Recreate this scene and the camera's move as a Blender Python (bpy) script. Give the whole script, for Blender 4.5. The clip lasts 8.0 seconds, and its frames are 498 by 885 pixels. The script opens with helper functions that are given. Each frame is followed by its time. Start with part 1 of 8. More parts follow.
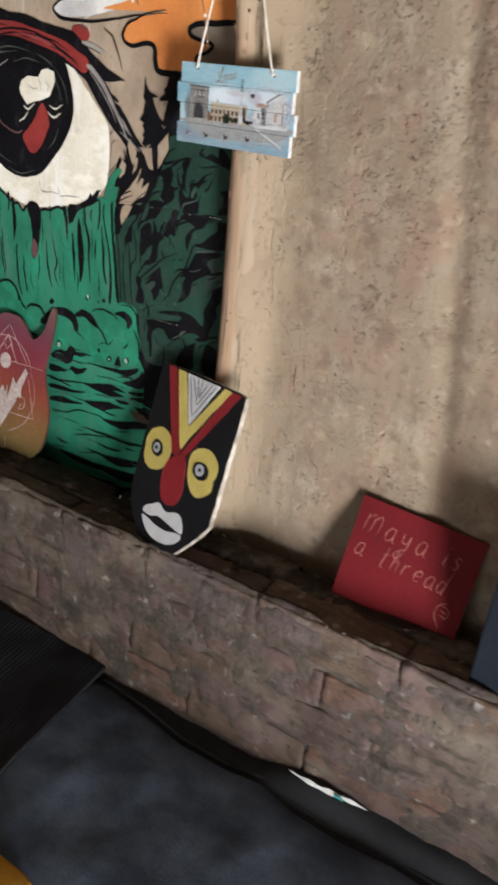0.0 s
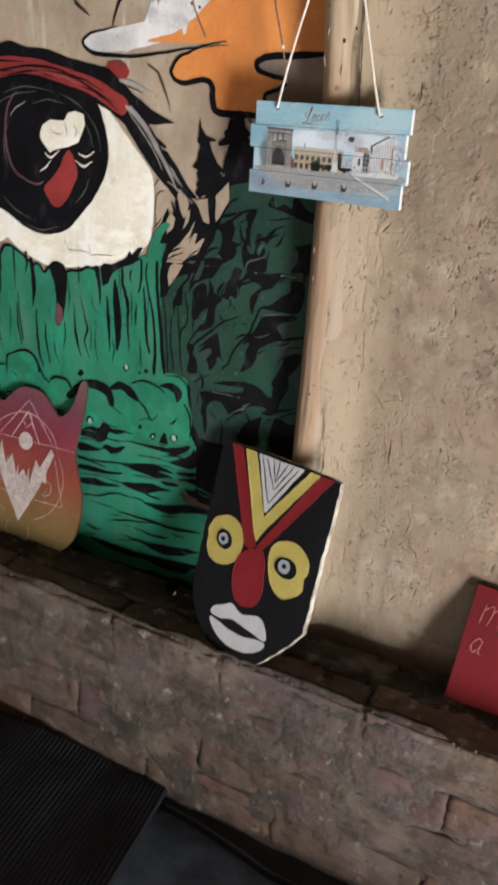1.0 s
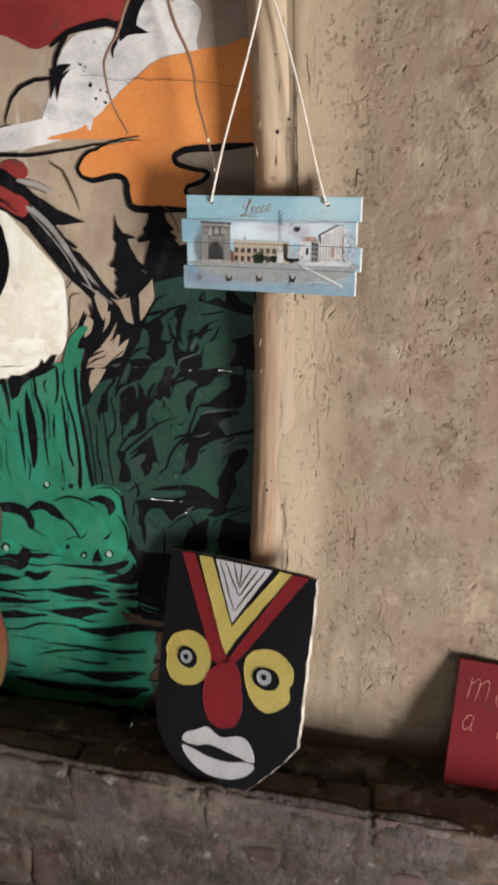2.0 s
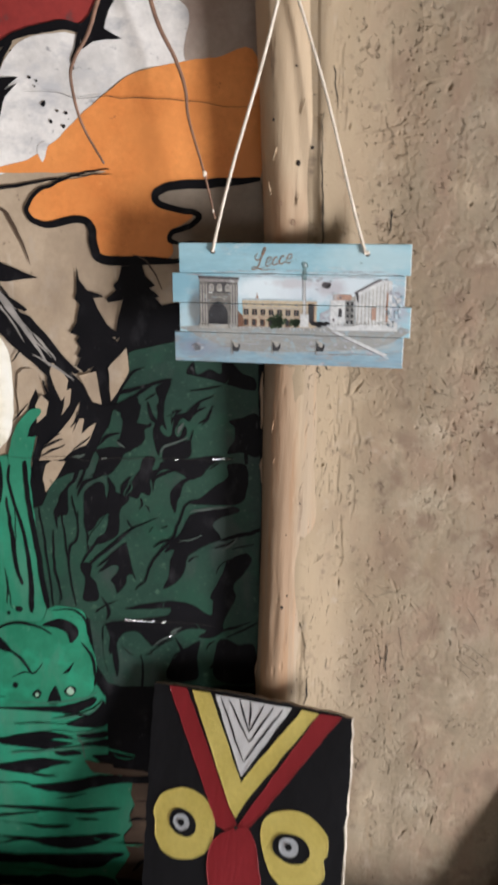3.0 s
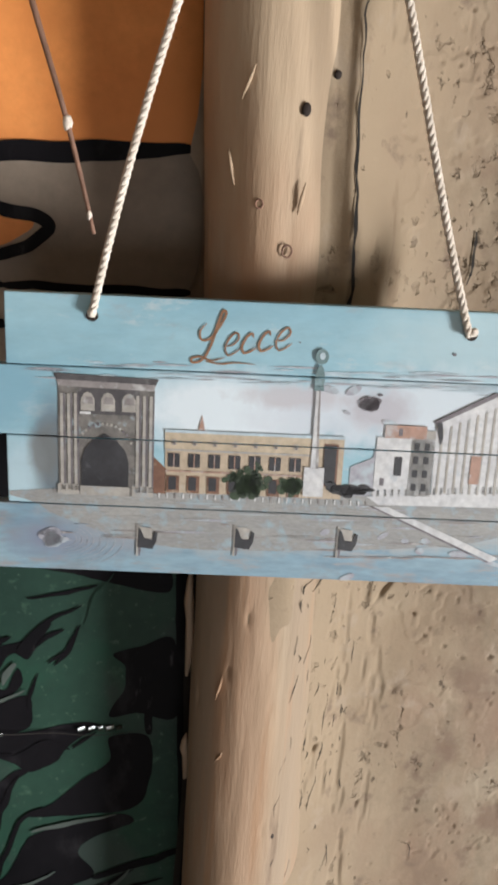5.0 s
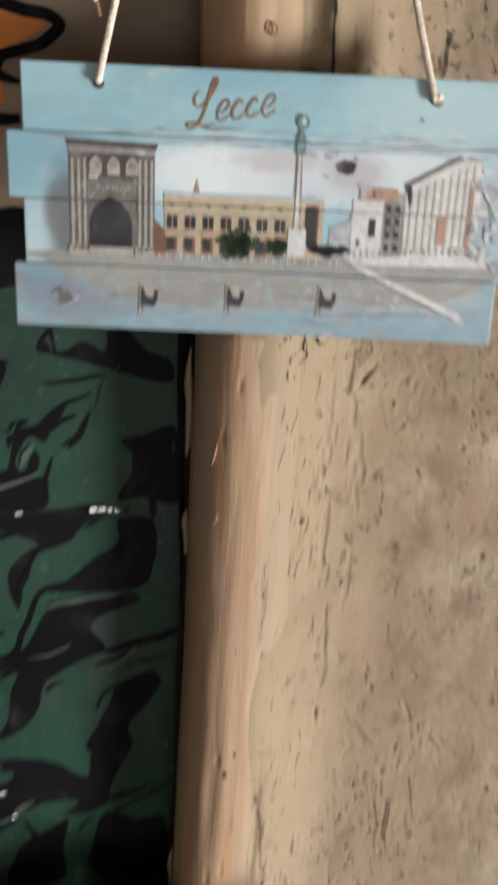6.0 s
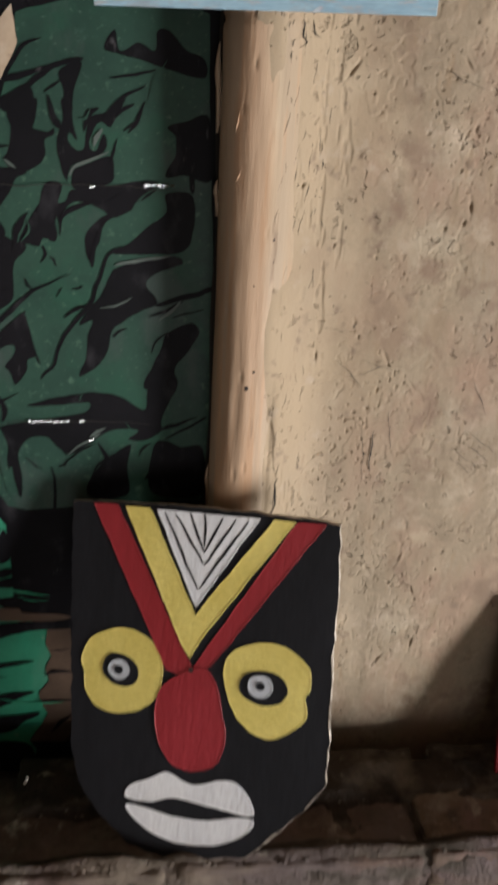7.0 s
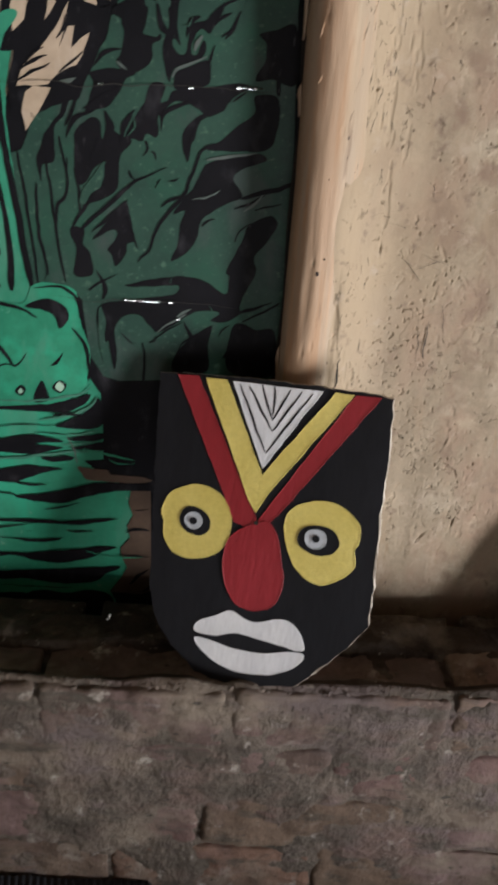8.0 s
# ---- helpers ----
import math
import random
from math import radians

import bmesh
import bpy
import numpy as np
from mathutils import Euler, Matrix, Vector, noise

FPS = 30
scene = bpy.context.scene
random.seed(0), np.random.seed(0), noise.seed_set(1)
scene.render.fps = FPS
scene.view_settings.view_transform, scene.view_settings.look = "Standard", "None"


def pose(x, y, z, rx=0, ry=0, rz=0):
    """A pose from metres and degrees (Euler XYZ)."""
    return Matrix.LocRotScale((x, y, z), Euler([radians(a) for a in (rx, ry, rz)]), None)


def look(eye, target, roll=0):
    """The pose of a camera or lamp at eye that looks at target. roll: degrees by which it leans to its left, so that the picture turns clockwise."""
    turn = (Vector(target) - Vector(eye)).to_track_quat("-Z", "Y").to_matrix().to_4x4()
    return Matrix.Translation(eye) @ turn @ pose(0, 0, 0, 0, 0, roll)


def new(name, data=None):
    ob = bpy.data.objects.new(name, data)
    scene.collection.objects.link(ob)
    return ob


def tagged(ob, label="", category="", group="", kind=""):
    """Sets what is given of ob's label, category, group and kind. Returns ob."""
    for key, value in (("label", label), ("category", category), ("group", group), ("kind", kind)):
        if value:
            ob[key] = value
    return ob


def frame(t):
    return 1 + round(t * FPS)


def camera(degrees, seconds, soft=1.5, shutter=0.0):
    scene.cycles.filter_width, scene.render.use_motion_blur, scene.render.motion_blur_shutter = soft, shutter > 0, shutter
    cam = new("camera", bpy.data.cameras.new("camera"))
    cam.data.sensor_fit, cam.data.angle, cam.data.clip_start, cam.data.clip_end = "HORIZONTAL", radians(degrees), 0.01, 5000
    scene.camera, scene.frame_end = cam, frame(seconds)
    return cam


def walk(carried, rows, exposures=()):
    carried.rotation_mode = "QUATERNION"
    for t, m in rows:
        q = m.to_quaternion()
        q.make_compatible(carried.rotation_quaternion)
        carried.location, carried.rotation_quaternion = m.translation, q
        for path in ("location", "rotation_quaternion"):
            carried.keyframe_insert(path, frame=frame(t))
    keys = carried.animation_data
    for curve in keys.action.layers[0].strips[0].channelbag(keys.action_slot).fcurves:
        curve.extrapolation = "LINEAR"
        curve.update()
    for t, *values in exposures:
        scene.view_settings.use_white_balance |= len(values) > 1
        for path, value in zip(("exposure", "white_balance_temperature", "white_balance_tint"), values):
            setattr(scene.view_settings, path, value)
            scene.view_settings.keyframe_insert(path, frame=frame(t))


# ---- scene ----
from mathutils.geometry import tessellate_polygon

cam = camera(34.0, 8.0, soft=3.3, shutter=0.4)
PATH = [
    (0, (0.714, -1.147, 1.119), (-0.168, 0.417, 0.239), 5.9),
    (0.5, (0.552, -1.112, 1.104), (-0.31, 0.472, 0.24), 5.0),
    (1, (0.418, -1.073, 1.114), (-0.351, 0.58, 0.29), 4.4),
    (1.5, (0.313, -1.069, 1.127), (-0.255, 0.699, 0.383), 3.4),
    (1.7, (0.269, -1.076, 1.128), (-0.21, 0.735, 0.428), 2.8),
    (2.8, (0.087, -0.886, 1.116), (-0.116, 1.014, 0.527), 0.4),
    (3, (0.045, -0.846, 1.118), (-0.081, 1.07, 0.562), 1.5),
    (3.5, (-0.027, -0.763, 1.12), (-0.013, 1.166, 0.593), 3.9),
    (4, (-0.06, -0.609, 1.113), (0.113, 1.312, 0.586), 4.6),
    (4.5, (-0.038, -0.421, 1.115), (0.21, 1.499, 0.615), 4.1),
    (4.7, (-0.033, -0.382, 1.118), (0.251, 1.531, 0.61), 4.0),
    (5.8, (-0.037, -0.403, 1.065), (0.31, 1.482, 0.496), 4.8),
    (6, (-0.029, -0.449, 1.043), (0.266, 1.43, 0.427), 4.2),
    (6.5, (-0.027, -0.56, 0.986), (0.232, 1.271, 0.226), 3.4),
    (7, (-0.035, -0.662, 0.948), (0.18, 1.132, 0.091), 3.6),
    (7.5, (-0.036, -0.733, 0.939), (0.106, 1.028, 0.002), 3.5),
    (8, (-0.05, -0.781, 0.929), (0.028, 0.966, -0.041), 4.4),
]
walk(cam, [(t, look(eye, target, roll)) for t, eye, target, roll in PATH], exposures=[(0.0, -0.02, 6500, 10), (0.8, -0.08, 6500, 10), (1.5, -0.08, 6650, 10), (3.0, 0.0, 6550, 10), (4.5, -0.04, 6500, 10), (6.0, -0.06, 6950, 10), (6.5, -0.06, 6900, 10), (8.0, 0.0, 6500, 10)])

# ---- world and light: an overcast day outside one low doorway ----
world = bpy.data.worlds.new("sky")
scene.world = world
world.use_nodes = True
sky = world.node_tree.nodes.new("ShaderNodeTexSky")
sky.sky_type, sky.sun_disc = "NISHITA", False
sky.sun_elevation, sky.sun_rotation = radians(40), radians(-100)
world.node_tree.links.new(sky.outputs[0], world.node_tree.nodes["Background"].inputs[0])
world.node_tree.nodes["Background"].inputs[1].default_value = 0.1

sun_data = bpy.data.lights.new("sun", "SUN")
sun_data.energy, sun_data.angle, sun_data.color = 1.2, radians(10), (1.0, 0.95, 0.88)
sun_lamp = new("sun", sun_data)
sun_lamp.matrix_world = look((8, -2, 7), (2.6, 4, 0))

# the doorway's lamp stands for sunlit ground outside that throws light in low
DOOR_X, DOOR_Y0, DOOR_Y1 = 2.6, -2.50, -1.62
# a second, unseen opening, added with its lamp for weak fill from the front
FILL_Y, FILL_X0, FILL_X1 = -3.6, -0.6, 1.2
SILL, LIT, HEAD = -0.6, 0.46, 1.45


def opening_lamp(name, width, watts, place, ahead):
    data = bpy.data.lights.new(name, "AREA")
    data.shape, data.size, data.size_y, data.energy, data.color = "RECTANGLE", width, LIT - SILL, watts, (0.98, 0.985, 1.0)
    new(name, data).matrix_world = look(place, Vector(place) + Vector(ahead))


opening_lamp("door_light", DOOR_Y1 - DOOR_Y0, 285.0, (DOOR_X + 0.02, (DOOR_Y0 + DOOR_Y1) / 2, (SILL + LIT) / 2), (-1, 0, 0))
opening_lamp("front_fill_light", FILL_X1 - FILL_X0, 21.0, ((FILL_X0 + FILL_X1) / 2, FILL_Y - 0.02, (SILL + LIT) / 2), (0, 1, 0))


# ---- materials ----
def mat(name, light, dark, rough=0.6, scale=6.0, fine=90.0, bump=0.25, stretch=(1, 1, 1), patch=0.5, dirt=None, dirt_at=0.62, spec=0.5, depth=0.004, spread=0.12, rough_var=0.15, vary=0.0, grainy=1.0):
    """A surface with two tones in broad patches, fine grain, dirt of its own shape and fine relief."""
    m = bpy.data.materials.new(name)
    m.use_nodes = True
    nt = m.node_tree
    nodes, links = nt.nodes, nt.links
    bsdf = nodes["Principled BSDF"]
    co = nodes.new("ShaderNodeTexCoord")
    mp = nodes.new("ShaderNodeMapping")
    mp.inputs["Scale"].default_value = stretch
    links.new(co.outputs["Object"], mp.inputs["Vector"])
    broad = nodes.new("ShaderNodeTexNoise")
    broad.inputs["Scale"].default_value, broad.inputs["Detail"].default_value, broad.inputs["Roughness"].default_value = scale, 6, 0.62
    links.new(mp.outputs[0], broad.inputs["Vector"])
    ramp = nodes.new("ShaderNodeValToRGB")
    ramp.color_ramp.elements[0].position, ramp.color_ramp.elements[0].color = patch - spread, (*dark, 1)
    ramp.color_ramp.elements[1].position, ramp.color_ramp.elements[1].color = patch + spread, (*light, 1)
    links.new(broad.outputs["Fac"], ramp.inputs[0])
    grain = nodes.new("ShaderNodeTexNoise")
    grain.inputs["Scale"].default_value, grain.inputs["Detail"].default_value, grain.inputs["Roughness"].default_value = fine, 5, 0.65
    links.new(mp.outputs[0], grain.inputs["Vector"])
    tone = nodes.new("ShaderNodeMapRange")
    tone.inputs["From Min"].default_value, tone.inputs["From Max"].default_value = 0.3, 0.7
    tone.inputs["To Min"].default_value, tone.inputs["To Max"].default_value = 1 - 0.2 * grainy, 1 + 0.12 * grainy
    links.new(grain.outputs["Fac"], tone.inputs["Value"])
    mul = nodes.new("ShaderNodeMix")
    mul.data_type, mul.blend_type = "RGBA", "MULTIPLY"
    mul.inputs["Factor"].default_value = 1.0
    links.new(ramp.outputs[0], mul.inputs["A"])
    links.new(tone.outputs[0], mul.inputs["B"])
    colour = mul.outputs["Result"]
    if vary:
        info = nodes.new("ShaderNodeObjectInfo")
        shade = nodes.new("ShaderNodeMapRange")
        shade.inputs["To Min"].default_value, shade.inputs["To Max"].default_value = 1 - vary, 1 + vary * 0.6
        links.new(info.outputs["Random"], shade.inputs["Value"])
        each = nodes.new("ShaderNodeMix")
        each.data_type, each.blend_type = "RGBA", "MULTIPLY"
        each.inputs["Factor"].default_value = 1.0
        links.new(colour, each.inputs["A"])
        links.new(shade.outputs[0], each.inputs["B"])
        colour = each.outputs["Result"]
    if dirt:
        spots = nodes.new("ShaderNodeTexNoise")
        spots.inputs["Scale"].default_value, spots.inputs["Detail"].default_value, spots.inputs["Roughness"].default_value = scale * 3.1, 8, 0.7
        links.new(mp.outputs[0], spots.inputs["Vector"])
        cut = nodes.new("ShaderNodeMapRange")
        cut.inputs["From Min"].default_value, cut.inputs["From Max"].default_value = dirt_at, dirt_at + 0.09
        links.new(spots.outputs["Fac"], cut.inputs["Value"])
        over = nodes.new("ShaderNodeMix")
        over.data_type = "RGBA"
        links.new(cut.outputs[0], over.inputs["Factor"])
        links.new(colour, over.inputs["A"])
        over.inputs["B"].default_value = (*dirt, 1)
        colour = over.outputs["Result"]
    links.new(colour, bsdf.inputs["Base Color"])
    rr = nodes.new("ShaderNodeMapRange")
    rr.inputs["From Min"].default_value, rr.inputs["From Max"].default_value = 0.3, 0.7
    rr.inputs["To Min"].default_value, rr.inputs["To Max"].default_value = max(0.05, rough - rough_var), min(1, rough + rough_var)
    links.new(broad.outputs["Fac"], rr.inputs["Value"])
    links.new(rr.outputs[0], bsdf.inputs["Roughness"])
    bsdf.inputs["Specular IOR Level"].default_value = spec
    bp = nodes.new("ShaderNodeBump")
    bp.inputs["Strength"].default_value, bp.inputs["Distance"].default_value = bump, depth
    links.new(grain.outputs["Fac"], bp.inputs["Height"])
    links.new(bp.outputs[0], bsdf.inputs["Normal"])
    return m


def tint(m, colour, scale, low, high, stretch=(1, 1, 1), edge=None, axis="X"):
    """Lays one more tone over a material, in blotches; edge: where the tone fades out along an axis."""
    nt = m.node_tree
    bsdf = nt.nodes["Principled BSDF"]
    old = bsdf.inputs["Base Color"].links[0].from_socket
    co = nt.nodes.new("ShaderNodeTexCoord")
    mp = nt.nodes.new("ShaderNodeMapping")
    mp.inputs["Scale"].default_value = stretch
    mp.inputs["Location"].default_value = (scale * 0.37, low * 3.1, high * 1.7)
    nt.links.new(co.outputs["Object"], mp.inputs["Vector"])
    blot = nt.nodes.new("ShaderNodeTexNoise")
    blot.inputs["Scale"].default_value, blot.inputs["Detail"].default_value, blot.inputs["Roughness"].default_value = scale, 7, 0.6
    nt.links.new(mp.outputs[0], blot.inputs["Vector"])
    value = blot.outputs["Fac"]
    if edge:
        sep = nt.nodes.new("ShaderNodeSeparateXYZ")
        nt.links.new(co.outputs["Object"], sep.inputs[0])
        span = nt.nodes.new("ShaderNodeMapRange")
        span.inputs["From Min"].default_value, span.inputs["From Max"].default_value = edge
        span.inputs["To Min"].default_value, span.inputs["To Max"].default_value = 0.4, -0.4
        nt.links.new(sep.outputs[axis], span.inputs["Value"])
        add = nt.nodes.new("ShaderNodeMath")
        nt.links.new(value, add.inputs[0])
        nt.links.new(span.outputs[0], add.inputs[1])
        value = add.outputs[0]
    cut = nt.nodes.new("ShaderNodeMapRange")
    cut.inputs["From Min"].default_value, cut.inputs["From Max"].default_value = low, high
    nt.links.new(value, cut.inputs["Value"])
    over = nt.nodes.new("ShaderNodeMix")
    over.data_type = "RGBA"
    nt.links.new(cut.outputs[0], over.inputs["Factor"])
    nt.links.new(old, over.inputs["A"])
    over.inputs["B"].default_value = (*colour, 1)
    nt.links.new(over.outputs["Result"], bsdf.inputs["Base Color"])
    return m


def wall_paint(name, light, dark, rough=0.42, dirt=None, dirt_at=0.68, spec=0.2, **kw):
    return mat(name, light, dark, rough=rough, scale=9, fine=150, bump=0.12, depth=0.0015, dirt=dirt, dirt_at=dirt_at, rough_var=0.1, spec=spec, grainy=0.45, **kw)


TAUPE = wall_paint("taupe_wall_paint", (0.416, 0.324, 0.237), (0.319, 0.242, 0.172), 0.5, (0.50, 0.41, 0.31))
TAUPE_D = wall_paint("grey_taupe_paint", (0.26, 0.212, 0.168), (0.19, 0.152, 0.120), 0.5)
INK = wall_paint("black_wall_paint", (0.0080, 0.0074, 0.0090), (0.005, 0.005, 0.006), 0.5, (0.020, 0.018, 0.021), 0.66, spec=0.06)
RED = wall_paint("dark_red_paint", (0.281, 0.038, 0.034), (0.187, 0.024, 0.024), 0.45, (0.10, 0.02, 0.02), 0.66)
PINK = wall_paint("faded_pink_paint", (0.36, 0.12, 0.12), (0.22, 0.06, 0.06))
CLOUD = wall_paint("white_cloud_paint", (0.758, 0.728, 0.708), (0.498, 0.478, 0.468), 0.5, (0.25, 0.22, 0.20), 0.70)
HAZE = wall_paint("grey_haze_paint", (0.36, 0.295, 0.255), (0.25, 0.185, 0.155), 0.5)
ORANGE = wall_paint("orange_wall_paint", (0.740, 0.285, 0.085), (0.600, 0.200, 0.055), 0.5, (0.70, 0.31, 0.11))
CREAM = wall_paint("cream_wall_paint", (0.80, 0.755, 0.640), (0.68, 0.625, 0.505), 0.42, (0.50, 0.43, 0.33), 0.75)
MAUVE = wall_paint("mauve_paint", (0.16, 0.075, 0.08), (0.08, 0.04, 0.045))
GREYP = wall_paint("grey_brush_paint", (0.34, 0.31, 0.29), (0.14, 0.13, 0.125))
GREYP_D = wall_paint("dim_grey_paint", (0.10, 0.11, 0.10), (0.05, 0.06, 0.055))
BROWN = wall_paint("brown_brush_paint", (0.085, 0.056, 0.040), (0.045, 0.030, 0.022))
SAGE = wall_paint("grey_sage_paint", (0.075, 0.092, 0.083), (0.050, 0.064, 0.057))
RIPPLE = wall_paint("grey_green_paint", (0.050, 0.150, 0.105), (0.030, 0.105, 0.072))
GREEN = wall_paint("sea_green_paint", (0.030, 0.205, 0.124), (0.019, 0.145, 0.086), 0.45, (0.09, 0.25, 0.17), 0.66)
FOAM = wall_paint("light_green_paint", (0.027, 0.198, 0.116), (0.016, 0.138, 0.079), 0.45, (0.12, 0.30, 0.21), 0.66)
BUSH = wall_paint("dark_green_paint", (0.021, 0.054, 0.038), (0.014, 0.036, 0.027), 0.46, (0.034, 0.070, 0.054), 0.64, spec=0.15)
PALE = wall_paint("pale_green_paint", (0.32, 0.45, 0.35), (0.2, 0.33, 0.24))
tint(CLOUD, (0.46, 0.455, 0.47), 26, 0.50, 0.66, (1, 1, 1.6))
tint(CLOUD, (0.30, 0.29, 0.30), 70, 0.64, 0.70)
tint(ORANGE, (0.62, 0.225, 0.065), 16, 0.50, 0.68)
tint(ORANGE, (0.76, 0.36, 0.13), 60, 0.66, 0.76)
tint(ORANGE, (0.38, 0.13, 0.05), 110, 0.68, 0.72)
tint(TAUPE, (0.40, 0.335, 0.275), 22, 0.54, 0.68, (1, 1, 0.7))
tint(TAUPE, (0.22, 0.165, 0.12), 95, 0.66, 0.71)
tint(TAUPE, (0.52, 0.46, 0.39), 40, 0.61, 0.74, (1, 1, 0.14))
tint(TAUPE, (0.27, 0.205, 0.150), 12, 0.55, 0.70, (1, 1, 0.5))
tint(CREAM, (0.86, 0.82, 0.72), 30, 0.50, 0.62, (0.6, 1, 1.4))
tint(CREAM, (0.60, 0.54, 0.45), 48, 0.64, 0.72, (1, 1, 0.5))
tint(CREAM, (0.82, 0.80, 0.74), 16, 0.48, 0.60, (1.4, 1, 0.3))
tint(CREAM, (0.70, 0.66, 0.50), 14, 0.58, 0.72)
tint(INK, (0.026, 0.025, 0.028), 42, 0.57, 0.78, (1, 1, 0.6))
tint(INK, (0.050, 0.047, 0.050), 130, 0.66, 0.76, (1, 1, 0.35))
tint(RED, (0.13, 0.045, 0.045), 45, 0.58, 0.68)
tint(GREEN, (0.022, 0.245, 0.145), 14, 0.52, 0.70, (1, 1, 0.4))
tint(GREEN, (0.058, 0.175, 0.118), 26, 0.52, 0.70, (1, 1, 0.25))
tint(GREEN, (0.10, 0.22, 0.15), 90, 0.65, 0.71)
tint(FOAM, (0.022, 0.250, 0.145), 24, 0.52, 0.70)
tint(FOAM, (0.052, 0.172, 0.114), 34, 0.54, 0.70, (1, 1, 0.4))
tint(BUSH, (0.050, 0.100, 0.070), 85, 0.60, 0.72)
tint(BUSH, (0.016, 0.055, 0.036), 16, 0.52, 0.66)
tint(BUSH, (0.070, 0.115, 0.088), 240, 0.62, 0.74)
tint(BUSH, (0.034, 0.050, 0.044), 20, 0.54, 0.68, (1, 1, 0.5))
CRACK = mat("crack_dirt", (0.02, 0.016, 0.012), (0.01, 0.008, 0.007), 0.9)
VARNISH = mat("varnish_bead", (0.03, 0.04, 0.03), (0.015, 0.02, 0.015), 0.19, bump=0.1, fine=300, rough_var=0.04, spec=1.0)

MUD = mat("mud_plaster", (0.262, 0.209, 0.149), (0.194, 0.147, 0.103), 0.85, scale=7, fine=190, bump=0.35, dirt=(0.171, 0.125, 0.085), dirt_at=0.62, depth=0.0015, spec=0.2, spread=0.2, grainy=0.6)
tint(MUD, (0.248, 0.202, 0.149), 9, 0.52, 0.66)
tint(MUD, (0.235, 0.163, 0.117), 13, 0.48, 0.62, (1, 1, 0.5))
tint(MUD, (0.224, 0.168, 0.116), 60, 0.56, 0.66, (1, 1, 0.25))
tint(MUD, (0.293, 0.230, 0.163), 17, 0.58, 0.68)
tint(MUD, (0.178, 0.125, 0.090), 21, 0.55, 0.66)
tint(MUD, (0.291, 0.238, 0.175), 12, 0.57, 0.66)
tint(MUD, (0.283, 0.217, 0.147), 22, 0.30, 0.86, (1, 1, 0.35), (0.062, 0.19))
tint(MUD, (0.222, 0.162, 0.108), 70, 0.61, 0.70, (1, 1, 0.2))
# dark specks stand for the shade in small pits that relief alone leaves pale
tint(MUD, (0.104, 0.077, 0.054), 120, 0.675, 0.72, (1, 1, 0.55))


def pits(m, scale, low, high, depth):
    """Small sunken holes on top of a material's grain."""
    nt = m.node_tree
    bsdf = nt.nodes["Principled BSDF"]
    old = bsdf.inputs["Normal"].links[0].from_socket
    co = nt.nodes.new("ShaderNodeTexCoord")
    n = nt.nodes.new("ShaderNodeTexNoise")
    n.inputs["Scale"].default_value, n.inputs["Detail"].default_value, n.inputs["Roughness"].default_value = scale, 4, 0.6
    nt.links.new(co.outputs["Object"], n.inputs["Vector"])
    cut = nt.nodes.new("ShaderNodeMapRange")
    cut.inputs["From Min"].default_value, cut.inputs["From Max"].default_value = low, high
    cut.inputs["To Min"].default_value, cut.inputs["To Max"].default_value = 1, 0
    where = nt.nodes.new("ShaderNodeTexNoise")
    where.inputs["Scale"].default_value, where.inputs["Detail"].default_value = scale * 0.12, 3
    nt.links.new(co.outputs["Object"], where.inputs["Vector"])
    few = nt.nodes.new("ShaderNodeMapRange")
    few.inputs["From Min"].default_value, few.inputs["From Max"].default_value = 0.44, 0.66
    few.inputs["To Min"].default_value, few.inputs["To Max"].default_value = -0.16, 0.0
    nt.links.new(where.outputs["Fac"], few.inputs["Value"])
    add = nt.nodes.new("ShaderNodeMath")
    nt.links.new(n.outputs["Fac"], add.inputs[0])
    nt.links.new(few.outputs[0], add.inputs[1])
    nt.links.new(add.outputs[0], cut.inputs["Value"])
    b = nt.nodes.new("ShaderNodeBump")
    b.inputs["Strength"].default_value, b.inputs["Distance"].default_value = 0.9, depth
    nt.links.new(cut.outputs[0], b.inputs["Height"])
    nt.links.new(old, b.inputs["Normal"])
    nt.links.new(b.outputs[0], bsdf.inputs["Normal"])


tint(MUD, (0.178, 0.130, 0.094), 55, 0.60, 0.70)
tint(MUD, (0.300, 0.240, 0.180), 34, 0.60, 0.72)
pits(MUD, 140, 0.545, 0.72, 0.0028)
pits(MUD, 46, 0.58, 0.76, 0.0036)
POLE = mat("peeled_wood_pole", (0.396, 0.283, 0.183), (0.321, 0.208, 0.130), 0.66, scale=4, fine=45, bump=0.2, stretch=(5, 5, 0.6), dirt=(0.30, 0.235, 0.17), dirt_at=0.57, spec=0.3, spread=0.2)
tint(POLE, (0.40, 0.315, 0.220), 6, 0.47, 0.60, (1, 1, 0.4))
tint(POLE, (0.360, 0.245, 0.163), 40, 0.36, 0.74, (1, 1, 0.06), (0.030, 0.052))
tint(POLE, (0.288, 0.217, 0.149), 30, 0.30, 0.70, (1, 1, 0.15), (0.056, 0.036))
tint(POLE, (0.295, 0.220, 0.160), 46, 0.40, 0.72, (1, 1, 0.12), (0.010, 0.028))
tint(POLE, (0.36, 0.215, 0.125), 120, 0.50, 0.66, (1, 1, 0.03))
tint(POLE, (0.33, 0.195, 0.118), 30, 0.55, 0.68, (1, 1, 0.12))
# paler wood towards the top, lightened further to make up for weak light
tint(POLE, (0.43, 0.325, 0.222), 14, 0.36, 0.66, (1, 1, 0.25), (1.22, 1.00), "Z")
tint(POLE, (0.30, 0.185, 0.105), 18, 0.60, 0.72, (1, 1, 0.3))
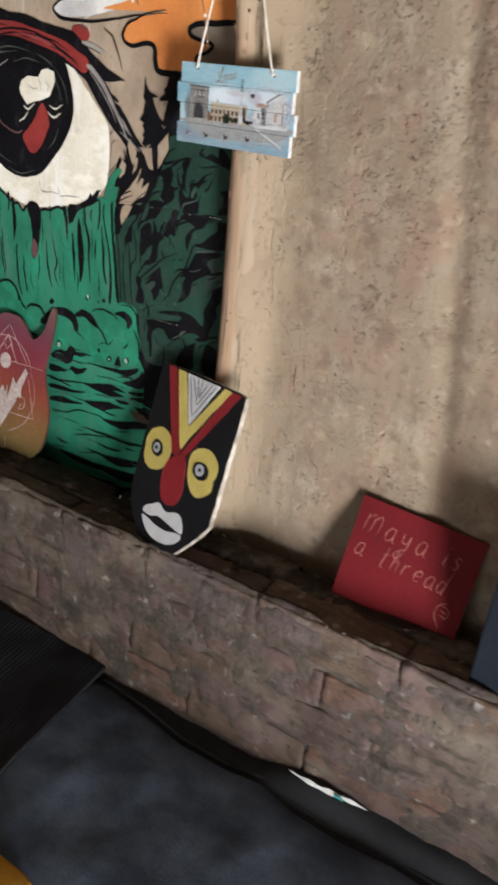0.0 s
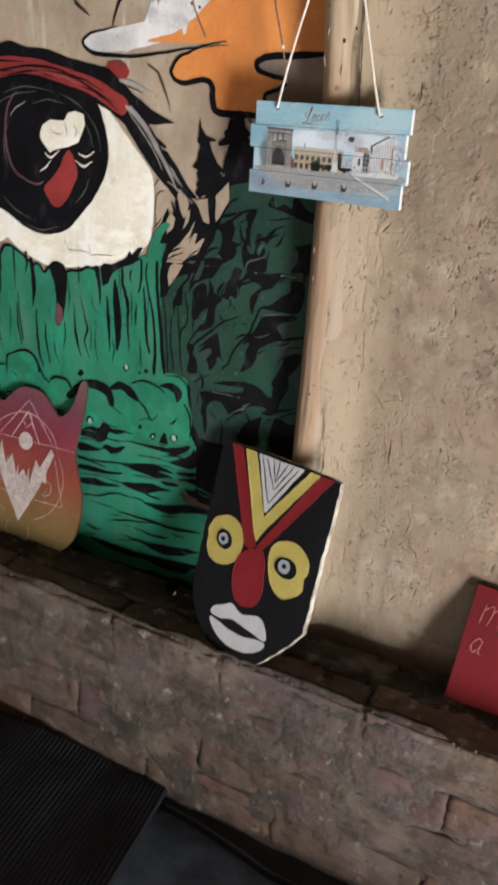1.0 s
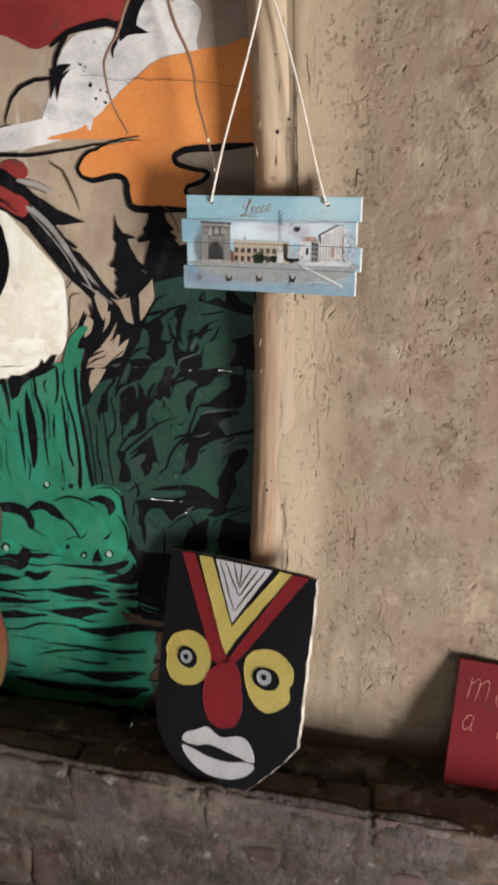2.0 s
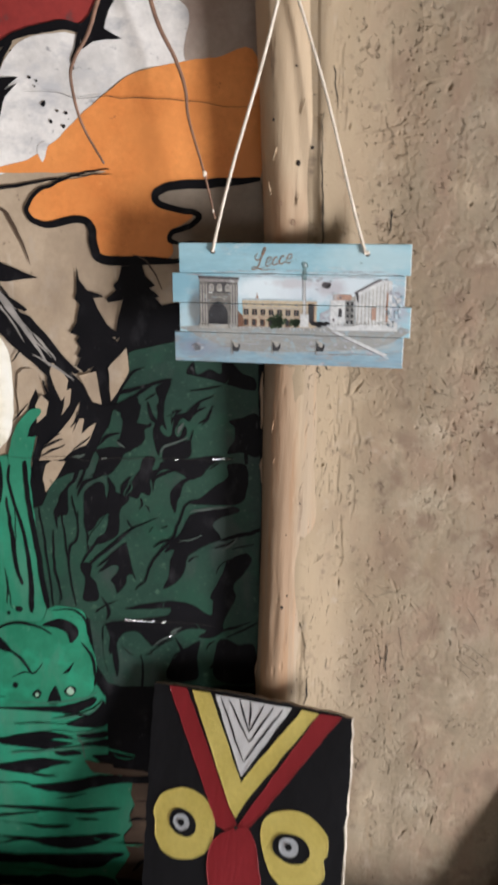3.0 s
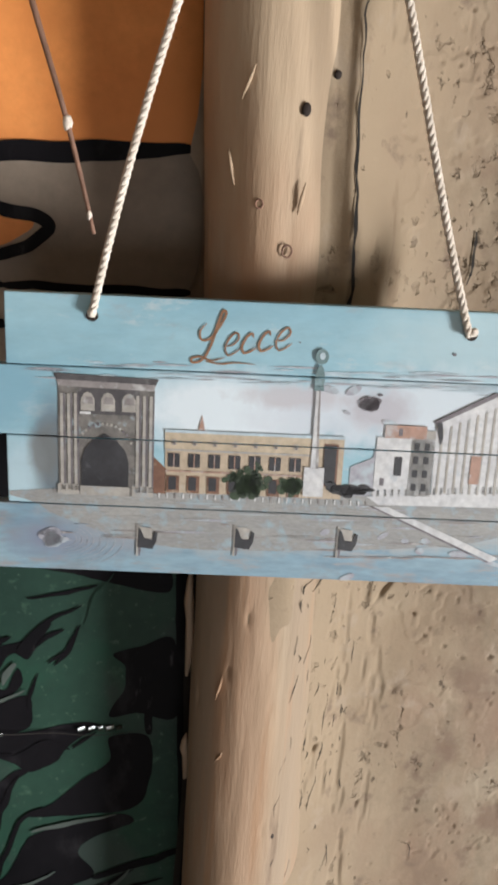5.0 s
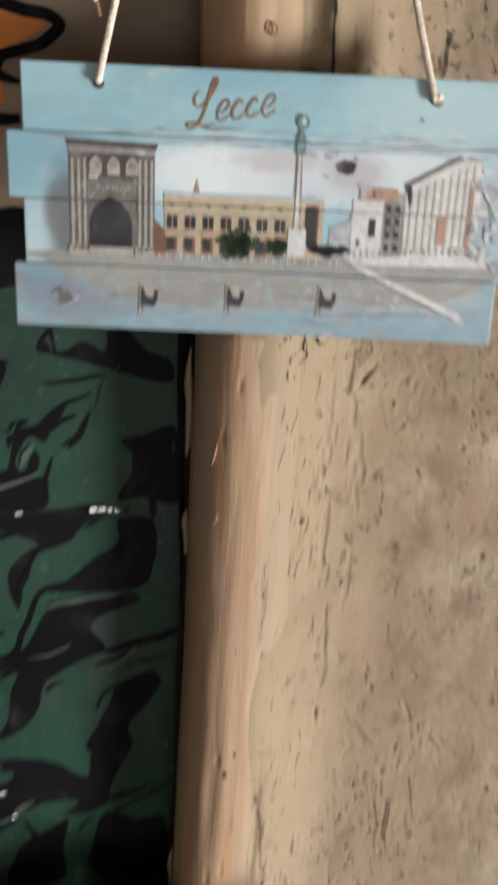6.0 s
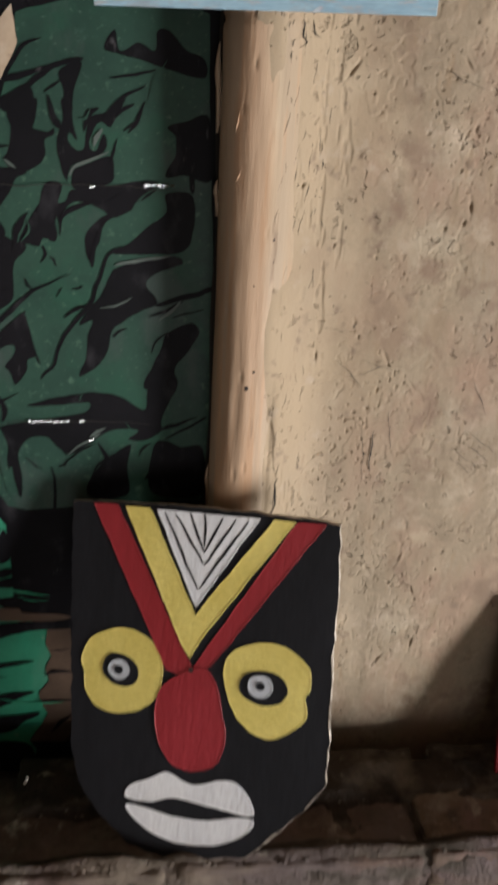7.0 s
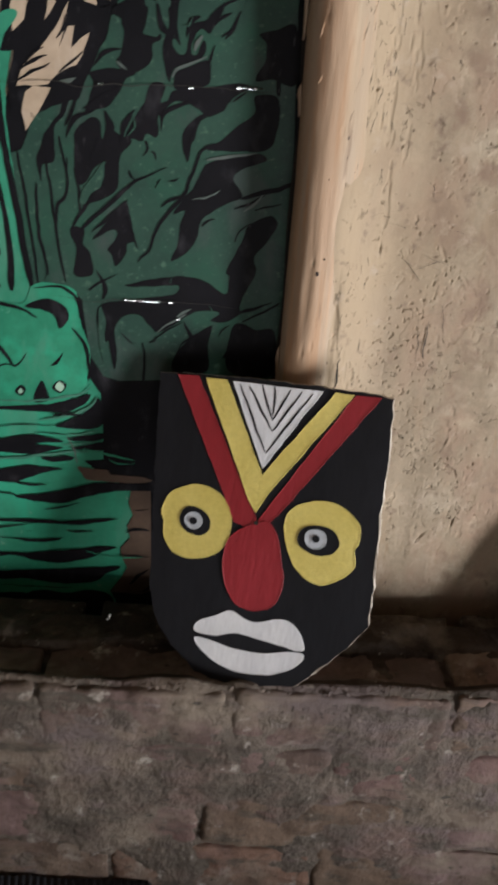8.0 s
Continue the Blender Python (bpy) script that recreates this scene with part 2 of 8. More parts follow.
tint(POLE, (0.165, 0.112, 0.076), 60, 0.63, 0.72, (1, 1, 0.1))
DARKPIT = mat("dark_hole", (0.03, 0.02, 0.014), (0.02, 0.012, 0.01), 0.9)
BRICK = mat("worn_brick", (0.130, 0.100, 0.082), (0.089, 0.067, 0.055), 0.9, scale=14, fine=130, bump=0.7, vary=0.18, dirt=(0.185, 0.155, 0.132), dirt_at=0.60, depth=0.003, spec=0.2)


def clay(m):
    """Each brick of its own clay: tan, brown, dusty mauve or dull red."""
    nt = m.node_tree
    bsdf = nt.nodes["Principled BSDF"]
    old = bsdf.inputs["Base Color"].links[0].from_socket
    info = nt.nodes.new("ShaderNodeObjectInfo")
    ramp = nt.nodes.new("ShaderNodeValToRGB")
    ramp.color_ramp.interpolation = "CONSTANT"
    stops = ramp.color_ramp.elements
    stops[0].position, stops[0].color = 0.0, (1.0, 0.90, 0.80, 1)
    stops[1].position, stops[1].color = 0.8, (0.98, 0.76, 0.68, 1)
    for at, col in ((0.25, (0.76, 0.68, 0.68, 1)), (0.5, (0.88, 0.80, 0.74, 1)), (0.65, (0.88, 0.72, 0.78, 1))):
        stops.new(at).color = col
    nt.links.new(info.outputs["Random"], ramp.inputs[0])
    mul = nt.nodes.new("ShaderNodeMix")
    mul.data_type, mul.blend_type = "RGBA", "MULTIPLY"
    mul.inputs["Factor"].default_value = 1.0
    nt.links.new(old, mul.inputs["A"])
    nt.links.new(ramp.outputs[0], mul.inputs["B"])
    nt.links.new(mul.outputs["Result"], bsdf.inputs["Base Color"])


clay(BRICK)
MORTAR = mat("dirty_mortar", (0.110, 0.089, 0.073), (0.063, 0.050, 0.041), 0.95, scale=22, fine=120, bump=1.0, dirt=(0.165, 0.142, 0.120), dirt_at=0.62, depth=0.005, spec=0.2)
tint(BRICK, (0.205, 0.178, 0.155), 20, 0.58, 0.76)
tint(BRICK, (0.135, 0.090, 0.085), 9, 0.50, 0.68)
tint(BRICK, (0.060, 0.045, 0.036), 30, 0.60, 0.72)
tint(MORTAR, (0.115, 0.077, 0.066), 8, 0.48, 0.64)
tint(MORTAR, (0.110, 0.082, 0.084), 11, 0.54, 0.70, (1, 1, 2))
tint(MORTAR, (0.062, 0.052, 0.042), 15, 0.54, 0.68, (0.6, 1, 1.6))
tint(MORTAR, (0.30, 0.275, 0.25), 30, 0.63, 0.74)
for worn in (BRICK, MORTAR):
    # one coat of smears and dirt runs over bricks and joints alike
    tint(worn, (0.132, 0.105, 0.082), 7, 0.50, 0.62, (0.6, 1, 1.2))
    tint(worn, (0.092, 0.071, 0.067), 10, 0.55, 0.66, (0.5, 1, 1.3))
    tint(worn, (0.052, 0.043, 0.034), 19, 0.56, 0.68, (0.5, 1, 1.7))
    tint(worn, (0.255, 0.228, 0.198), 27, 0.62, 0.72)
    tint(worn, (0.045, 0.037, 0.030), 75, 0.62, 0.70, (0.7, 1, 1.3))
# ledge top: dirt, coloured darker still for the shade that lies on it
SOOT_SHADE = mat("shaded_ledge_dirt", (0.045, 0.033, 0.025), (0.018, 0.013, 0.010), 0.95, scale=14, fine=120, bump=0.8, dirt=(0.16, 0.13, 0.10), dirt_at=0.66, depth=0.006, spec=0.2)
tint(SOOT_SHADE, (0.105, 0.086, 0.068), 13, 0.52, 0.66)
tint(SOOT_SHADE, (0.20, 0.175, 0.145), 60, 0.64, 0.70)
BLUE_CLOTH = mat("blue_grey_cloth", (0.118, 0.155, 0.215), (0.052, 0.070, 0.102), 0.85, scale=9, fine=240, bump=0.5, dirt=(0.12, 0.13, 0.16), dirt_at=0.66, depth=0.002, spec=0.2)
GREY_CLOTH = mat("dark_grey_mat", (0.040, 0.043, 0.047), (0.024, 0.026, 0.029), 0.9, fine=240, spec=0.2)
RIB_CLOTH = mat("black_ribbed_cloth", (0.024, 0.026, 0.032), (0.013, 0.014, 0.017), 0.85, fine=300, spec=0.25)
YELLOW_CLOTH = mat("ochre_cloth", (0.413, 0.203, 0.022), (0.315, 0.143, 0.015), 0.85, fine=240, spec=0.2)
PAPER = mat("white_paper", (0.78, 0.78, 0.76), (0.7, 0.7, 0.68), 0.6, fine=200, bump=0.1)
TEAL = mat("teal_print", (0.05, 0.35, 0.35), (0.04, 0.28, 0.28), 0.6)

M_BLACK = mat("black_board_paint", (0.013, 0.013, 0.016), (0.009, 0.009, 0.011), 0.6, spec=0.16, scale=8, fine=140, bump=0.2, stretch=(1, 1, 0.25), depth=0.002, dirt=(0.03, 0.03, 0.034), dirt_at=0.68)
M_RED = mat("crimson_board_paint", (0.30, 0.019, 0.028), (0.23, 0.015, 0.021), 0.42, scale=14, fine=180, bump=0.3, stretch=(1, 1, 0.3), depth=0.002, grainy=0.4)
M_YELLOW = mat("yellow_board_paint", (0.68, 0.56, 0.165), (0.58, 0.465, 0.12), 0.45, scale=16, fine=200, bump=0.35, depth=0.002, grainy=0.4)
M_WHITE = mat("white_board_paint", (0.74, 0.74, 0.76), (0.60, 0.60, 0.63), 0.45, scale=14, fine=200, bump=0.35, stretch=(1, 1, 0.3), depth=0.002, grainy=0.4)
M_GREY = mat("grey_blue_paint", (0.54, 0.56, 0.60), (0.42, 0.44, 0.48), 0.45)
RAW_EDGE = mat("raw_board_edge", (0.56, 0.50, 0.43), (0.24, 0.20, 0.16), 0.8, scale=45, fine=200, bump=0.5)

SLAT = mat("sky_blue_print", (0.315, 0.510, 0.585), (0.235, 0.425, 0.515), 0.42, scale=9, fine=60, bump=0.12, stretch=(1, 1, 3), dirt=(0.42, 0.52, 0.56), dirt_at=0.57, depth=0.001, grainy=0.5)
tint(SLAT, (0.30, 0.36, 0.40), 34, 0.58, 0.72, (1, 1, 2))
SLAT_LOW = mat("blue_grey_print", (0.262, 0.390, 0.465), (0.195, 0.310, 0.395), 0.42, scale=12, fine=70, bump=0.12, stretch=(1, 1, 5), dirt=(0.30, 0.31, 0.32), dirt_at=0.54, depth=0.001)
tint(SLAT_LOW, (0.24, 0.245, 0.25), 30, 0.52, 0.66, (1, 1, 2))


def soft_patch(m, colour, cx, cz, rx, rz, most=1.0, ragged=0.5):
    """A printed tone that fades out softly round an uneven oval of the picture."""
    nt = m.node_tree
    bsdf = nt.nodes["Principled BSDF"]
    old = bsdf.inputs["Base Color"].links[0].from_socket
    co = nt.nodes.new("ShaderNodeTexCoord")
    mp = nt.nodes.new("ShaderNodeMapping")
    mp.inputs["Scale"].default_value = (1 / rx, 0, 1 / rz)
    mp.inputs["Location"].default_value = (-cx / rx, 0, -cz / rz)
    nt.links.new(co.outputs["Object"], mp.inputs["Vector"])
    far = nt.nodes.new("ShaderNodeVectorMath")
    far.operation = "LENGTH"
    nt.links.new(mp.outputs[0], far.inputs[0])
    n = nt.nodes.new("ShaderNodeTexNoise")
    n.inputs["Scale"].default_value, n.inputs["Detail"].default_value, n.inputs["Roughness"].default_value = 90, 6, 0.6
    nt.links.new(co.outputs["Object"], n.inputs["Vector"])
    mix = nt.nodes.new("ShaderNodeMath")
    mix.operation = "MULTIPLY_ADD"
    mix.inputs[1].default_value = ragged * 3
    nt.links.new(n.outputs["Fac"], mix.inputs[0])
    nt.links.new(far.outputs["Value"], mix.inputs[2])
    cut = nt.nodes.new("ShaderNodeMapRange")
    cut.inputs["From Min"].default_value, cut.inputs["From Max"].default_value = 1.25 + ragged * 1.5, 0.55 + ragged * 1.5
    cut.inputs["To Max"].default_value = most
    nt.links.new(mix.outputs[0], cut.inputs["Value"])
    over = nt.nodes.new("ShaderNodeMix")
    over.data_type = "RGBA"
    nt.links.new(cut.outputs[0], over.inputs["Factor"])
    nt.links.new(old, over.inputs["A"])
    over.inputs["B"].default_value = (*colour, 1)
    nt.links.new(over.outputs["Result"], bsdf.inputs["Base Color"])


soft_patch(SLAT, (0.66, 0.74, 0.79), -0.022, 0.010, 0.040, 0.016, 0.95, 0.25)
soft_patch(SLAT, (0.55, 0.60, 0.66), 0.020, 0.010, 0.034, 0.013, 0.8, 0.5)
soft_patch(SLAT, (0.60, 0.66, 0.71), 0.060, 0.014, 0.040, 0.016, 0.85, 0.4)
soft_patch(SLAT, (0.40, 0.38, 0.42), 0.038, 0.013, 0.014, 0.009, 0.75, 0.5)
soft_patch(SLAT, (0.46, 0.44, 0.47), 0.002, 0.017, 0.020, 0.005, 0.7, 0.6)
soft_patch(SLAT, (0.36, 0.36, 0.42), 0.096, -0.004, 0.012, 0.026, 0.75, 0.6)
soft_patch(SLAT, (0.12, 0.15, 0.18), -0.091, -0.010, 0.009, 0.026, 0.9, 0.25)
soft_patch(SLAT, (0.20, 0.38, 0.48), -0.108, 0.013, 0.016, 0.016, 0.7, 0.4)
soft_patch(SLAT, (0.48, 0.60, 0.66), -0.104, -0.018, 0.010, 0.016, 0.6, 0.4)
soft_patch(SLAT, (0.43, 0.56, 0.60), 0.075, 0.040, 0.045, 0.014, 0.6, 0.4)
soft_patch(SLAT_LOW, (0.20, 0.25, 0.33), -0.092, -0.045, 0.018, 0.010, 0.7, 0.5)
soft_patch(SLAT_LOW, (0.37, 0.39, 0.40), -0.015, -0.037, 0.070, 0.011, 0.85, 0.5)
soft_patch(SLAT_LOW, (0.42, 0.42, 0.41), 0.055, -0.036, 0.040, 0.009, 0.8, 0.4)
soft_patch(SLAT_LOW, (0.20, 0.225, 0.31), -0.0915, -0.0450, 0.0085, 0.0048, 0.85, 0.3)
soft_patch(SLAT_LOW, (0.245, 0.275, 0.33), -0.070, -0.0440, 0.022, 0.0100, 0.5, 0.5)
soft_patch(SLAT, (0.16, 0.17, 0.17), -0.0930, -0.0100, 0.0065, 0.0130, 0.8, 0.45)
SLAT_EDGE = mat("white_slat_edge", (0.74, 0.73, 0.71), (0.62, 0.61, 0.58), 0.6, fine=120)


def print_ink(name, light, dark, scale, fade=(0.34, 0.44, 0.49), fade_at=0.60, stretch=(1, 1, 1)):
    """Ink of the printed view, rubbed thin so that the blue ground shows through in specks."""
    m = mat(name, light, dark, 0.42, scale=scale, fine=320, bump=0.05, stretch=stretch, spread=0.2, depth=0.001)
    return tint(m, fade, 160, fade_at, fade_at + 0.14)


P_STONE = print_ink("printed_stone", (0.235, 0.222, 0.205), (0.080, 0.076, 0.074), 150)
P_DARK = print_ink("printed_dark", (0.045, 0.046, 0.052), (0.020, 0.020, 0.024), 60, (0.11, 0.12, 0.13), 0.64)
P_TAN = print_ink("printed_tan", (0.49, 0.405, 0.305), (0.40, 0.322, 0.235), 120, (0.42, 0.39, 0.33))
P_BRICK = print_ink("printed_arcade", (0.22, 0.115, 0.075), (0.13, 0.065, 0.045), 120, (0.36, 0.27, 0.19))
P_WHITE = print_ink("printed_white", (0.64, 0.65, 0.65), (0.48, 0.49, 0.51), 110, (0.42, 0.46, 0.50))
P_GROOVE = print_ink("printed_groove", (0.30, 0.28, 0.275), (0.22, 0.20, 0.20), 110, (0.50, 0.50, 0.50), 0.55)
P_PALE_TAN = print_ink("printed_pale_tan", (0.52, 0.44, 0.325), (0.44, 0.365, 0.265), 90, (0.46, 0.42, 0.35))
P_COLUMN = print_ink("printed_column", (0.43, 0.41, 0.375), (0.30, 0.285, 0.26), 110, (0.34, 0.37, 0.39), 0.56)
P_PLAZA = print_ink("printed_paving", (0.350, 0.350, 0.335), (0.235, 0.240, 0.240), 26, (0.28, 0.36, 0.41), 0.52, (1, 1, 4))
P_CLOUD = print_ink("printed_cloud", (0.48, 0.58, 0.63), (0.385, 0.49, 0.555), 18, (0.47, 0.43, 0.45), 0.60)
P_HAZE = print_ink("printed_mauve_cloud", (0.38, 0.39, 0.43), (0.31, 0.31, 0.36), 40, (0.40, 0.47, 0.51), 0.50)
P_LEAF = print_ink("printed_foliage", (0.050, 0.082, 0.040), (0.018, 0.032, 0.018), 260, (0.13, 0.15, 0.10), 0.60)
P_KNOT = print_ink("printed_knot", (0.17, 0.155, 0.17), (0.12, 0.105, 0.12), 60, (0.27, 0.26, 0.28), 0.54)
P_ATTIC = print_ink("printed_attic_shade", (0.105, 0.100, 0.105), (0.060, 0.057, 0.062), 150, (0.20, 0.19, 0.19), 0.58)
P_TEAL = print_ink("printed_statue", (0.16, 0.25, 0.26), (0.10, 0.16, 0.17), 200, (0.25, 0.36, 0.39), 0.56)
P_ROOF = print_ink("printed_roof", (0.42, 0.255, 0.195), (0.33, 0.21, 0.165), 60, (0.42, 0.40, 0.40), 0.52)
P_SCRIPT = mat("brown_script", (0.30, 0.165, 0.095), (0.22, 0.115, 0.065), 0.45, scale=60)
ROPE = mat("cotton_rope", (0.80, 0.72, 0.63), (0.66, 0.58, 0.49), 0.9, scale=60, fine=400, bump=0.4, spec=0.2)
TWIG = mat("dry_brown_stem", (0.280, 0.154, 0.105), (0.154, 0.084, 0.056), 0.7, scale=30, fine=200)
STEEL = mat("dull_steel", (0.25, 0.24, 0.23), (0.16, 0.15, 0.14), 0.45)
SIGN_RED = mat("red_card", (0.135, 0.009, 0.012), (0.110, 0.007, 0.010), 0.7, spec=0.15, scale=6, fine=220, bump=0.15, depth=0.002)
CHALK = mat("pink_chalk_line", (0.46, 0.17, 0.13), (0.24, 0.05, 0.045), 0.8, scale=90, fine=300)
PANEL_BLUE = mat("slate_blue_panel", (0.013, 0.017, 0.025), (0.009, 0.012, 0.018), 0.75, scale=7, spec=0.12)
G_LINE = mat("pale_line_paint", (0.56, 0.40, 0.38), (0.40, 0.24, 0.22), 0.5, scale=60)
G_PALE = mat("pale_figure_paint", (0.55, 0.47, 0.44), (0.42, 0.34, 0.31), 0.5, scale=40, fine=160)
ROOM = mat("dim_room_plaster", (0.20, 0.15, 0.11), (0.14, 0.105, 0.075), 0.9, scale=3)
EARTH = mat("earth_floor", (0.14, 0.105, 0.08), (0.09, 0.068, 0.05), 0.95, scale=4)
YARD = mat("yard_ground", (0.26, 0.21, 0.15), (0.18, 0.15, 0.10), 0.95, scale=2)


def sunset_paint():
    """Board paint that runs from ochre at the foot through brick red to plum at the top, as it was brushed."""
    m = mat("plum_to_ochre_paint", (1, 1, 1), (0.8, 0.8, 0.8), 0.45, scale=9, fine=160, depth=0.002)
    nt = m.node_tree
    bsdf = nt.nodes["Principled BSDF"]
    old = bsdf.inputs["Base Color"].links[0].from_socket
    co = nt.nodes.new("ShaderNodeTexCoord")
    sep = nt.nodes.new("ShaderNodeSeparateXYZ")
    nt.links.new(co.outputs["Object"], sep.inputs[0])
    span = nt.nodes.new("ShaderNodeMapRange")
    span.inputs["From Min"].default_value, span.inputs["From Max"].default_value = -0.21, 0.14
    nt.links.new(sep.outputs["Z"], span.inputs["Value"])
    ramp = nt.nodes.new("ShaderNodeValToRGB")
    stops = ramp.color_ramp.elements
    stops[0].position, stops[0].color = 0.12, (0.20, 0.14, 0.05, 1)
    stops[1].position, stops[1].color = 1.0, (0.16, 0.095, 0.085, 1)
    for at, col in ((0.30, (0.23, 0.115, 0.045, 1)), (0.48, (0.26, 0.055, 0.035, 1)), (0.68, (0.22, 0.035, 0.055, 1)), (0.82, (0.17, 0.045, 0.07, 1))):
        e = stops.new(at)
        e.color = col
    nt.links.new(span.outputs[0], ramp.inputs[0])
    mul = nt.nodes.new("ShaderNodeMix")
    mul.data_type, mul.blend_type = "RGBA", "MULTIPLY"
    mul.inputs["Factor"].default_value = 1.0
    nt.links.new(ramp.outputs[0], mul.inputs["A"])
    nt.links.new(old, mul.inputs["B"])
    nt.links.new(mul.outputs["Result"], bsdf.inputs["Base Color"])
    return m


SUNSET = sunset_paint()


# ---- building helpers ----
def mesh_of(name, bm, *materials):
    me = bpy.data.meshes.new(name)
    bm.to_mesh(me)
    bm.free()
    for m in materials:
        me.materials.append(m)
    return me


def part(name, bm, material, parent, label="", smooth=False):
    """Links a bmesh as one mesh object under a thing or a part."""
    ob = new(name, mesh_of(name, bm, *(material if isinstance(material, tuple) else (material,))))
    if smooth:
        ob.data.shade_smooth()
    ob.parent = parent
    return tagged(ob, label)


def single(name, bm, material, label, category, kind="", group="", smooth=False):
    ob = part(name, bm, material, None, label, smooth)
    return tagged(ob, category=category, kind=kind, group=group)


def empty(name, label, category, m=None, kind="", group=""):
    ob = new(name)
    ob.empty_display_size = 0.05
    if m is not None:
        ob.matrix_world = m
    return tagged(ob, label, category, group, kind)


def box(bm, x0, x1, y0, y1, z0, z1, bevel=0.0, cuts=0):
    m = Matrix.LocRotScale(((x0 + x1) / 2, (y0 + y1) / 2, (z0 + z1) / 2), None, (x1 - x0, y1 - y0, z1 - z0))
    made = bmesh.ops.create_cube(bm, size=1, matrix=m)
    if bevel:
        edges = list({e for v in made["verts"] for e in v.link_edges})
        bmesh.ops.bevel(bm, geom=edges, offset=bevel, segments=2, affect="EDGES", profile=0.6)
    return bm


def boxed(*a, **k):
    return box(bmesh.new(), *a, **k)


def smooth_path(pts, closed=True, steps=6):
    """A Catmull-Rom curve through 2D points."""
    p = np.array(pts, float)
    n, out = len(p), []
    for i in range(n if closed else n - 1):
        a, b, c, d = (p[(i + k) % n] if closed else p[min(max(i + k, 0), n - 1)] for k in (-1, 0, 1, 2))
        for s in np.linspace(0, 1, steps, endpoint=False):
            out.append(0.5 * (2 * b + (c - a) * s + (2 * a - 5 * b + 4 * c - d) * s**2 + (3 * b - a - 3 * c + d) * s**3))
    if not closed:
        out.append(p[-1])
    return np.array(out)


def dense_path(pts, closed=True, step=0.006):
    p, out = np.array(pts, float), []
    n = len(p)
    for i in range(n if closed else n - 1):
        a, b = p[i], p[(i + 1) % n]
        k = max(1, int(np.hypot(*(b - a)) / step))
        out += [a + (b - a) * j / k for j in range(k)]
    if not closed:
        out.append(p[-1])
    return np.array(out)


def wobble(p, amount, seed):
    """The unsteady edge of a brush."""
    return np.array([q + amount * np.array([noise.noise((q[0] * 90, q[1] * 90, seed)), noise.noise((q[0] * 90, q[1] * 90, seed + 31.7))]) for q in p])


def flat(bm, p, y, thick=0.0):
    """A filled outline in the xz plane at y, facing -y; with a thickness it gets a rim and a back."""
    p = [Vector((q[0], q[1], 0)) for q in p]
    tris = tessellate_polygon([p])
    front = [bm.verts.new((q.x, y, q.y)) for q in p]
    rows = [(front, False)]
    if thick:
        back = [bm.verts.new((q.x, y + thick, q.y)) for q in p]
        rows.append((back, True))
    for verts, turned in rows:
        for t in tris:
            a, b, c = (verts[i] for i in t)
            up = (b.co - a.co).cross(c.co - a.co).y
            if abs(up) < 1e-12:
                continue
            order = (a, b, c) if (up < 0) != turned else (a, c, b)
            if bm.faces.get(order) is None:
                bm.faces.new(order)
    if thick:
        n, made = len(p), []
        for i in range(n):
            made.append(bm.faces.new((front[i], front[(i + 1) % n], back[(i + 1) % n], back[i])))
        area2 = sum(p[i].x * p[(i + 1) % n].y - p[(i + 1) % n].x * p[i].y for i in range(n))
        if area2 < 0:
            for face in made:
                face.normal_flip()
        for face in made:
            face.material_index = 1
    return bm


def ribbon(bm, pts, widths, y, steps=8):
    """A brush stroke along a curve in the xz plane: widths in millimetres at its start, middle and end."""
    c = smooth_path(pts, False, steps)
    d = np.gradient(c, axis=0)
    d /= np.maximum(np.hypot(*d.T)[:, None], 1e-9)
    side = np.stack([-d[:, 1], d[:, 0]], 1)
    s = np.linspace(0, 1, len(c))
    w = np.interp(s, [0, 0.08, 0.5, 0.93, 1], [widths[0] * 0.4, widths[0], widths[1], widths[2], widths[2] * 0.4]) / 2000
    left = [bm.verts.new((q[0], y, q[1])) for q in c + side * w[:, None]]
    right = [bm.verts.new((q[0], y, q[1])) for q in c - side * w[:, None]]
    for i in range(len(c) - 1):
        bm.faces.new((left[i], left[i + 1], right[i + 1], right[i]))
    for face in bm.faces:
        face.normal_update()
        if face.normal.y > 0:
            face.normal_flip()
    return bm


def tube(bm, pts, radius, sides=8):
    """A round tube through 3D points; radius: a number or one for each point."""
    pts = [Vector(p) for p in pts]
    rad = [float(r) for r in radius] if isinstance(radius, (list, tuple, np.ndarray)) else [radius] * len(pts)
    rings, ref = [], Vector((0.31, 0.87, 0.38))
    for i, p in enumerate(pts):
        d = (pts[min(i + 1, len(pts) - 1)] - pts[max(i - 1, 0)]).normalized()
        a = d.cross(ref).normalized()
        b = d.cross(a)
        rings.append([bm.verts.new(p + rad[i] * (math.cos(k * math.tau / sides) * a + math.sin(k * math.tau / sides) * b)) for k in range(sides)])
    for r0, r1 in zip(rings, rings[1:]):
        for k in range(sides):
            bm.faces.new((r0[k], r0[(k + 1) % sides], r1[(k + 1) % sides], r1[k]))
    bm.faces.new(rings[0][::-1])
    bm.faces.new(rings[-1])
    bmesh.ops.recalc_face_normals(bm, faces=bm.faces)
    return bm


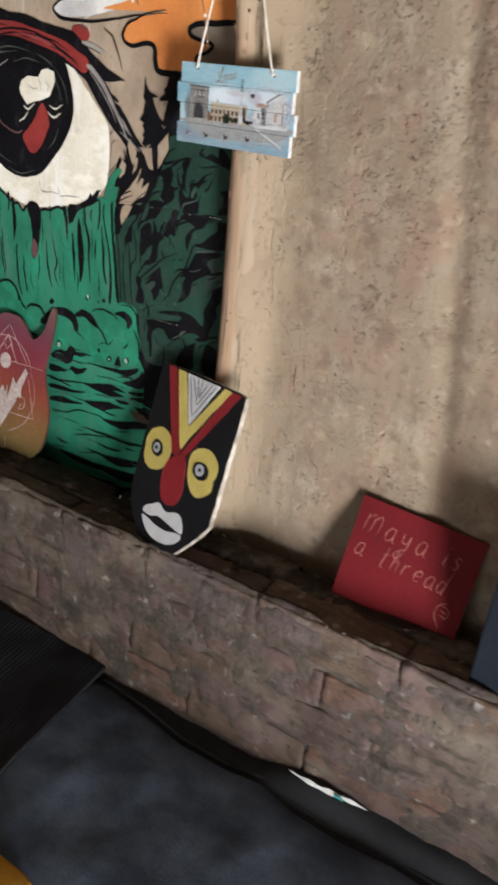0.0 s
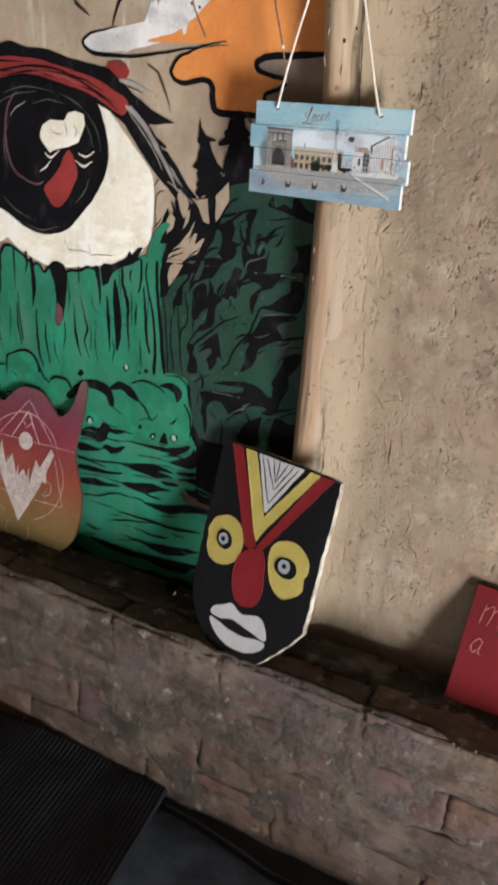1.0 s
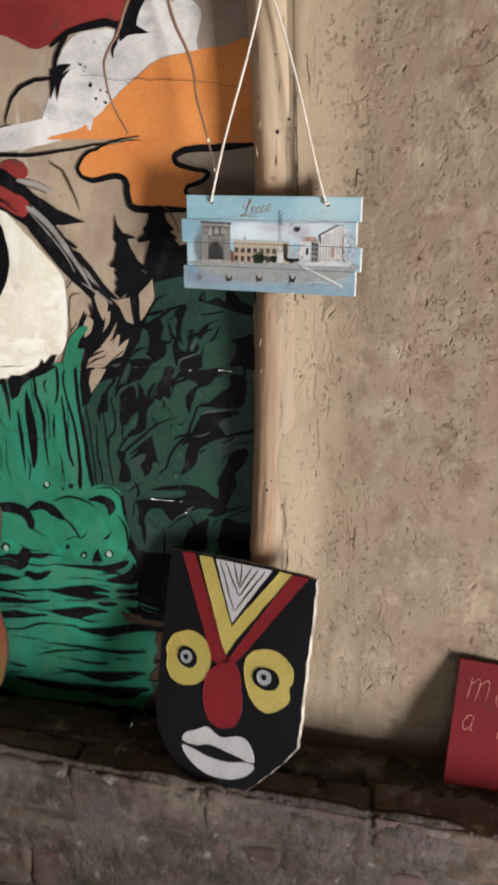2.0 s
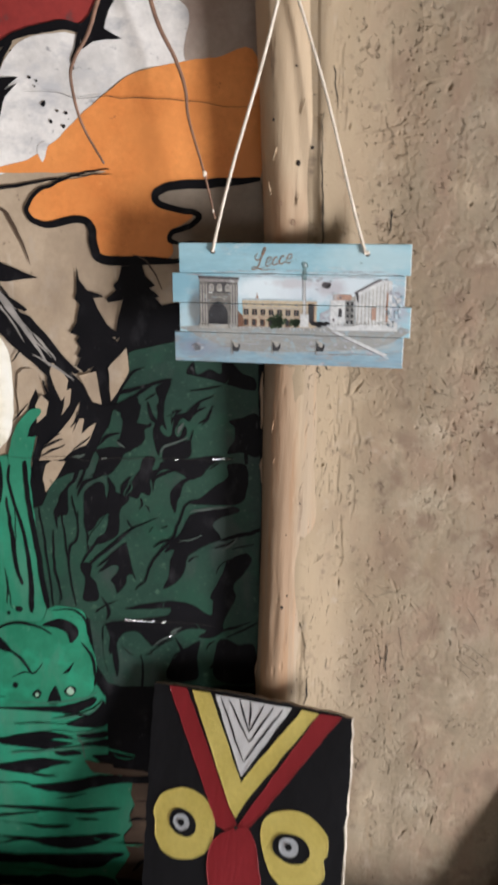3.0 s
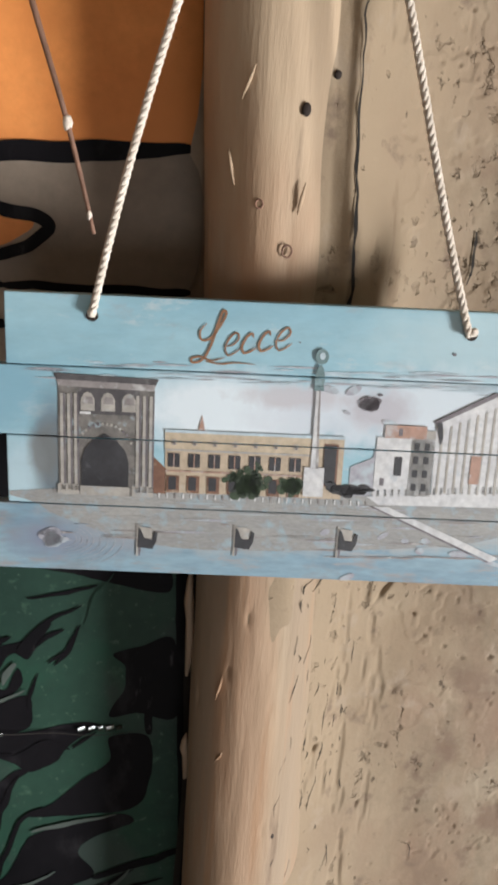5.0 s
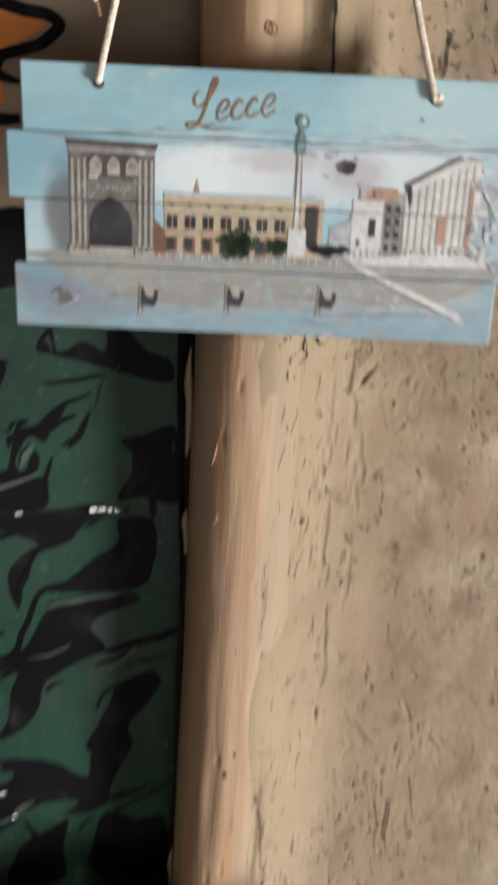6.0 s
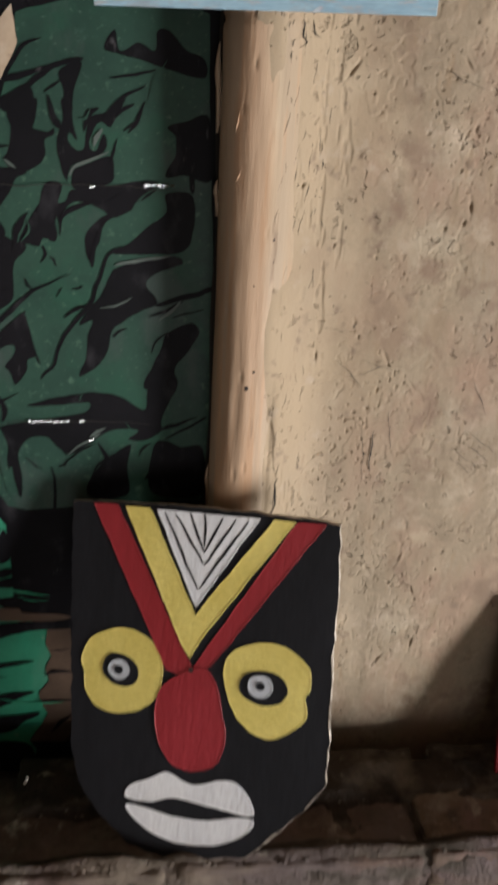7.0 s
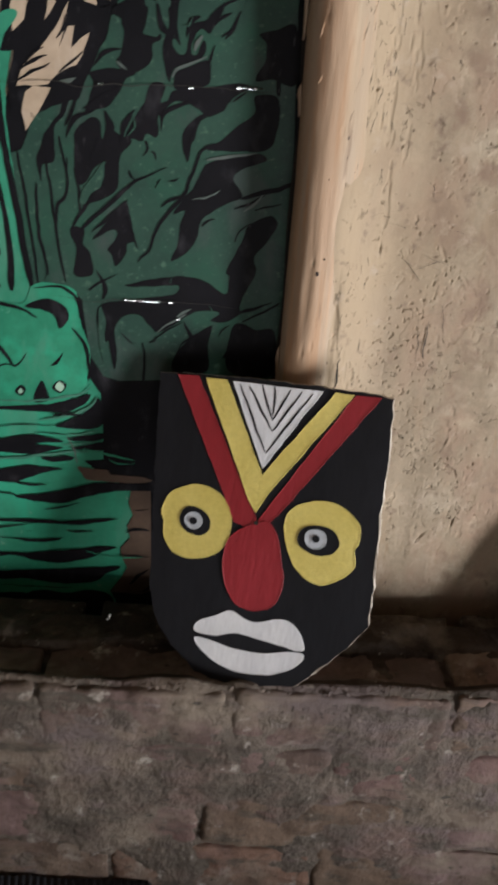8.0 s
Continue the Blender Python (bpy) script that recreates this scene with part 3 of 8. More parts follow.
def lattice(x, z, size, seed):
    """Smooth random heights, -1 to 1, over arrays of places; size: metres between the random nodes."""
    rng = np.random.default_rng(seed)
    table = rng.uniform(-1, 1, (256, 256))
    u, v = x / size, z / size
    i, j = np.floor(u).astype(int), np.floor(v).astype(int)
    fu, fv = u - i, v - j
    fu, fv = fu * fu * (3 - 2 * fu), fv * fv * (3 - 2 * fv)
    a, b = table[i % 256, j % 256], table[(i + 1) % 256, j % 256]
    c, d = table[i % 256, (j + 1) % 256], table[(i + 1) % 256, (j + 1) % 256]
    return (a * (1 - fu) + b * fu) * (1 - fv) + (c * (1 - fu) + d * fu) * fv


def layers(x, z, size, seed, count=4, fall=0.5):
    return sum(lattice(x, z, size / 2**k, seed + k) * fall**k for k in range(count))


def ease(a, b, x):
    s = np.clip((x - a) / (b - a), 0, 1)
    return s * s * (3 - 2 * s)


def sheet(name, px, py, pz, material):
    """A mesh over a grid of places (2D arrays)."""
    h, w = px.shape
    verts = np.stack([px, py, pz], -1).reshape(-1, 3)
    i = np.arange(h * w).reshape(h, w)
    faces = np.stack([i[:-1, :-1], i[:-1, 1:], i[1:, 1:], i[1:, :-1]], -1).reshape(-1, 4)
    me = bpy.data.meshes.new(name)
    me.from_pydata(verts.tolist(), [], faces.tolist())
    me.materials.append(material)
    me.shade_smooth()
    return me


# ---- the room round the corner with the painted wall ----
X0, X1, Y0, ROOF, GROUND = -2.2, 2.6, -3.6, 2.3, -0.6

# unseen sides of the room, added to keep stray skylight off the corner
single("floor", boxed(X0 - 0.2, X1 + 0.2, Y0 - 0.2, 0.3, GROUND - 0.1, GROUND), EARTH, "beaten earth floor of the room", "floor", "structure")
single("ceiling", boxed(X0 - 0.2, X1 + 0.2, Y0 - 0.2, 0.3, ROOF, ROOF + 0.1), ROOM, "unseen plain plastered ceiling", "ceiling", "structure")
single("wall_west", boxed(X0 - 0.2, X0, Y0, 0.3, GROUND, ROOF), ROOM, "unseen plain plastered side wall", "wall", "structure")
bm = bmesh.new()
box(bm, X0 - 0.2, FILL_X0, Y0 - 0.2, Y0, GROUND, ROOF)
box(bm, FILL_X1, X1 + 0.2, Y0 - 0.2, Y0, GROUND, ROOF)
box(bm, FILL_X0, FILL_X1, Y0 - 0.2, Y0, HEAD, ROOF)
single("wall_south", bm, ROOM, "unseen plastered wall with an opening added for front fill light", "wall", "structure")
bm = bmesh.new()
box(bm, X1, X1 + 0.2, Y0, DOOR_Y0, GROUND, ROOF)
box(bm, X1, X1 + 0.2, DOOR_Y1, 0.3, GROUND, ROOF)
box(bm, X1, X1 + 0.2, DOOR_Y0, DOOR_Y1, HEAD, ROOF)
single("wall_east", bm, ROOM, "plastered side wall with an open doorway", "wall", "structure")
single("ground", boxed(-60, 60, -60, 60, GROUND - 0.4, GROUND - 0.12), YARD, "bare earth yard outside the doorway", "ground", "structure")

# the painted wall, left of the pole
mural_wall = single("wall_north", boxed(X0, 0.045, 0.0, 0.25, GROUND, ROOF), TAUPE, "taupe wall painted with an eye, a waterfall and dark bushes", "wall", "structure")

PAINT_STEP = 0.00035
drawn = 0


def area(name, material, layer, pts, soft=True):
    """One painted patch on the wall."""
    global drawn
    drawn += 1
    p = smooth_path(pts) if soft else dense_path(pts)
    part(name, flat(bmesh.new(), wobble(p, 0.0012 if soft else 0.0010, drawn), -PAINT_STEP * layer - 0.000004 * (drawn % 60)), material, mural_wall)


def line(name, material, layer, pts, widths):
    """One brush stroke on the wall."""
    global drawn
    drawn += 1
    part(name, ribbon(bmesh.new(), wobble(smooth_path(pts, False, 5), 0.0014, drawn), widths, -PAINT_STEP * layer - 0.000004 * (drawn % 60), 2), material, mural_wall)


# sky, clouds and the orange glow
area("red_cloud", RED, 1, [(-0.397, 1.323), (-0.158, 1.33), (-0.163, 1.303), (-0.176, 1.284), (-0.185, 1.276), (-0.205, 1.28), (-0.231, 1.276), (-0.263, 1.264), (-0.296, 1.251), (-0.343, 1.268), (-0.402, 1.261)])
area("white_cloud", CLOUD, 2, [(-0.324, 1.129), (-0.301, 1.151), (-0.277, 1.202), (-0.27, 1.227), (-0.253, 1.257), (-0.232, 1.27), (-0.205, 1.274), (-0.184, 1.273), (-0.176, 1.281), (-0.163, 1.303), (-0.15, 1.321), (-0.016, 1.335), (-0.012, 1.255), (-0.053, 1.254), (-0.09, 1.249), (-0.132, 1.24), (-0.158, 1.223), (-0.185, 1.201), (-0.212, 1.176), (-0.24, 1.159), (-0.268, 1.149), (-0.302, 1.137)])
area("white_cloud", CLOUD, 2, [(-0.395, 1.139), (-0.379, 1.151), (-0.338, 1.16), (-0.252, 1.177), (-0.21, 1.185), (-0.214, 1.168), (-0.239, 1.155), (-0.269, 1.143), (-0.33, 1.13), (-0.375, 1.128)])
area("grey_cloud", HAZE, 3, [(-0.107, 1.332), (-0.016, 1.335), (-0.012, 1.255), (-0.053, 1.253), (-0.079, 1.25), (-0.082, 1.268), (-0.078, 1.292), (-0.094, 1.31)])
area("orange_glow", ORANGE, 3, [(-0.285, 1.145), (-0.24, 1.158), (-0.212, 1.176), (-0.185, 1.201), (-0.158, 1.222), (-0.132, 1.239), (-0.09, 1.249), (-0.053, 1.254), (-0.012, 1.255), (-0.006, 1.145), (-0.06, 1.141), (-0.098, 1.136), (-0.109, 1.127), (-0.103, 1.118), (-0.078, 1.112), (-0.073, 1.107), (-0.081, 1.1), (-0.096, 1.091), (-0.099, 1.065), (-0.17, 1.062), (-0.176, 1.082), (-0.178, 1.097), (-0.197, 1.101), (-0.228, 1.098), (-0.242, 1.107), (-0.236, 1.121), (-0.213, 1.136), (-0.161, 1.148), (-0.213, 1.146)])
area("grey_notch", TAUPE_D, 4, [(-0.006, 1.142), (-0.06, 1.138), (-0.098, 1.134), (-0.109, 1.126), (-0.103, 1.119), (-0.078, 1.113), (-0.069, 1.107), (-0.078, 1.098), (-0.093, 1.09), (-0.094, 1.082), (-0.047, 1.082), (-0.003, 1.083)])
area("cloud_drip", CLOUD, 4, [(-0.23, 1.17), (-0.219, 1.175), (-0.223, 1.16), (-0.226, 1.157)])
area("paint_spot", INK, 6, [(-0.224, 1.209), (-0.221, 1.213), (-0.219, 1.21), (-0.221, 1.207)])
area("paint_spot", INK, 6, [(-0.216, 1.194), (-0.215, 1.196), (-0.213, 1.194), (-0.215, 1.192)])
area("paint_spot", INK, 6, [(-0.204, 1.19), (-0.202, 1.192), (-0.2, 1.19), (-0.202, 1.188)])
area("paint_spot", INK, 6, [(-0.209, 1.203), (-0.208, 1.205), (-0.206, 1.204), (-0.208, 1.203)])
area("paint_spot", INK, 6, [(-0.201, 1.201), (-0.199, 1.203), (-0.198, 1.201), (-0.2, 1.2)])
area("paint_spot", INK, 6, [(-0.236, 1.233), (-0.234, 1.235), (-0.233, 1.233), (-0.234, 1.232)])
area("paint_spot", INK, 6, [(-0.229, 1.23), (-0.228, 1.232), (-0.227, 1.23), (-0.228, 1.229)])
area("paint_spot", INK, 6, [(-0.231, 1.226), (-0.23, 1.227), (-0.229, 1.226), (-0.23, 1.225)])
area("paint_spot", INK, 6, [(-0.198, 1.196), (-0.197, 1.197), (-0.197, 1.196), (-0.197, 1.196)])
area("paint_spot", INK, 6, [(-0.253, 1.257), (-0.252, 1.258), (-0.251, 1.257), (-0.252, 1.256)])
# black brush outlines of the clouds
line("brush_line", INK, 6, [(-0.274, 1.254), (-0.253, 1.268), (-0.231, 1.275), (-0.205, 1.28), (-0.184, 1.278), (-0.174, 1.284), (-0.161, 1.307)], (5, 9, 6))
area("brush_tip", INK, 6, [(-0.184, 1.276), (-0.175, 1.284), (-0.158, 1.312), (-0.145, 1.31), (-0.155, 1.294), (-0.16, 1.278), (-0.142, 1.269), (-0.158, 1.268), (-0.171, 1.266), (-0.181, 1.259)], False)
line("brush_line", INK, 6, [(-0.183, 1.279), (-0.185, 1.264), (-0.19, 1.25), (-0.191, 1.241)], (4, 5, 1))
area("brush_tip", INK, 6, [(-0.276, 1.227), (-0.262, 1.233), (-0.246, 1.234), (-0.259, 1.223), (-0.27, 1.208), (-0.277, 1.192)], False)
line("brush_line", INK, 6, [(-0.334, 1.161), (-0.374, 1.153), (-0.393, 1.143), (-0.393, 1.133), (-0.374, 1.125), (-0.313, 1.124), (-0.252, 1.133), (-0.206, 1.141), (-0.154, 1.146)], (2, 6, 1))
line("brush_line", INK, 6, [(-0.343, 1.161), (-0.339, 1.177), (-0.33, 1.195), (-0.31, 1.211), (-0.285, 1.217), (-0.268, 1.218)], (2, 5, 4))
area("brush_tip", INK, 6, [(-0.271, 1.217), (-0.247, 1.229), (-0.26, 1.216), (-0.268, 1.191)], False)
line("brush_line", INK, 6, [(-0.27, 1.22), (-0.268, 1.237), (-0.261, 1.254), (-0.251, 1.267)], (5, 6, 6))
line("brush_line", INK, 6, [(-0.158, 1.15), (-0.186, 1.146), (-0.213, 1.136), (-0.234, 1.125), (-0.244, 1.111), (-0.239, 1.101), (-0.225, 1.095), (-0.2, 1.1), (-0.183, 1.1), (-0.176, 1.09), (-0.175, 1.074), (-0.167, 1.062), (-0.136, 1.061), (-0.085, 1.063)], (2, 7, 10))
line("brush_line", INK, 6, [(-0.006, 1.144), (-0.049, 1.14), (-0.093, 1.136), (-0.109, 1.13), (-0.11, 1.121), (-0.098, 1.115), (-0.076, 1.111), (-0.067, 1.107), (-0.075, 1.098), (-0.093, 1.091), (-0.096, 1.083), (-0.086, 1.08)], (9, 6, 5))
line("brush_line", INK, 6, [(-0.086, 1.081), (-0.047, 1.081), (-0.003, 1.082)], (4, 4, 4))
# pine trees
area("pine_tree", INK, 7, [(-0.194, 1.054), (-0.191, 1.04), (-0.183, 1.03), (-0.168, 1.026), (-0.167, 1.024), (-0.177, 1.022), (-0.173, 1.011), (-0.163, 0.995), (-0.149, 0.984), (-0.158, 0.982), (-0.142, 0.968), (-0.155, 0.967), (-0.146, 0.958), (-0.16, 0.954), (-0.165, 0.95), (-0.162, 0.911), (-0.169, 0.91), (-0.177, 0.95), (-0.185, 0.947), (-0.189, 0.943), (-0.197, 0.949), (-0.193, 0.959), (-0.197, 0.96), (-0.192, 0.969), (-0.196, 0.977), (-0.193, 0.982), (-0.203, 0.985), (-0.196, 0.996), (-0.192, 1.015), (-0.197, 1.021), (-0.194, 1.029), (-0.194, 1.042)], False)
area("pine_tree", INK, 7, [(-0.147, 1.056), (-0.125, 1.057), (-0.122, 1.047), (-0.112, 1.037), (-0.118, 1.034), (-0.107, 1.026), (-0.112, 1.025), (-0.098, 1.01), (-0.079, 1.014), (-0.078, 0.984), (-0.102, 0.977), (-0.13, 0.97), (-0.135, 0.978), (-0.144, 0.98), (-0.146, 0.985), (-0.155, 0.979), (-0.151, 1.002), (-0.146, 1.021), (-0.161, 1.018), (-0.163, 1.022), (-0.153, 1.031), (-0.156, 1.037), (-0.15, 1.042)], False)
line("brush_line", BROWN, 8, [(-0.135, 1.068), (-0.123, 1.063), (-0.111, 1.048), (-0.104, 1.033)], (1, 2, 1))
# the painted eye
area("eye_white", CREAM, 2, [(-0.676, 0.935), (-0.691, 0.788), (-0.582, 0.822), (-0.558, 0.833), (-0.534, 0.817), (-0.477, 0.8), (-0.423, 0.805), (-0.371, 0.815), (-0.31, 0.836), (-0.283, 0.858), (-0.272, 0.878), (-0.269, 0.93), (-0.275, 0.97), (-0.302, 0.999), (-0.349, 1.047), (-0.375, 1.064), (-0.577, 1.066)])
area("iris", INK, 4, [(-0.375, 1.06), (-0.36, 1.034), (-0.351, 0.994), (-0.356, 0.961), (-0.376, 0.925), (-0.41, 0.885), (-0.439, 0.861), (-0.481, 0.85), (-0.517, 0.856), (-0.553, 0.873), (-0.59, 0.889), (-0.638, 0.92), (-0.652, 0.973), (-0.628, 1.028), (-0.576, 1.07), (-0.505, 1.091), (-0.428, 1.088)])
line("iris_ring", MAUVE, 5, [(-0.525, 1.063), (-0.542, 1.044), (-0.551, 1.011), (-0.549, 0.974), (-0.534, 0.943), (-0.494, 0.928), (-0.477, 0.935)], (3, 4, 3))
line("iris_ring", GREYP, 5, [(-0.507, 1.051), (-0.53, 1.038), (-0.54, 1.026)], (2, 2, 1))
line("iris_ring", CREAM, 5, [(-0.568, 1.028), (-0.583, 1.008), (-0.591, 0.975), (-0.59, 0.951)], (2, 5, 2))
area("highlight", CREAM, 6, [(-0.481, 1.006), (-0.476, 1.019), (-0.459, 1.028), (-0.434, 1.028), (-0.426, 1.04), (-0.413, 1.044), (-0.397, 1.041), (-0.394, 1.026), (-0.4, 1.013), (-0.406, 1.0), (-0.423, 0.992), (-0.444, 0.987), (-0.463, 0.979), (-0.471, 0.988), (-0.479, 0.997)], False)
line("iris_scratch", GREYP, 7, [(-0.434, 1.026), (-0.428, 1.017), (-0.43, 1.004)], (0.6, 1.6, 0.5))
line("iris_scratch", GREYP, 7, [(-0.46, 1.014), (-0.447, 1.008), (-0.435, 1.011)], (0.6, 1.6, 0.5))
line("iris_scratch", GREYP, 7, [(-0.416, 1.024), (-0.41, 1.015), (-0.414, 1.005)], (0.6, 1.6, 0.5))
area("teardrop", RED, 6, [(-0.427, 0.987), (-0.414, 0.971), (-0.41, 0.951), (-0.421, 0.928), (-0.438, 0.904), (-0.456, 0.897), (-0.47, 0.911), (-0.476, 0.925), (-0.46, 0.941), (-0.442, 0.963)])
line("brush_line", CREAM, 6, [(-0.408, 0.984), (-0.395, 0.98), (-0.377, 0.989)], (1, 3, 1))
line("brush_line", CREAM, 6, [(-0.413, 0.973), (-0.398, 0.965), (-0.38, 0.975)], (1, 4, 1))
line("brush_line", CREAM, 6, [(-0.473, 0.978), (-0.461, 0.972), (-0.443, 0.985)], (1, 3, 1))
line("brush_line", CREAM, 6, [(-0.484, 0.947), (-0.471, 0.957), (-0.461, 0.969)], (1, 3, 1))
area("eyelid", INK, 7, [(-0.656, 1.122), (-0.572, 1.126), (-0.531, 1.134), (-0.504, 1.127), (-0.46, 1.125), (-0.428, 1.117), (-0.385, 1.111), (-0.349, 1.106), (-0.329, 1.092), (-0.309, 1.077), (-0.292, 1.067), (-0.268, 1.051), (-0.236, 1.042), (-0.263, 1.037), (-0.285, 1.037), (-0.267, 1.017), (-0.247, 0.995), (-0.221, 0.96), (-0.194, 0.934), (-0.177, 0.915), (-0.165, 0.904), (-0.188, 0.892), (-0.209, 0.914), (-0.23, 0.941), (-0.25, 0.955), (-0.271, 0.973), (-0.297, 1.002), (-0.321, 1.032), (-0.349, 1.049), (-0.375, 1.059), (-0.439, 1.074), (-0.506, 1.081), (-0.576, 1.068), (-0.663, 1.058)], False)
area("red_lid", RED, 8, [(-0.658, 1.102), (-0.573, 1.109), (-0.527, 1.113), (-0.471, 1.11), (-0.417, 1.1), (-0.375, 1.092), (-0.344, 1.079), (-0.316, 1.064), (-0.324, 1.045), (-0.354, 1.056), (-0.386, 1.07), (-0.428, 1.079), (-0.505, 1.09), (-0.576, 1.076), (-0.662, 1.067)])
line("brush_line", INK, 9, [(-0.599, 1.087), (-0.539, 1.095), (-0.482, 1.102), (-0.428, 1.096), (-0.38, 1.079)], (2, 4, 1))
line("brush_line", INK, 9, [(-0.472, 1.098), (-0.417, 1.091), (-0.365, 1.071), (-0.339, 1.059)], (1, 3, 1))
line("brush_line", PINK, 9, [(-0.494, 1.094), (-0.439, 1.091), (-0.396, 1.08)], (1, 3, 1))
area("red_ball", RED, 6, [(-0.352, 1.106), (-0.351, 1.114), (-0.338, 1.118), (-0.323, 1.116), (-0.315, 1.106), (-0.318, 1.096), (-0.332, 1.092)])
line("lash_streak", GREYP, 9, [(-0.317, 1.055), (-0.295, 1.03), (-0.269, 1.001), (-0.253, 0.974)], (1, 3, 1))
line("lash_streak", GREYP, 9, [(-0.311, 1.061), (-0.287, 1.038), (-0.26, 1.007)], (1, 3, 1))
line("lash_streak", GREYP, 9, [(-0.281, 1.023), (-0.252, 0.988), (-0.224, 0.958)], (1, 3, 1))
line("lash_streak", GREYP, 9, [(-0.245, 0.961), (-0.22, 0.948), (-0.2, 0.934)], (1, 3, 1))
line("lash", GREYP, 8, [(-0.328, 1.094), (-0.302, 1.088), (-0.272, 1.076)], (3, 5, 1))
line("lash", INK, 8, [(-0.314, 1.07), (-0.283, 1.056), (-0.236, 1.041)], (6, 7, 1))
line("lash", INK, 8, [(-0.298, 1.055), (-0.273, 1.022), (-0.248, 1.007)], (3, 5, 1))
line("brow", BROWN, 6, [(-0.283, 1.116), (-0.265, 1.104), (-0.252, 1.081), (-0.242, 1.054)], (3, 4, 1))
line("brow", INK, 6, [(-0.41, 1.19), (-0.395, 1.18), (-0.383, 1.172)], (5, 4, 1))
line("brow", BROWN, 6, [(-0.425, 1.213), (-0.408, 1.2), (-0.383, 1.197)], (9, 7, 1))
line("brow", BROWN, 6, [(-0.417, 1.196), (-0.399, 1.186), (-0.384, 1.175)], (3, 3, 1))
line("iris_scratch", GREYP_D, 5, [(-0.553, 1.059), (-0.506, 1.072), (-0.451, 1.067)], (0.8, 2.2, 0.6))
line("iris_scratch", GREYP_D, 5, [(-0.566, 1.042), (-0.53, 1.059), (-0.484, 1.066)], (0.8, 2.2, 0.6))
line("iris_scratch", GREYP_D, 5, [(-0.408, 1.038), (-0.388, 1.019), (-0.378, 0.992)], (0.8, 2.2, 0.6))
line("iris_scratch", GREYP_D, 5, [(-0.397, 1.047), (-0.373, 1.021), (-0.365, 0.989)], (0.8, 2.2, 0.6))
line("iris_scratch", GREYP_D, 5, [(-0.517, 0.862), (-0.481, 0.857), (-0.445, 0.868)], (0.8, 2.2, 0.6))
line("iris_scratch", GREYP_D, 5, [(-0.564, 0.902), (-0.54, 0.884), (-0.504, 0.871)], (0.8, 2.2, 0.6))
line("iris_scratch", GREYP_D, 5, [(-0.387, 0.949), (-0.398, 0.926), (-0.415, 0.907)], (0.8, 2.2, 0.6))
line("iris_scratch", GREYP_D, 5, [(-0.544, 1.018), (-0.556, 0.983), (-0.549, 0.944)], (0.8, 2.2, 0.6))
line("iris_scratch", GREYP_D, 5, [(-0.496, 1.047), (-0.462, 1.056), (-0.429, 1.052)], (0.8, 2.2, 0.6))
line("iris_scratch", GREYP_D, 5, [(-0.44, 1.067), (-0.413, 1.057), (-0.397, 1.047)], (0.8, 2.2, 0.6))
line("brush_line", INK, 9, [(-0.598, 1.099), (-0.55, 1.105), (-0.505, 1.106)], (1, 3, 1))
line("brush_line", INK, 9, [(-0.552, 1.084), (-0.494, 1.094), (-0.45, 1.089)], (1, 3.5, 1))
line("brush_line", INK, 9, [(-0.439, 1.097), (-0.396, 1.089), (-0.359, 1.075)], (1, 3, 1))
line("brush_line", INK, 9, [(-0.407, 1.082), (-0.369, 1.071), (-0.332, 1.05)], (1, 3, 1))
line("brush_line", INK, 9, [(-0.505, 1.1), (-0.46, 1.102), (-0.417, 1.094)], (1, 2, 1))
line("brush_line", INK, 9, [(-0.624, 1.081), (-0.575, 1.091), (-0.528, 1.092)], (2, 4, 1))
line("lash_streak", GREYP, 9, [(-0.319, 1.059), (-0.289, 1.037), (-0.266, 1.007), (-0.246, 0.979), (-0.226, 0.948)], (8, 7, 2))
line("lash_streak", GREYP, 9, [(-0.332, 1.092), (-0.311, 1.087), (-0.282, 1.078)], (5, 4, 1))
line("lash_streak", INK, 10, [(-0.316, 1.052), (-0.291, 1.031), (-0.271, 1.007), (-0.251, 0.977)], (1, 2.2, 1))
line("lash_streak", INK, 10, [(-0.307, 1.057), (-0.28, 1.037), (-0.259, 1.008), (-0.237, 0.973)], (1, 2.2, 1))
line("lash_streak", INK, 10, [(-0.297, 1.029), (-0.28, 1.011), (-0.267, 0.992)], (0.8, 1.6, 0.8))
line("lash_streak", INK, 10, [(-0.325, 1.088), (-0.307, 1.083), (-0.289, 1.078)], (0.8, 1.4, 0.8))
# painted hair below the eye
area("hair", INK, 7, [(-0.273, 1.013), (-0.254, 0.989), (-0.234, 0.961), (-0.214, 0.938), (-0.188, 0.911), (-0.167, 0.907), (-0.158, 0.91), (-0.167, 0.88), (-0.189, 0.835), (-0.213, 0.827), (-0.238, 0.813), (-0.249, 0.819), (-0.251, 0.844), (-0.243, 0.87), (-0.267, 0.868), (-0.254, 0.894), (-0.247, 0.919), (-0.244, 0.937), (-0.241, 0.913), (-0.229, 0.919), (-0.23, 0.937), (-0.252, 0.96), (-0.28, 0.988)], False)
area("skin_patch", TAUPE, 8, [(-0.224, 0.953), (-0.216, 0.947), (-0.207, 0.934), (-0.209, 0.92), (-0.215, 0.911), (-0.221, 0.923), (-0.227, 0.941)], False)
area("skin_patch", TAUPE, 8, [(-0.211, 0.921), (-0.204, 0.925), (-0.206, 0.908), (-0.216, 0.894), (-0.213, 0.904)], False)
area("skin_patch", TAUPE, 8, [(-0.262, 0.939), (-0.255, 0.945), (-0.246, 0.945), (-0.238, 0.935), (-0.234, 0.916), (-0.243, 0.923), (-0.247, 0.916), (-0.254, 0.9), (-0.262, 0.891), (-0.264, 0.916)], False)
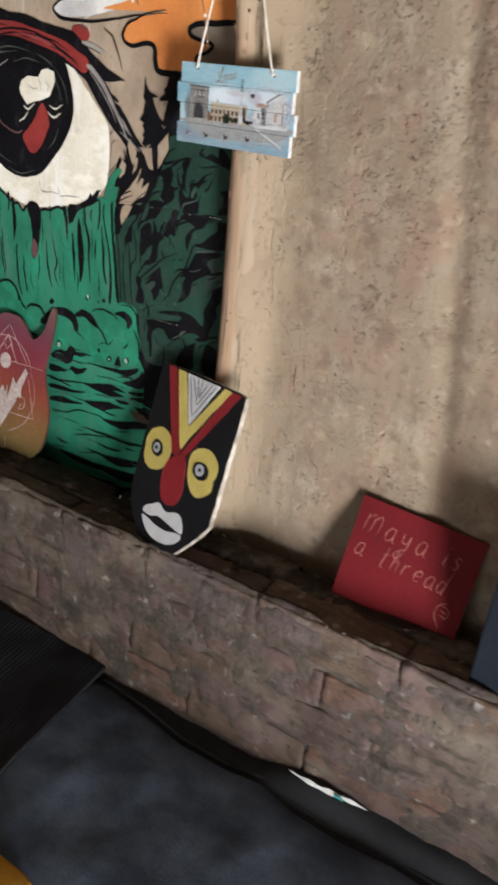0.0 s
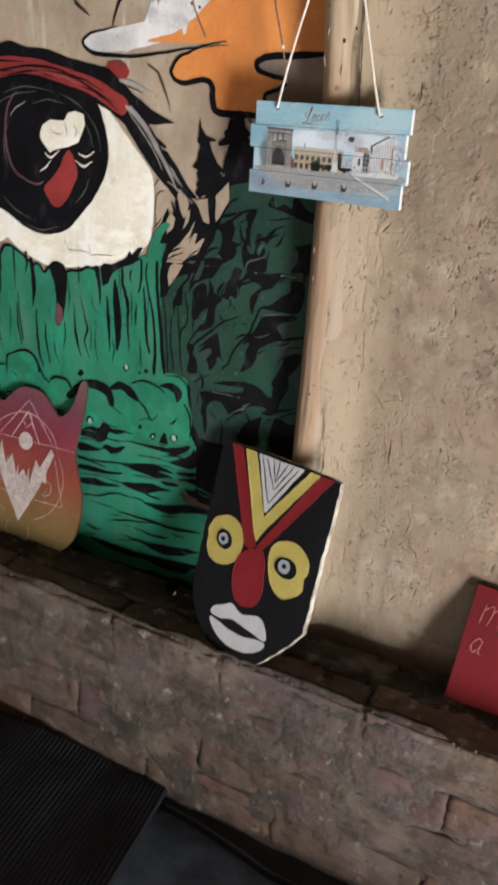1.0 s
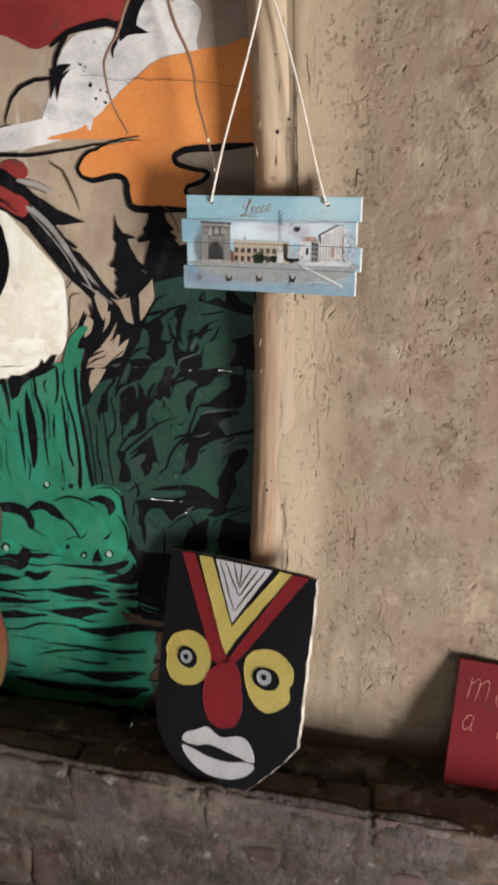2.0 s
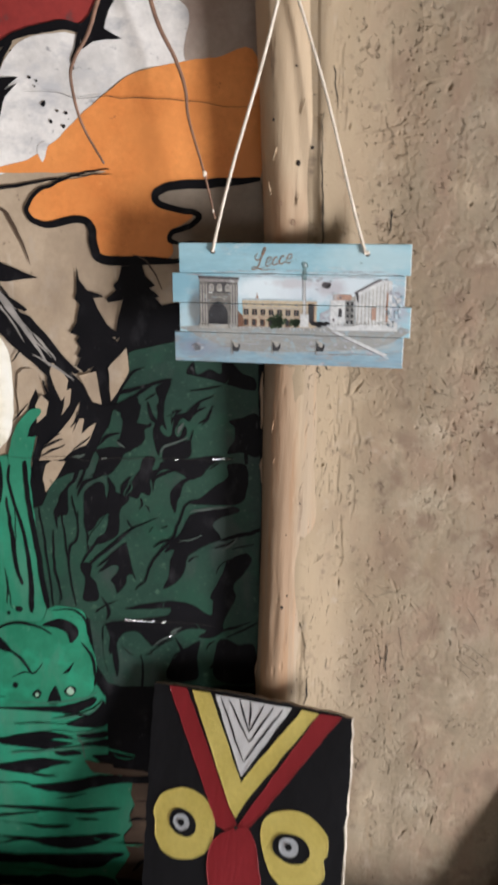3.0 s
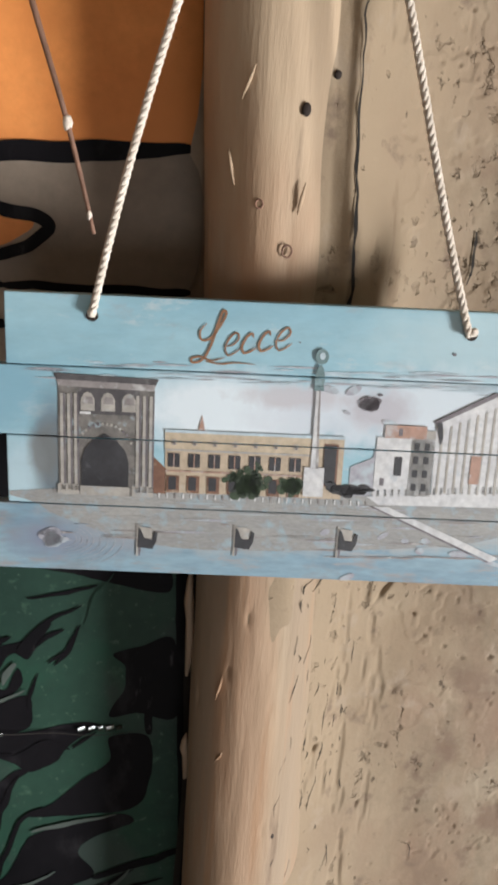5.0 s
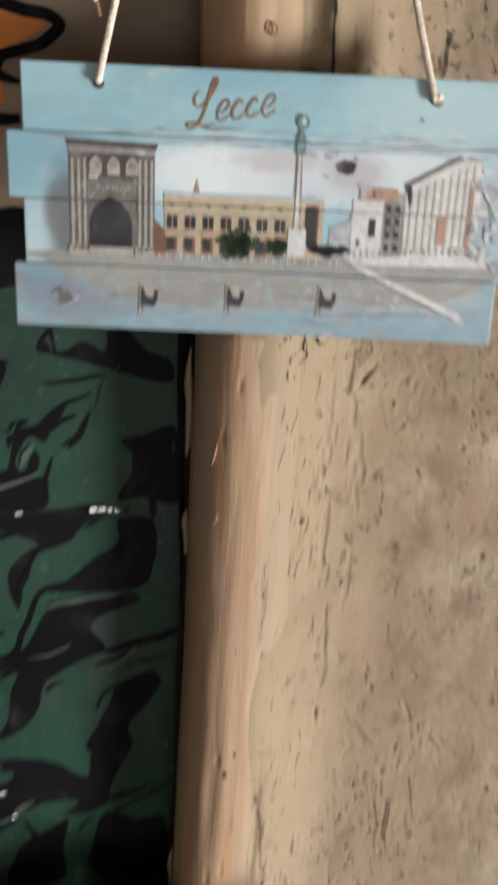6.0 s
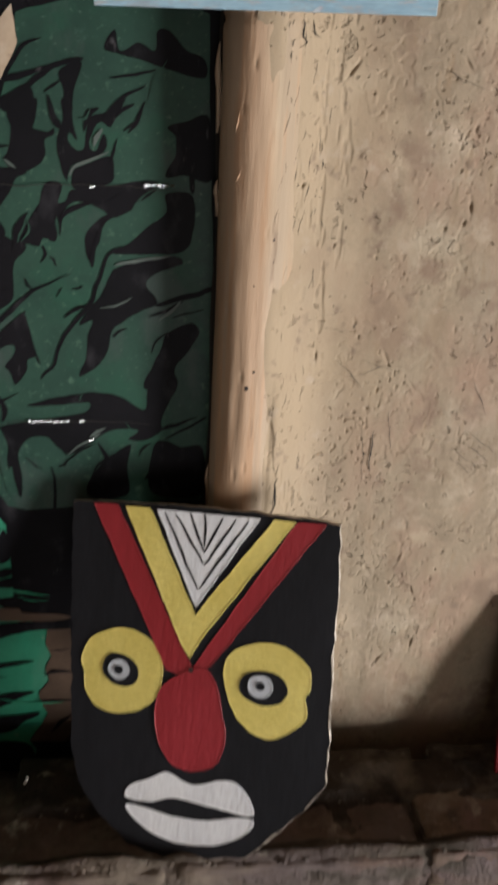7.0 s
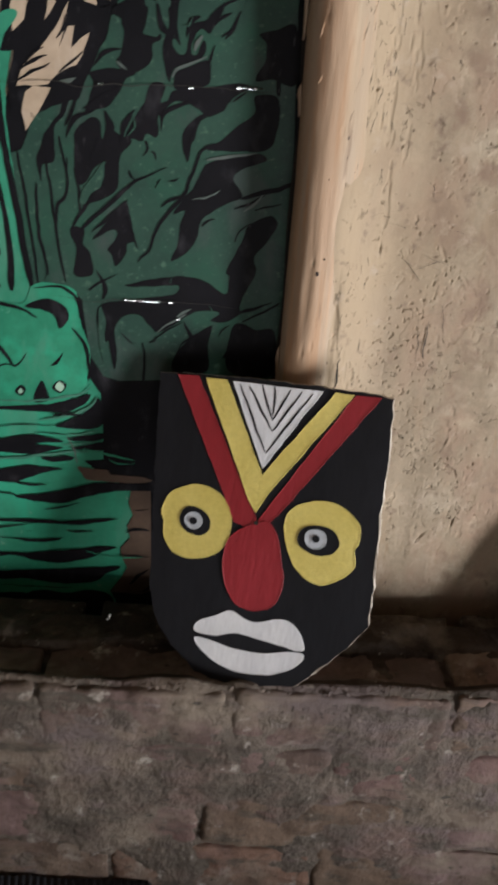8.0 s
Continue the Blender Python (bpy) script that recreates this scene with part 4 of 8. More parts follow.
area("skin_patch", TAUPE, 8, [(-0.244, 0.904), (-0.238, 0.917), (-0.229, 0.909), (-0.233, 0.894), (-0.243, 0.884)], False)
area("skin_patch", TAUPE, 8, [(-0.243, 0.842), (-0.236, 0.859), (-0.219, 0.875), (-0.207, 0.89), (-0.195, 0.91), (-0.199, 0.891), (-0.205, 0.874), (-0.196, 0.892), (-0.191, 0.892), (-0.194, 0.875), (-0.185, 0.883), (-0.178, 0.888), (-0.184, 0.87), (-0.19, 0.862), (-0.207, 0.854), (-0.216, 0.844)], False)
area("skin_patch", TAUPE, 8, [(-0.24, 0.821), (-0.236, 0.837), (-0.228, 0.843), (-0.213, 0.842), (-0.222, 0.826), (-0.237, 0.805)], False)
area("skin_patch", TAUPE, 8, [(-0.195, 0.94), (-0.176, 0.945), (-0.171, 0.909), (-0.181, 0.911), (-0.189, 0.927)], False)
area("skin_patch", TAUPE, 8, [(-0.163, 0.949), (-0.143, 0.972), (-0.14, 0.947), (-0.153, 0.923), (-0.161, 0.913)], False)
line("brush_line", INK, 9, [(-0.241, 0.855), (-0.227, 0.864), (-0.215, 0.868)], (1, 3.5, 1))
line("brush_line", INK, 9, [(-0.242, 0.846), (-0.229, 0.854), (-0.213, 0.861)], (1, 3, 1))
line("brush_line", INK, 9, [(-0.235, 0.861), (-0.224, 0.871), (-0.218, 0.874)], (1, 2.5, 1))
line("brush_line", INK, 9, [(-0.206, 0.881), (-0.2, 0.891), (-0.198, 0.901)], (1, 2.5, 1))
line("brush_line", INK, 9, [(-0.206, 0.855), (-0.193, 0.864), (-0.184, 0.873)], (1, 2, 1))
line("brush_line", INK, 9, [(-0.268, 0.952), (-0.262, 0.959), (-0.257, 0.965)], (1, 2, 1))
line("brush_line", INK, 9, [(-0.235, 0.934), (-0.23, 0.918), (-0.228, 0.911)], (2, 3, 1))
line("brush_line", INK, 9, [(-0.27, 0.886), (-0.262, 0.895), (-0.252, 0.907)], (1, 2, 1))
area("lash", INK, 8, [(-0.278, 1.024), (-0.267, 1.021), (-0.256, 1.015), (-0.248, 1.008), (-0.251, 1.006), (-0.267, 1.013), (-0.278, 1.014)], False)
area("lash", INK, 8, [(-0.278, 1.012), (-0.267, 1.009), (-0.245, 1.001), (-0.229, 0.983), (-0.213, 0.962), (-0.193, 0.943), (-0.199, 0.941), (-0.213, 0.948), (-0.229, 0.966), (-0.246, 0.985), (-0.256, 0.997), (-0.278, 1.005)], False)
line("lash_streak", GREYP, 9, [(-0.251, 0.992), (-0.235, 0.974), (-0.218, 0.955)], (1, 3, 1))
line("lash_streak", GREYP, 9, [(-0.264, 1), (-0.251, 0.989), (-0.239, 0.974)], (1, 2.5, 1))
# waterfall
area("waterfall", GREEN, 5, [(-0.724, 0.815), (-0.623, 0.813), (-0.595, 0.811), (-0.577, 0.803), (-0.559, 0.825), (-0.539, 0.82), (-0.513, 0.802), (-0.498, 0.8), (-0.481, 0.788), (-0.461, 0.799), (-0.438, 0.797), (-0.423, 0.799), (-0.404, 0.805), (-0.385, 0.811), (-0.373, 0.806), (-0.361, 0.819), (-0.331, 0.82), (-0.302, 0.841), (-0.279, 0.847), (-0.265, 0.865), (-0.25, 0.882), (-0.244, 0.879), (-0.252, 0.844), (-0.255, 0.816), (-0.252, 0.78), (-0.242, 0.644), (-0.24, 0.603), (-0.762, 0.459)], False)
line("light_streak", FOAM, 6, [(-0.39, 0.798), (-0.385, 0.725), (-0.375, 0.624)], (9, 14, 10))
line("light_streak", FOAM, 6, [(-0.54, 0.798), (-0.555, 0.723), (-0.551, 0.65)], (6, 10, 6))
line("light_streak", FOAM, 6, [(-0.453, 0.67), (-0.446, 0.64), (-0.452, 0.606)], (6, 10, 8))
line("light_streak", FOAM, 6, [(-0.306, 0.808), (-0.302, 0.761), (-0.295, 0.653)], (4, 6, 9))
line("brush_line", INK, 7, [(-0.576, 0.804), (-0.579, 0.771), (-0.582, 0.74), (-0.589, 0.685), (-0.583, 0.632)], (6.8, 4.7, 1.6))
line("brush_line", INK, 7, [(-0.608, 0.815), (-0.592, 0.81), (-0.582, 0.791)], (5.4, 5.4, 2.7))
line("brush_line", INK, 7, [(-0.62, 0.811), (-0.618, 0.793), (-0.623, 0.774)], (4.1, 4.1, 1.4))
line("brush_line", INK, 7, [(-0.598, 0.809), (-0.596, 0.789), (-0.606, 0.767)], (4.1, 4.1, 1.4))
line("brush_line", INK, 7, [(-0.546, 0.817), (-0.545, 0.797), (-0.544, 0.777)], (4.1, 2.7, 1.4))
line("brush_line", INK, 7, [(-0.576, 0.804), (-0.564, 0.82), (-0.546, 0.819), (-0.52, 0.806), (-0.507, 0.798)], (5.4, 4.1, 4.1))
line("brush_line", INK, 7, [(-0.507, 0.795), (-0.494, 0.8), (-0.481, 0.788), (-0.471, 0.797), (-0.455, 0.8), (-0.436, 0.79)], (4.1, 4.1, 5.4))
line("brush_line", INK, 7, [(-0.435, 0.795), (-0.423, 0.8), (-0.408, 0.802), (-0.391, 0.81), (-0.375, 0.807), (-0.37, 0.797)], (4.1, 4.1, 5.4))
line("brush_line", INK, 7, [(-0.544, 0.726), (-0.543, 0.683), (-0.536, 0.65)], (1.4, 3.4, 2.0))
line("brush_line", INK, 7, [(-0.617, 0.733), (-0.616, 0.691), (-0.62, 0.646)], (1.4, 2.7, 1.4))
line("brush_line", INK, 7, [(-0.651, 0.811), (-0.655, 0.727), (-0.661, 0.626)], (4.1, 5.4, 1.4))
line("brush_line", INK, 7, [(-0.68, 0.812), (-0.683, 0.722), (-0.698, 0.618)], (4.1, 4.1, 1.4))
area("dark_gap", INK, 7, [(-0.367, 0.811), (-0.361, 0.821), (-0.343, 0.822), (-0.328, 0.829), (-0.316, 0.838), (-0.31, 0.849), (-0.306, 0.843), (-0.295, 0.855), (-0.286, 0.857), (-0.295, 0.841), (-0.288, 0.84), (-0.306, 0.828), (-0.323, 0.822), (-0.342, 0.811), (-0.351, 0.79), (-0.363, 0.784)], False)
line("brush_line", INK, 7, [(-0.541, 0.745), (-0.539, 0.702), (-0.533, 0.659)], (1.4, 2.7, 2.7))
line("brush_line", INK, 7, [(-0.509, 0.808), (-0.505, 0.772), (-0.506, 0.746), (-0.51, 0.724)], (8.1, 9.5, 1.4))
line("brush_line", INK, 7, [(-0.501, 0.72), (-0.502, 0.688), (-0.498, 0.644), (-0.49, 0.618)], (2.7, 4.6, 2.7))
line("brush_line", INK, 7, [(-0.484, 0.702), (-0.482, 0.67), (-0.475, 0.627)], (1.4, 4.1, 2.7))
line("brush_line", INK, 7, [(-0.411, 0.809), (-0.41, 0.797), (-0.41, 0.783)], (2.7, 2.4, 1.4))
line("brush_line", INK, 7, [(-0.421, 0.746), (-0.419, 0.704), (-0.414, 0.673), (-0.406, 0.653)], (1.4, 5.4, 1.4))
line("brush_line", INK, 7, [(-0.406, 0.759), (-0.4, 0.729), (-0.394, 0.704), (-0.4, 0.682), (-0.389, 0.652)], (1.4, 4.1, 1.4))
line("brush_line", INK, 7, [(-0.375, 0.815), (-0.369, 0.786), (-0.367, 0.751)], (9.5, 6.8, 1.4))
line("brush_line", INK, 7, [(-0.354, 0.769), (-0.351, 0.729), (-0.348, 0.672)], (2.7, 6.8, 1.4))
line("brush_line", INK, 7, [(-0.324, 0.828), (-0.323, 0.794), (-0.314, 0.766), (-0.313, 0.726), (-0.31, 0.685)], (4.1, 6.8, 2.0))
line("brush_line", INK, 7, [(-0.289, 0.839), (-0.288, 0.81), (-0.293, 0.785)], (4.1, 4.1, 2.7))
line("brush_line", INK, 7, [(-0.296, 0.77), (-0.298, 0.749), (-0.297, 0.729)], (1.4, 4.3, 1.4))
line("brush_line", INK, 7, [(-0.283, 0.797), (-0.28, 0.763), (-0.276, 0.713), (-0.27, 0.689)], (2.7, 5.4, 4.1))
line("brush_line", INK, 7, [(-0.277, 0.836), (-0.279, 0.812), (-0.264, 0.746), (-0.26, 0.696), (-0.261, 0.654)], (2.7, 4.1, 6.8))
line("brush_line", INK, 7, [(-0.26, 0.844), (-0.258, 0.796), (-0.251, 0.739), (-0.241, 0.659)], (5.4, 6.1, 6.8))
line("brush_line", INK, 7, [(-0.519, 0.817), (-0.518, 0.796), (-0.522, 0.78)], (5.4, 4.6, 1.4))
line("brush_line", INK, 7, [(-0.307, 0.819), (-0.31, 0.809), (-0.307, 0.799)], (2.7, 2.7, 1.4))
line("brush_line", INK, 7, [(-0.465, 0.673), (-0.463, 0.652), (-0.455, 0.631)], (1.1, 2.2, 1.1))
line("brush_line", INK, 7, [(-0.441, 0.711), (-0.441, 0.684), (-0.445, 0.661)], (1.6, 2.4, 1.1))
line("brush_line", INK, 7, [(-0.343, 0.699), (-0.34, 0.679), (-0.343, 0.657)], (1.1, 2.7, 1.1))
line("brush_line", INK, 7, [(-0.349, 0.805), (-0.339, 0.813), (-0.329, 0.827)], (1.4, 3.4, 1.4))
line("brush_line", INK, 7, [(-0.389, 0.721), (-0.386, 0.69), (-0.389, 0.668)], (0.7, 1.6, 0.7))
line("brush_line", INK, 7, [(-0.56, 0.72), (-0.56, 0.687), (-0.564, 0.653)], (0.7, 1.8, 0.7))
line("brush_line", INK, 7, [(-0.29, 0.71), (-0.288, 0.685), (-0.29, 0.663)], (0.7, 1.9, 0.7))
line("brush_line", INK, 7, [(-0.432, 0.785), (-0.43, 0.755), (-0.433, 0.728)], (0.7, 1.8, 0.7))
line("brush_line", INK, 7, [(-0.308, 0.787), (-0.305, 0.758), (-0.305, 0.728)], (0.7, 1.9, 0.7))
line("brush_line", INK, 7, [(-0.375, 0.724), (-0.378, 0.686), (-0.373, 0.65)], (0.7, 1.6, 0.7))
area("dark_gap", INK, 7, [(-0.47, 0.799), (-0.459, 0.809), (-0.442, 0.806), (-0.433, 0.79), (-0.436, 0.759), (-0.441, 0.727), (-0.452, 0.7), (-0.461, 0.709), (-0.458, 0.739), (-0.46, 0.77), (-0.466, 0.784)])
area("dark_gap", MAUVE, 8, [(-0.456, 0.739), (-0.447, 0.733), (-0.444, 0.719), (-0.451, 0.702), (-0.46, 0.711)])
area("dark_gap", INK, 7, [(-0.339, 0.801), (-0.332, 0.778), (-0.326, 0.744), (-0.327, 0.702), (-0.335, 0.68), (-0.339, 0.721), (-0.342, 0.761)])
area("waterfall", GREEN, 9, [(-0.277, 0.839), (-0.273, 0.865), (-0.264, 0.885), (-0.25, 0.899), (-0.238, 0.899), (-0.252, 0.878), (-0.258, 0.858), (-0.257, 0.842)])
line("light_streak", FOAM, 6, [(-0.381, 0.794), (-0.386, 0.753), (-0.378, 0.692), (-0.375, 0.644)], (8, 13, 9))
line("light_streak", FOAM, 6, [(-0.556, 0.785), (-0.556, 0.731), (-0.555, 0.666)], (10, 14, 8))
line("eye_crack", CRACK, 4, [(-0.439, 0.847), (-0.434, 0.838), (-0.426, 0.832), (-0.404, 0.835), (-0.388, 0.833)], (0.6, 1.2, 0.6))
line("eye_crack", CRACK, 4, [(-0.388, 0.83), (-0.367, 0.834), (-0.339, 0.836)], (0.6, 1.2, 0.6))
line("eye_crack", CRACK, 4, [(-0.39, 0.847), (-0.388, 0.839), (-0.387, 0.831)], (0.5, 0.9, 0.5))
# pool with foam and ripples
area("pool", GREEN, 3, [(-0.72, 0.2), (-0.72, 0.63), (-0.2, 0.63), (-0.1, 0.55), (-0.1, 0.2)], False)
area("foam", FOAM, 7, [(-0.716, 0.591), (-0.653, 0.605), (-0.616, 0.593), (-0.601, 0.6), (-0.579, 0.61), (-0.566, 0.626), (-0.545, 0.641), (-0.52, 0.64), (-0.5, 0.622), (-0.487, 0.6), (-0.466, 0.608), (-0.439, 0.606), (-0.423, 0.599), (-0.385, 0.619), (-0.353, 0.618), (-0.332, 0.627), (-0.303, 0.63), (-0.282, 0.641), (-0.251, 0.642), (-0.24, 0.661), (-0.217, 0.664), (-0.198, 0.656), (-0.194, 0.625), (-0.186, 0.596), (-0.188, 0.564), (-0.199, 0.544), (-0.232, 0.526), (-0.263, 0.527), (-0.307, 0.523), (-0.359, 0.529), (-0.413, 0.515), (-0.497, 0.504), (-0.731, 0.442)])
line("brush_line", INK, 8, [(-0.642, 0.599), (-0.623, 0.589), (-0.617, 0.567), (-0.612, 0.545), (-0.623, 0.524), (-0.645, 0.512)], (3, 5, 2))
line("brush_line", INK, 8, [(-0.613, 0.58), (-0.597, 0.599), (-0.576, 0.604), (-0.574, 0.586)], (2, 4, 1))
line("brush_line", INK, 8, [(-0.574, 0.591), (-0.572, 0.621), (-0.556, 0.631)], (2, 3.5, 2))
line("brush_line", INK, 8, [(-0.557, 0.631), (-0.527, 0.641), (-0.506, 0.628), (-0.499, 0.604)], (4, 6, 5))
line("brush_line", INK, 8, [(-0.565, 0.596), (-0.556, 0.59), (-0.548, 0.581)], (1, 2, 1))
line("brush_line", INK, 8, [(-0.598, 0.537), (-0.595, 0.552), (-0.59, 0.564)], (2, 3, 1))
line("brush_line", INK, 8, [(-0.585, 0.546), (-0.57, 0.553), (-0.559, 0.546)], (1, 3, 2))
line("brush_line", INK, 8, [(-0.645, 0.511), (-0.598, 0.529), (-0.559, 0.543)], (3, 4, 2))
line("brush_line", INK, 8, [(-0.5, 0.619), (-0.489, 0.599), (-0.477, 0.591)], (4, 5, 3))
line("brush_line", INK, 8, [(-0.477, 0.595), (-0.463, 0.606), (-0.439, 0.604), (-0.427, 0.588)], (4, 6, 5))
line("brush_line", INK, 8, [(-0.478, 0.555), (-0.46, 0.542), (-0.439, 0.551)], (2, 3, 1))
line("brush_line", INK, 8, [(-0.346, 0.579), (-0.336, 0.575), (-0.323, 0.568)], (2, 2.5, 1))
line("brush_line", INK, 8, [(-0.311, 0.609), (-0.289, 0.602), (-0.275, 0.589), (-0.263, 0.573), (-0.251, 0.588)], (2, 4.5, 1))
line("brush_line", INK, 8, [(-0.304, 0.629), (-0.282, 0.639), (-0.254, 0.636), (-0.238, 0.626)], (2, 4, 2))
line("brush_line", INK, 8, [(-0.239, 0.658), (-0.214, 0.661), (-0.199, 0.651), (-0.194, 0.629)], (1, 3.5, 2))
line("brush_line", INK, 8, [(-0.203, 0.618), (-0.189, 0.596), (-0.188, 0.56)], (2, 4, 2))
line("brush_line", INK, 8, [(-0.228, 0.574), (-0.22, 0.579), (-0.213, 0.591)], (1, 4, 1))
line("brush_line", INK, 8, [(-0.289, 0.566), (-0.275, 0.573), (-0.263, 0.574)], (1, 2, 1))
line("brush_line", INK, 8, [(-0.367, 0.549), (-0.351, 0.542), (-0.33, 0.541)], (1, 3, 1))
line("brush_line", INK, 8, [(-0.425, 0.599), (-0.42, 0.585), (-0.431, 0.573)], (2, 3, 2))
area("dark_gap", INK, 8, [(-0.442, 0.575), (-0.425, 0.596), (-0.405, 0.611), (-0.379, 0.619), (-0.353, 0.615), (-0.341, 0.6), (-0.34, 0.58), (-0.349, 0.579), (-0.356, 0.594), (-0.372, 0.601), (-0.399, 0.6), (-0.412, 0.591), (-0.428, 0.573)])
area("dark_gap", INK, 8, [(-0.349, 0.61), (-0.334, 0.625), (-0.314, 0.626), (-0.3, 0.618), (-0.287, 0.6), (-0.307, 0.604), (-0.323, 0.613), (-0.339, 0.609)])
area("dark_gap", INK, 8, [(-0.249, 0.638), (-0.228, 0.648), (-0.211, 0.642), (-0.206, 0.628), (-0.216, 0.617), (-0.221, 0.63), (-0.232, 0.636)])
area("dark_gap", INK, 8, [(-0.247, 0.533), (-0.237, 0.558), (-0.231, 0.535)])
area("drop", INK, 8, [(-0.416, 0.623), (-0.409, 0.631), (-0.402, 0.626), (-0.409, 0.618)])
area("drop", INK, 8, [(-0.321, 0.653), (-0.315, 0.66), (-0.309, 0.656), (-0.315, 0.648)])
area("drop", INK, 8, [(-0.28, 0.656), (-0.276, 0.661), (-0.271, 0.658), (-0.275, 0.653)])
area("drop", INK, 8, [(-0.291, 0.651), (-0.289, 0.654), (-0.286, 0.652), (-0.289, 0.649)])
area("drop", INK, 8, [(-0.266, 0.543), (-0.26, 0.551), (-0.254, 0.547), (-0.259, 0.538)])
area("drop", INK, 8, [(-0.29, 0.554), (-0.286, 0.559), (-0.282, 0.556), (-0.286, 0.551)])
area("drop", INK, 8, [(-0.226, 0.55), (-0.219, 0.559), (-0.211, 0.554), (-0.218, 0.544)])
area("drop", INK, 8, [(-0.399, 0.539), (-0.391, 0.549), (-0.383, 0.543), (-0.391, 0.533)])
area("drop", INK, 8, [(-0.619, 0.618), (-0.606, 0.632), (-0.595, 0.623), (-0.608, 0.61)])
area("drop", PALE, 9, [(-0.318, 0.655), (-0.315, 0.66), (-0.311, 0.656), (-0.315, 0.651)])
area("drop", PALE, 9, [(-0.395, 0.539), (-0.391, 0.545), (-0.386, 0.541), (-0.391, 0.534)])
area("drop", PALE, 9, [(-0.223, 0.551), (-0.219, 0.558), (-0.214, 0.553), (-0.218, 0.546)])
area("drop", PALE, 9, [(-0.262, 0.543), (-0.26, 0.547), (-0.257, 0.544), (-0.26, 0.541)])
area("drop", PALE, 9, [(-0.614, 0.621), (-0.607, 0.629), (-0.601, 0.623), (-0.608, 0.614)])
area("ripple", INK, 8, [(-0.411, 0.517), (-0.389, 0.53), (-0.371, 0.531), (-0.362, 0.543), (-0.341, 0.536), (-0.316, 0.54), (-0.33, 0.529), (-0.349, 0.527), (-0.356, 0.513), (-0.372, 0.502), (-0.385, 0.507), (-0.409, 0.508)])
area("ripple", INK, 8, [(-0.416, 0.49), (-0.391, 0.492), (-0.366, 0.491), (-0.357, 0.503), (-0.339, 0.501), (-0.316, 0.509), (-0.329, 0.494), (-0.346, 0.488), (-0.359, 0.493), (-0.38, 0.484), (-0.415, 0.477)])
area("ripple", INK, 8, [(-0.419, 0.446), (-0.387, 0.451), (-0.354, 0.451), (-0.319, 0.456), (-0.352, 0.445), (-0.392, 0.441), (-0.417, 0.439)])
area("ripple", INK, 8, [(-0.416, 0.417), (-0.383, 0.428), (-0.359, 0.426), (-0.325, 0.428), (-0.364, 0.418), (-0.393, 0.413), (-0.416, 0.41)])
area("ripple", INK, 8, [(-0.394, 0.302), (-0.359, 0.304), (-0.314, 0.304), (-0.27, 0.305), (-0.237, 0.305), (-0.274, 0.294), (-0.314, 0.29), (-0.36, 0.292)])
# black strip along the wall's foot, painting the shade there besides the ripples
area("ripple", INK, 8, [(-0.428, 0.269), (-0.372, 0.265), (-0.315, 0.269), (-0.27, 0.27), (-0.27, 0.239), (-0.432, 0.192)])
line("ripple", INK, 8, [(-0.418, 0.459), (-0.387, 0.463), (-0.343, 0.471), (-0.294, 0.479)], (1.5, 3, 0.8))
line("ripple", INK, 8, [(-0.403, 0.391), (-0.373, 0.395), (-0.345, 0.409), (-0.322, 0.413), (-0.295, 0.412)], (1.5, 3, 1))
line("ripple", INK, 8, [(-0.397, 0.38), (-0.359, 0.38), (-0.332, 0.382)], (0.6, 1.4, 0.5))
line("ripple", INK, 8, [(-0.348, 0.366), (-0.335, 0.366), (-0.321, 0.37)], (0.5, 1.2, 0.5))
line("ripple", INK, 8, [(-0.353, 0.349), (-0.313, 0.363), (-0.253, 0.375)], (0.8, 2.8, 1))
line("ripple", INK, 8, [(-0.402, 0.328), (-0.386, 0.324), (-0.367, 0.326)], (2, 5, 1.5))
line("ripple", INK, 8, [(-0.407, 0.308), (-0.393, 0.309), (-0.377, 0.313)], (1, 2.5, 0.8))
line("ripple", INK, 8, [(-0.339, 0.313), (-0.303, 0.325), (-0.272, 0.33)], (0.6, 2.2, 0.8))
line("ripple", INK, 8, [(-0.412, 0.393), (-0.406, 0.39), (-0.397, 0.389)], (1, 2, 1))
line("ripple", RIPPLE, 9, [(-0.412, 0.497), (-0.394, 0.503), (-0.372, 0.504)], (0.8, 2.4, 0.8))
line("ripple", RIPPLE, 9, [(-0.354, 0.514), (-0.333, 0.514), (-0.309, 0.521)], (0.8, 3, 1))
line("ripple", RIPPLE, 9, [(-0.415, 0.429), (-0.377, 0.435), (-0.333, 0.443)], (0.8, 2.4, 0.8))
line("ripple", RIPPLE, 9, [(-0.406, 0.516), (-0.391, 0.522), (-0.373, 0.518)], (0.5, 1.6, 0.5))
line("bare_streak", GREYP_D, 9, [(-0.213, 0.494), (-0.206, 0.475), (-0.203, 0.458)], (0.6, 1.5, 1))
area("bare_patch", BROWN, 6, [(-0.144, 0.427), (-0.147, 0.409), (-0.142, 0.392), (-0.149, 0.377), (-0.145, 0.361), (-0.157, 0.346), (-0.154, 0.328), (-0.149, 0.317), (-0.156, 0.302), (-0.164, 0.289), (-0.17, 0.279), (-0.15, 0.278), (-0.135, 0.276), (-0.12, 0.282), (-0.122, 0.43), (-0.133, 0.433)], False)
area("ripple", INK, 8, [(-0.314, 0.5212), (-0.259, 0.527), (-0.229, 0.531), (-0.205, 0.538), (-0.187, 0.544), (-0.193, 0.532), (-0.212, 0.522), (-0.23, 0.517), (-0.248, 0.511), (-0.257, 0.512), (-0.269, 0.518), (-0.314, 0.5208)])
